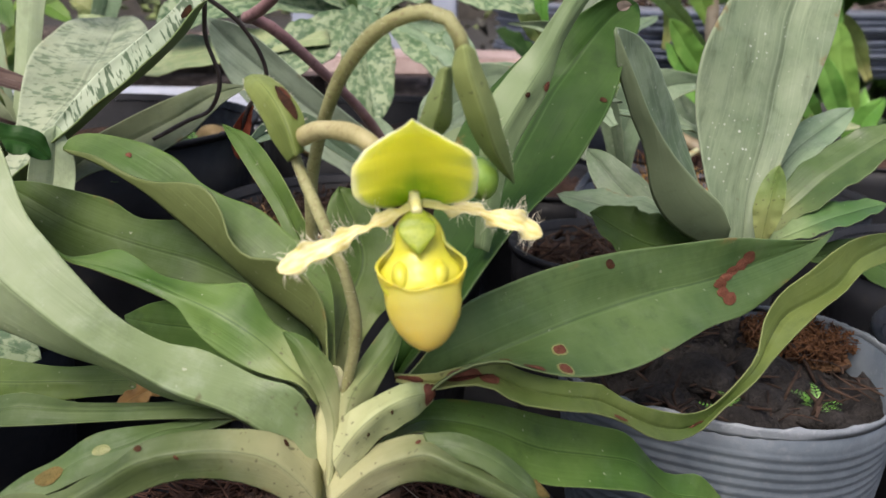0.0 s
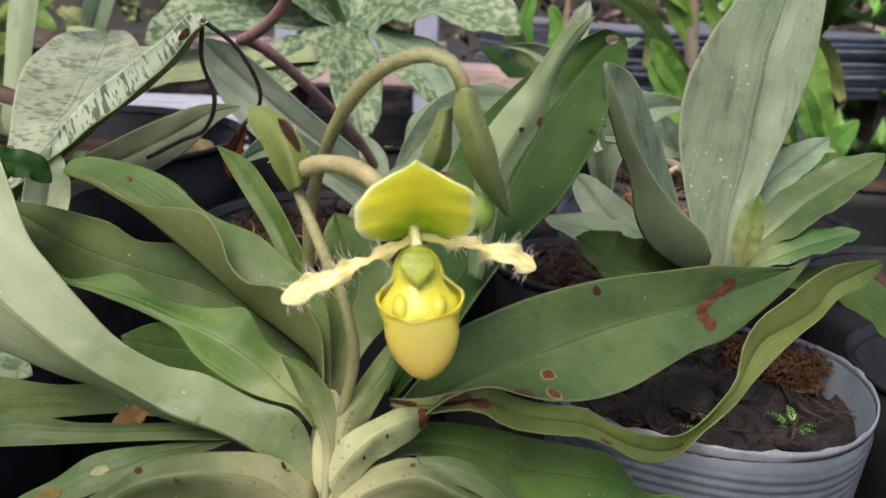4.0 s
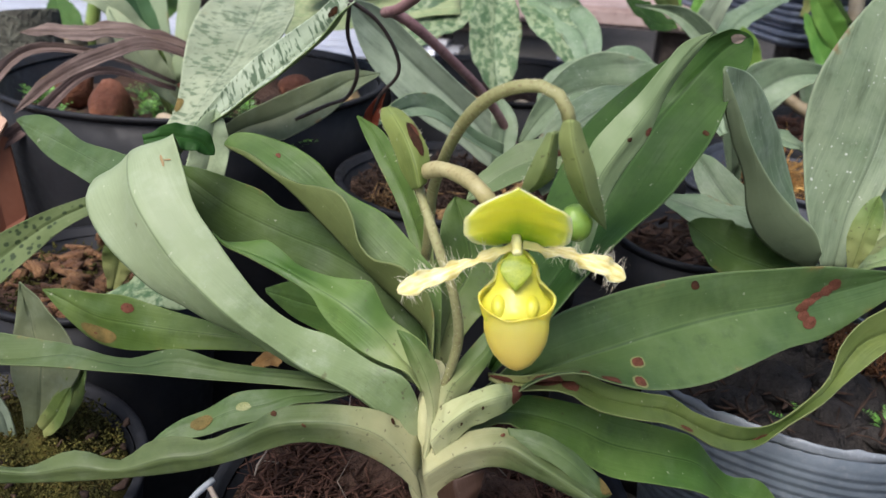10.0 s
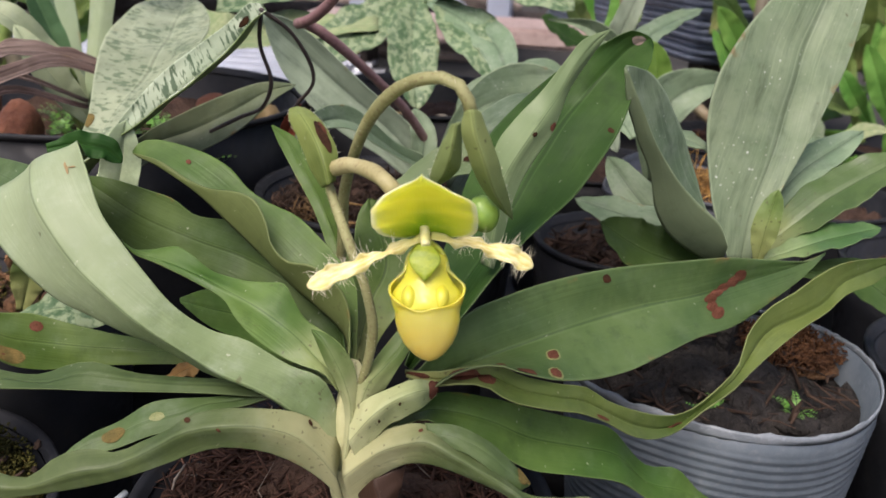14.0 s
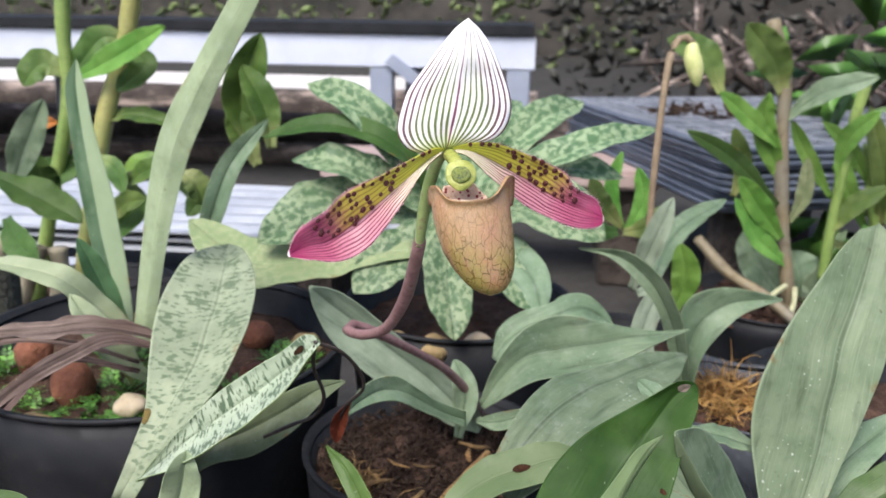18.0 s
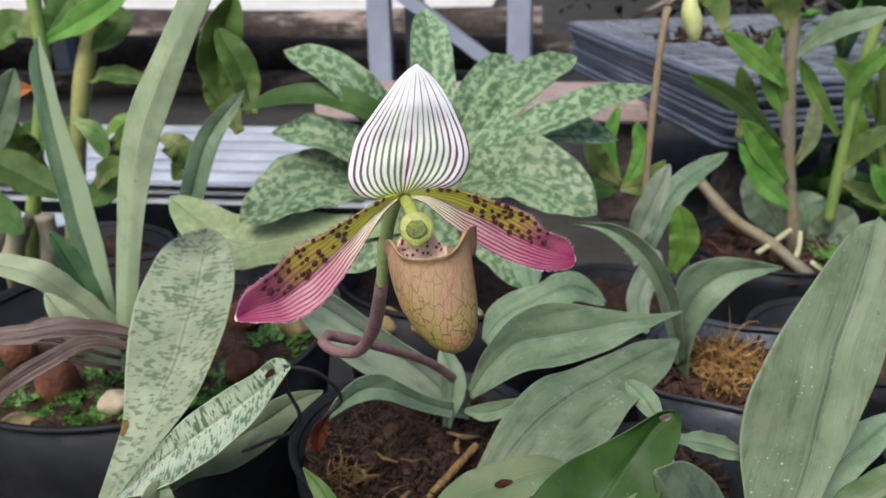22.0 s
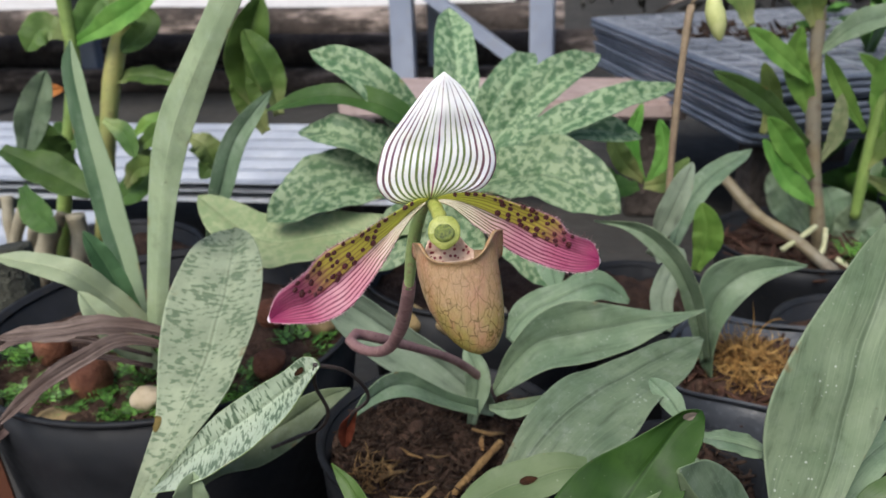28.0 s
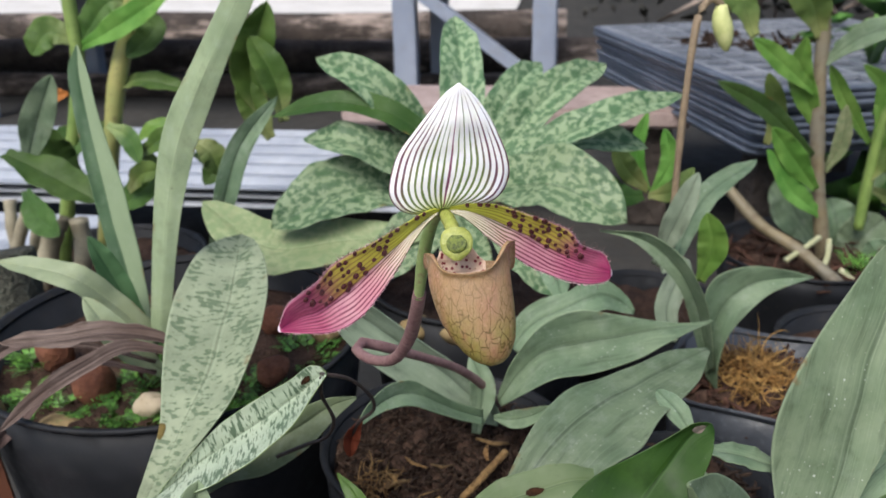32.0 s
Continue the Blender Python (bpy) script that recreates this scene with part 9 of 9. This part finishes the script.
tube("crown", grey_orchid, [(0.155, 0.40, 0.128), (0.156, 0.40, 0.15), (0.157, 0.40, 0.175), (0.158, 0.40, 0.205)], 0.0035, "black_soil", "brown old leaf crown", taper="ovary")
# crown and dry sheath of the yellow orchid
lathe("crown", main_orchid, (0.0064, 0.2705), [(0.0022, 0.140), (0.0046, 0.1445), (0.0066, 0.151), (0.0078, 0.159), (0.0080, 0.167), (0.0072, 0.175), (0.006, 0.182), (0.004, 0.188), (0.0015, 0.192)], "crown_skin", "pale cream leaf crown", n=40, wobble=0.04)
ribbon(main_orchid, [(0.0105, 0.2600, 0.1544), (0.0142, 0.2555, 0.1490), (0.0150, 0.2525, 0.1435), (0.0172, 0.2490, 0.1375)],
       [(0.0163, 0.2560, 0.1640), (0.0190, 0.2520, 0.1560), (0.0178, 0.2500, 0.1470), (0.0190, 0.2470, 0.1390)],
       [(0.0256, 0.2600, 0.1673), (0.0236, 0.2570, 0.1570), (0.0205, 0.2530, 0.1490), (0.0212, 0.2500, 0.1385)], "husk", name="dry_sheath", label="dry brown papery sheath")
for k, (x0, y0, z0, x1, y1, z1) in enumerate(((-0.05, 0.235, 0.15, -0.037, 0.225, 0.124), (-0.03, 0.25, 0.150, -0.035, 0.25, 0.122), (0.03, 0.25, 0.135, 0.06, 0.262, 0.128))):
    tagged(tube("twig", None, [(x0, y0, z0), ((x0 + x1) / 2 + 0.002, (y0 + y1) / 2, (z0 + z1) / 2), (x1, y1, z1)], 0.0006, "straw", n=8, sides=6), "dry grey twig stuck in compost", "twig", "twigs")

tagged(tube("plastic_strip", None, [(-0.0629, 0.2330, 0.1320), (-0.0669, 0.2340, 0.1390), (-0.0659, 0.2360, 0.1498), (-0.0630, 0.2400, 0.1548), (-0.0593, 0.2460, 0.1572)], 0.0011, "rim_plastic", n=14, sides=8), "torn edge strip of clear plastic by pot", "plastic strip")
tagged(tube("twig", None, [(-0.0569, 0.2380, 0.1609), (-0.0528, 0.2360, 0.1557), (-0.0486, 0.2340, 0.1469), (-0.0449, 0.2320, 0.1368)], 0.0009, "straw", n=10, sides=6), "dry grey twig stuck in compost", "twig", "twigs")

tagged(tube("twig", None, [(-0.0134, 0.455, 0.1684), (0.0018, 0.47, 0.1798), (0.0152, 0.49, 0.1857)], 0.0022, "dry_moss", n=12, sides=7), "reddish dry root stick on compost", "twig", "twigs")

# ---- things behind ----


def slab(name, parent, a, b, c, d, thick, mat, label=""):
    """A four-cornered slab with the given front corners."""
    p = [np.array(q, float) for q in (a, b, c, d)]
    n = unit(np.cross(p[1] - p[0], p[3] - p[0])) * thick
    v = p + [q - n for q in p]
    f = [(0, 1, 2, 3), (7, 6, 5, 4)] + [(i, 4 + i, 4 + (i + 1) % 4, (i + 1) % 4) for i in range(4)]
    return part(name, v, f, mat, parent, label, smooth=False)


# clay tile leaning at the bench's edge and a tree-fern post
tile = thing("clay_tile", (-0.348, 0.430, 0.072), "orange clay tile leaning with pale dusty edge", "clay tile")
slab("tile_face", tile, (-0.296, 0.385, 0.128), (-0.265, 0.385, 0.106), (-0.268, 0.450, 0.149), (-0.279, 0.457, 0.203), 0.008, "terracotta")
slab("tile_edge", tile, (-0.306, 0.380, 0.134), (-0.293, 0.380, 0.122), (-0.273, 0.452, 0.204), (-0.281, 0.454, 0.209), 0.008, "terracotta_rim", "pale dusty edge of the tile")
post = thing("tree_fern_post", (-0.367, 0.62, 0.0), "dark mossy tree-fern post", "post")
tube("fern_trunk", post, [(-0.367, 0.62, 0.0), (-0.366, 0.62, 0.095), (-0.371, 0.62, 0.166), (-0.383, 0.63, 0.235)], 0.024, "fern_trunk", n=60, sides=22)
# corrugated metal sheets
def corrugated(x0, x1, y0, y1, z, waves, label):
    t = thing("metal_sheet_stack", (x0, y0, z), label, "metal sheet", "metal sheets")
    for layer in range(3):
        verts, faces = [], []
        n = waves * 8
        for i in range(n + 1):
            y = y0 + (y1 - y0) * i / n
            h = 0.006 * max(-0.6, min(0.6, math.sin(6.283 * waves * i / n + layer * 0.4) * 1.4))
            for x in (x0 + layer * 0.03, x1 - layer * 0.02):
                for dz in (0.0, -0.0015):
                    verts.append((x, y, z + layer * 0.011 + h + dz))
        for i in range(n):
            a = i * 4
            faces += [(a, a + 2, a + 6, a + 4), (a + 1, a + 5, a + 7, a + 3), (a, a + 4, a + 5, a + 1), (a + 2, a + 3, a + 7, a + 6)]
        faces += [(0, 1, 3, 2), (n * 4, n * 4 + 2, n * 4 + 3, n * 4 + 1)]
        part("metal_sheet", verts, faces, "sheet_metal", t, smooth=False)
    for x in (x0 + 0.1, x1 - 0.12):
        box("batten", t, (x, y0 + 0.02, 0.0), (x + 0.05, y1 - 0.02, z - 0.006), "log_bark")
    return t


corrugated(-1.15, -0.16, 1.10, 1.42, 0.11, 6, "ribbed silvery metal sheets lying flat")
corrugated(-1.25, -0.50, 0.74, 1.05, 0.085, 5, "ribbed silvery metal sheets by clay tile")

# stack of seed trays
TRAY_W, TRAY_L = 0.5, 0.63
tray_turn = pose(0.272, 1.115, 0.0, 0, 0, 16)


def tray(z, top, label, jog):
    place_m = tray_turn @ pose(*jog[:2], z, 0, 0, jog[2])
    t = thing("seed_tray", place_m, label, "seed tray", "stack of trays")
    rows = [(0.004, 0.0), (0.0, 0.0045), (0.0, 0.0068), (0.003, 0.0082), (0.012, 0.0082), (0.016, 0.004), (0.018, 0.003)]
    verts, faces = [], []
    n = 20
    for inset, h in rows:
        r = 0.022 - inset * 0.5
        for cx, cy, a0 in ((inset, inset, 180), (TRAY_W - inset, inset, 270), (TRAY_W - inset, TRAY_L - inset, 0), (inset, TRAY_L - inset, 90)):
            mx, my = cx + (r if cx < TRAY_W / 2 else -r), cy + (r if cy < TRAY_L / 2 else -r)
            for q in range(5):
                a = radians(a0 + q * 22.5)
                verts.append((mx + r * math.cos(a), my + r * math.sin(a), h))
    for k in range(len(rows) - 1):
        for j in range(n):
            q = (j + 1) % n
            faces.append((k * n + j, k * n + q, k * n + n + q, k * n + n + j))
    faces += [tuple(range(n))[::-1], tuple(len(verts) - n + j for j in range(n))]
    m = t.matrix_basis
    part("tray_rim", [tuple(m @ Vector(v)) for v in verts], faces, "tray_plastic", t, smooth=False)
    if top:
        nx, ny = 9, 12
        for i in range(nx + 1):
            x = 0.016 + (TRAY_W - 0.032) * i / nx
            v = [(x - 0.004, 0.016, 0.004), (x + 0.004, 0.016, 0.004), (x + 0.004, TRAY_L - 0.016, 0.004), (x - 0.004, TRAY_L - 0.016, 0.004)]
            v += [(a, b, 0.0095) for a, b, _ in v]
            part("cell_bar", [tuple(m @ Vector(q)) for q in v], [(4, 5, 6, 7), (0, 1, 5, 4), (1, 2, 6, 5), (2, 3, 7, 6), (3, 0, 4, 7)], "tray_edge", t, smooth=False)
        for i in range(ny + 1):
            y = 0.016 + (TRAY_L - 0.032) * i / ny
            v = [(0.018, y - 0.004, 0.004), (TRAY_W - 0.018, y - 0.004, 0.004), (TRAY_W - 0.018, y + 0.004, 0.004), (0.018, y + 0.004, 0.004)]
            v += [(a, b, 0.0092) for a, b, _ in v]
            part("cell_bar", [tuple(m @ Vector(q)) for q in v], [(4, 5, 6, 7), (0, 1, 5, 4), (1, 2, 6, 5), (2, 3, 7, 6), (3, 0, 4, 7)], "tray_edge", t, smooth=False)
    return t


jogs = random.Random(21)
for k in range(10):
    tray(0.186 + k * 0.0084, k == 9, "grey-black plastic cell tray in a stack", (jogs.uniform(-0.004, 0.004) - 0.004 * (k > 6), jogs.uniform(-0.008, 0.008), jogs.uniform(-0.7, 0.7)))
shelf = thing("tray_stand", tray_turn, "dark low stand under the tray stack", "stand")
for sx in (0.03, 0.42):
    for sy in (0.04, 0.48):
        p = [tuple(tray_turn @ Vector(q)) for q in ((sx, sy, 0), (sx + 0.04, sy, 0), (sx + 0.04, sy + 0.04, 0), (sx, sy + 0.04, 0), (sx, sy, 0.187), (sx + 0.04, sy, 0.187), (sx + 0.04, sy + 0.04, 0.187), (sx, sy + 0.04, 0.187))]
        part("block", p, [(3, 2, 1, 0), (4, 5, 6, 7), (0, 1, 5, 4), (1, 2, 6, 5), (2, 3, 7, 6), (3, 0, 4, 7)], "log_bark", shelf, smooth=False)
litter("far_twigs", 1.3, 3.3, 0.9, 0.25, 160, "log_pale", "fallen branches and dry twigs on ground", (0.1, 0.6), 0.012, 51, 0.8)
litter("tray_litter", 0.32, 1.50, 0.10, 0.268, 90, "root", "dry brown leaf bits on the tray", (0.01, 0.05), 0.003, 17)
# white table, logs, pavement
table = thing("white_table", (-1.4, 2.02, 0.0), "white-painted steel table with dark gutter edge", "table")
box("front_rail", table, (-3.2, 2.0, 0.300), (0.035, 2.04, 0.372), "white_metal")
box("gutter", table, (-3.2, 1.99, 0.374), (0.03, 2.6, 0.398), "black_plastic", "black plastic table edge")
for x in (-0.345, -0.028, -1.45, -2.6):
    box("leg", table, (x, 2.0, 0.0), (x + 0.052, 2.045, 0.298), "leg_metal")
for x in (-0.345, -0.028, -1.45, -2.6):
    box("leg", table, (x, 2.55, 0.0), (x + 0.052, 2.595, 0.372), "leg_metal")
slab("brace", table, (-0.31, 2.02, 0.31), (-0.29, 2.02, 0.33), (-0.0, 2.02, 0.115), (-0.02, 2.02, 0.095), 0.03, "leg_metal")
for x, y, r, z, n in ((-1.9, 3.2, 0.075, 0.065, 1), (-1.7, 2.75, 0.055, 0.05, 2), (-2.0, 2.35, 0.035, 0.03, 3)):
    lg = tube("log", None, [(x - 2.2, y + 0.1, z), (x - 1, y, z), (x + 0.7, y - 0.03, z), (x + 1.95, y, z)], r, "log_pale", n=40, sides=14)
    tagged(lg, "brown log with painted sun dapples lying behind table", "log", "logs")
tagged(box("pavement", None, (-9, 3.75, 0.0), (-0.2, 5.4, 0.012), "pale_concrete", bevel=0), "pale sunlit concrete path", "pavement", kind="structure")
plank = thing("plank", (0.1, 1.42, 0.0), "weathered pinkish wooden plank on its edge blocks", "plank")
box("board", plank, (-0.30, 1.34, 0.165), (0.235, 1.52, 0.195), "pink_wood", bevel=0.006)
for x in (-0.25, 0.15):
    box("block", plank, (x, 1.37, 0.0), (x + 0.06, 1.49, 0.163), "log_bark", bevel=0.004)


def foliage(name, count, lo, hi, mat, size, label, seed):
    r = random.Random(seed)
    verts, faces = [], []
    for _ in range(count):
        c = np.array([r.uniform(lo[i], hi[i]) for i in range(3)])
        d = unit(np.array((r.gauss(0, 1), r.gauss(0, 0.6), r.gauss(-0.2, 0.8))))
        s = unit(np.cross(d, (r.gauss(0, 0.5), 1, r.gauss(0, 0.5))))
        n = np.cross(d, s)
        ln = size * r.uniform(0.5, 1.4)
        k = len(verts)
        verts += [c, c + d * ln * 0.45 + s * ln * 0.2 + n * ln * 0.05, c + d * ln, c + d * ln * 0.45 - s * ln * 0.2 + n * ln * 0.05, c + d * ln * 0.45 - n * 0.004]
        faces += [(k, k + 1, k + 4), (k + 1, k + 2, k + 4), (k + 2, k + 3, k + 4), (k + 3, k, k + 4), (k, k + 3, k + 2, k + 1)]
    return tagged(part(name, verts, faces, mat, None), label, "foliage", kind="stuff")


foliage("far_foliage", 2600, (0.1, 3.2, 0.0), (4.5, 5.5, 1.6), "far_leaf", 0.09, "distant shrub leaves with shade in their colour", 31)
foliage("far_foliage", 1800, (-8, 6.0, 0.0), (1, 8.0, 2.2), "far_leaf_light", 0.14, "distant shrub leaves with sunlight in their colour", 32)
foliage("near_foliage", 170, (0.42, 1.05, 0.05), (0.95, 1.7, 0.42), "weed_leaf", 0.09, "bright green leaves of potted seedlings", 33)
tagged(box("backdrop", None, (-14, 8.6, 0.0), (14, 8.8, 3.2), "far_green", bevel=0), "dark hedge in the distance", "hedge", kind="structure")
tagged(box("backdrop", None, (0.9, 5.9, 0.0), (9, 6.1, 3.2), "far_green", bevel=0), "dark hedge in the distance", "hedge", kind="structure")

pot(0.31, 0.985, 0.095, 0.125, "black plastic pot of cane orchid")
soil_mound(0.31, 0.985, 0.09, 0.105, "bark_soil", "dark bark in black pot", 0.01, 0.008, 41)
litter("bark_litter", 0.31, 0.985, 0.085, 0.11, 150, "chip", "brown bark chips and roots", (0.015, 0.06), 0.002, 42)
pot(0.52, 1.02, 0.09, 0.12, "black plastic pot of seedlings")
soil_mound(0.52, 1.02, 0.085, 0.1, "bark_soil", "dark bark in black pot", 0.01, 0.008, 43)
pot(0.12, 0.815, 0.075, 0.13, "black plastic pot of small seedlings")
soil_mound(0.12, 0.815, 0.07, 0.115, "bark_soil", "dark bark in black pot", 0.01, 0.008, 44)
pot(-0.43, 0.85, 0.10, 0.14, "black plastic pot of cane orchid")
soil_mound(-0.43, 0.85, 0.095, 0.12, "bark_soil", "dark bark in black pot", 0.01, 0.008, 45)
pot(0.30, 0.74, 0.075, 0.135, "black plastic pot with bark")
soil_mound(0.30, 0.74, 0.07, 0.115, "bark_soil", "dark bark in black pot", 0.01, 0.008, 46)
pot(0.35, 0.56, 0.08, 0.14, "black plastic pot beside grey-green leaves")
soil_mound(0.35, 0.56, 0.075, 0.12, "bark_soil", "dark bark in black pot", 0.01, 0.008, 47)
# Unseen pale slab behind the camera, added to reflect light onto the flowers.
tagged(box("pavement", None, (-4, -4.5, 0.0), (4, -0.25, 0.012), "pale_concrete", bevel=0), "unseen pale slab added to bounce light forward", "pavement", kind="structure")
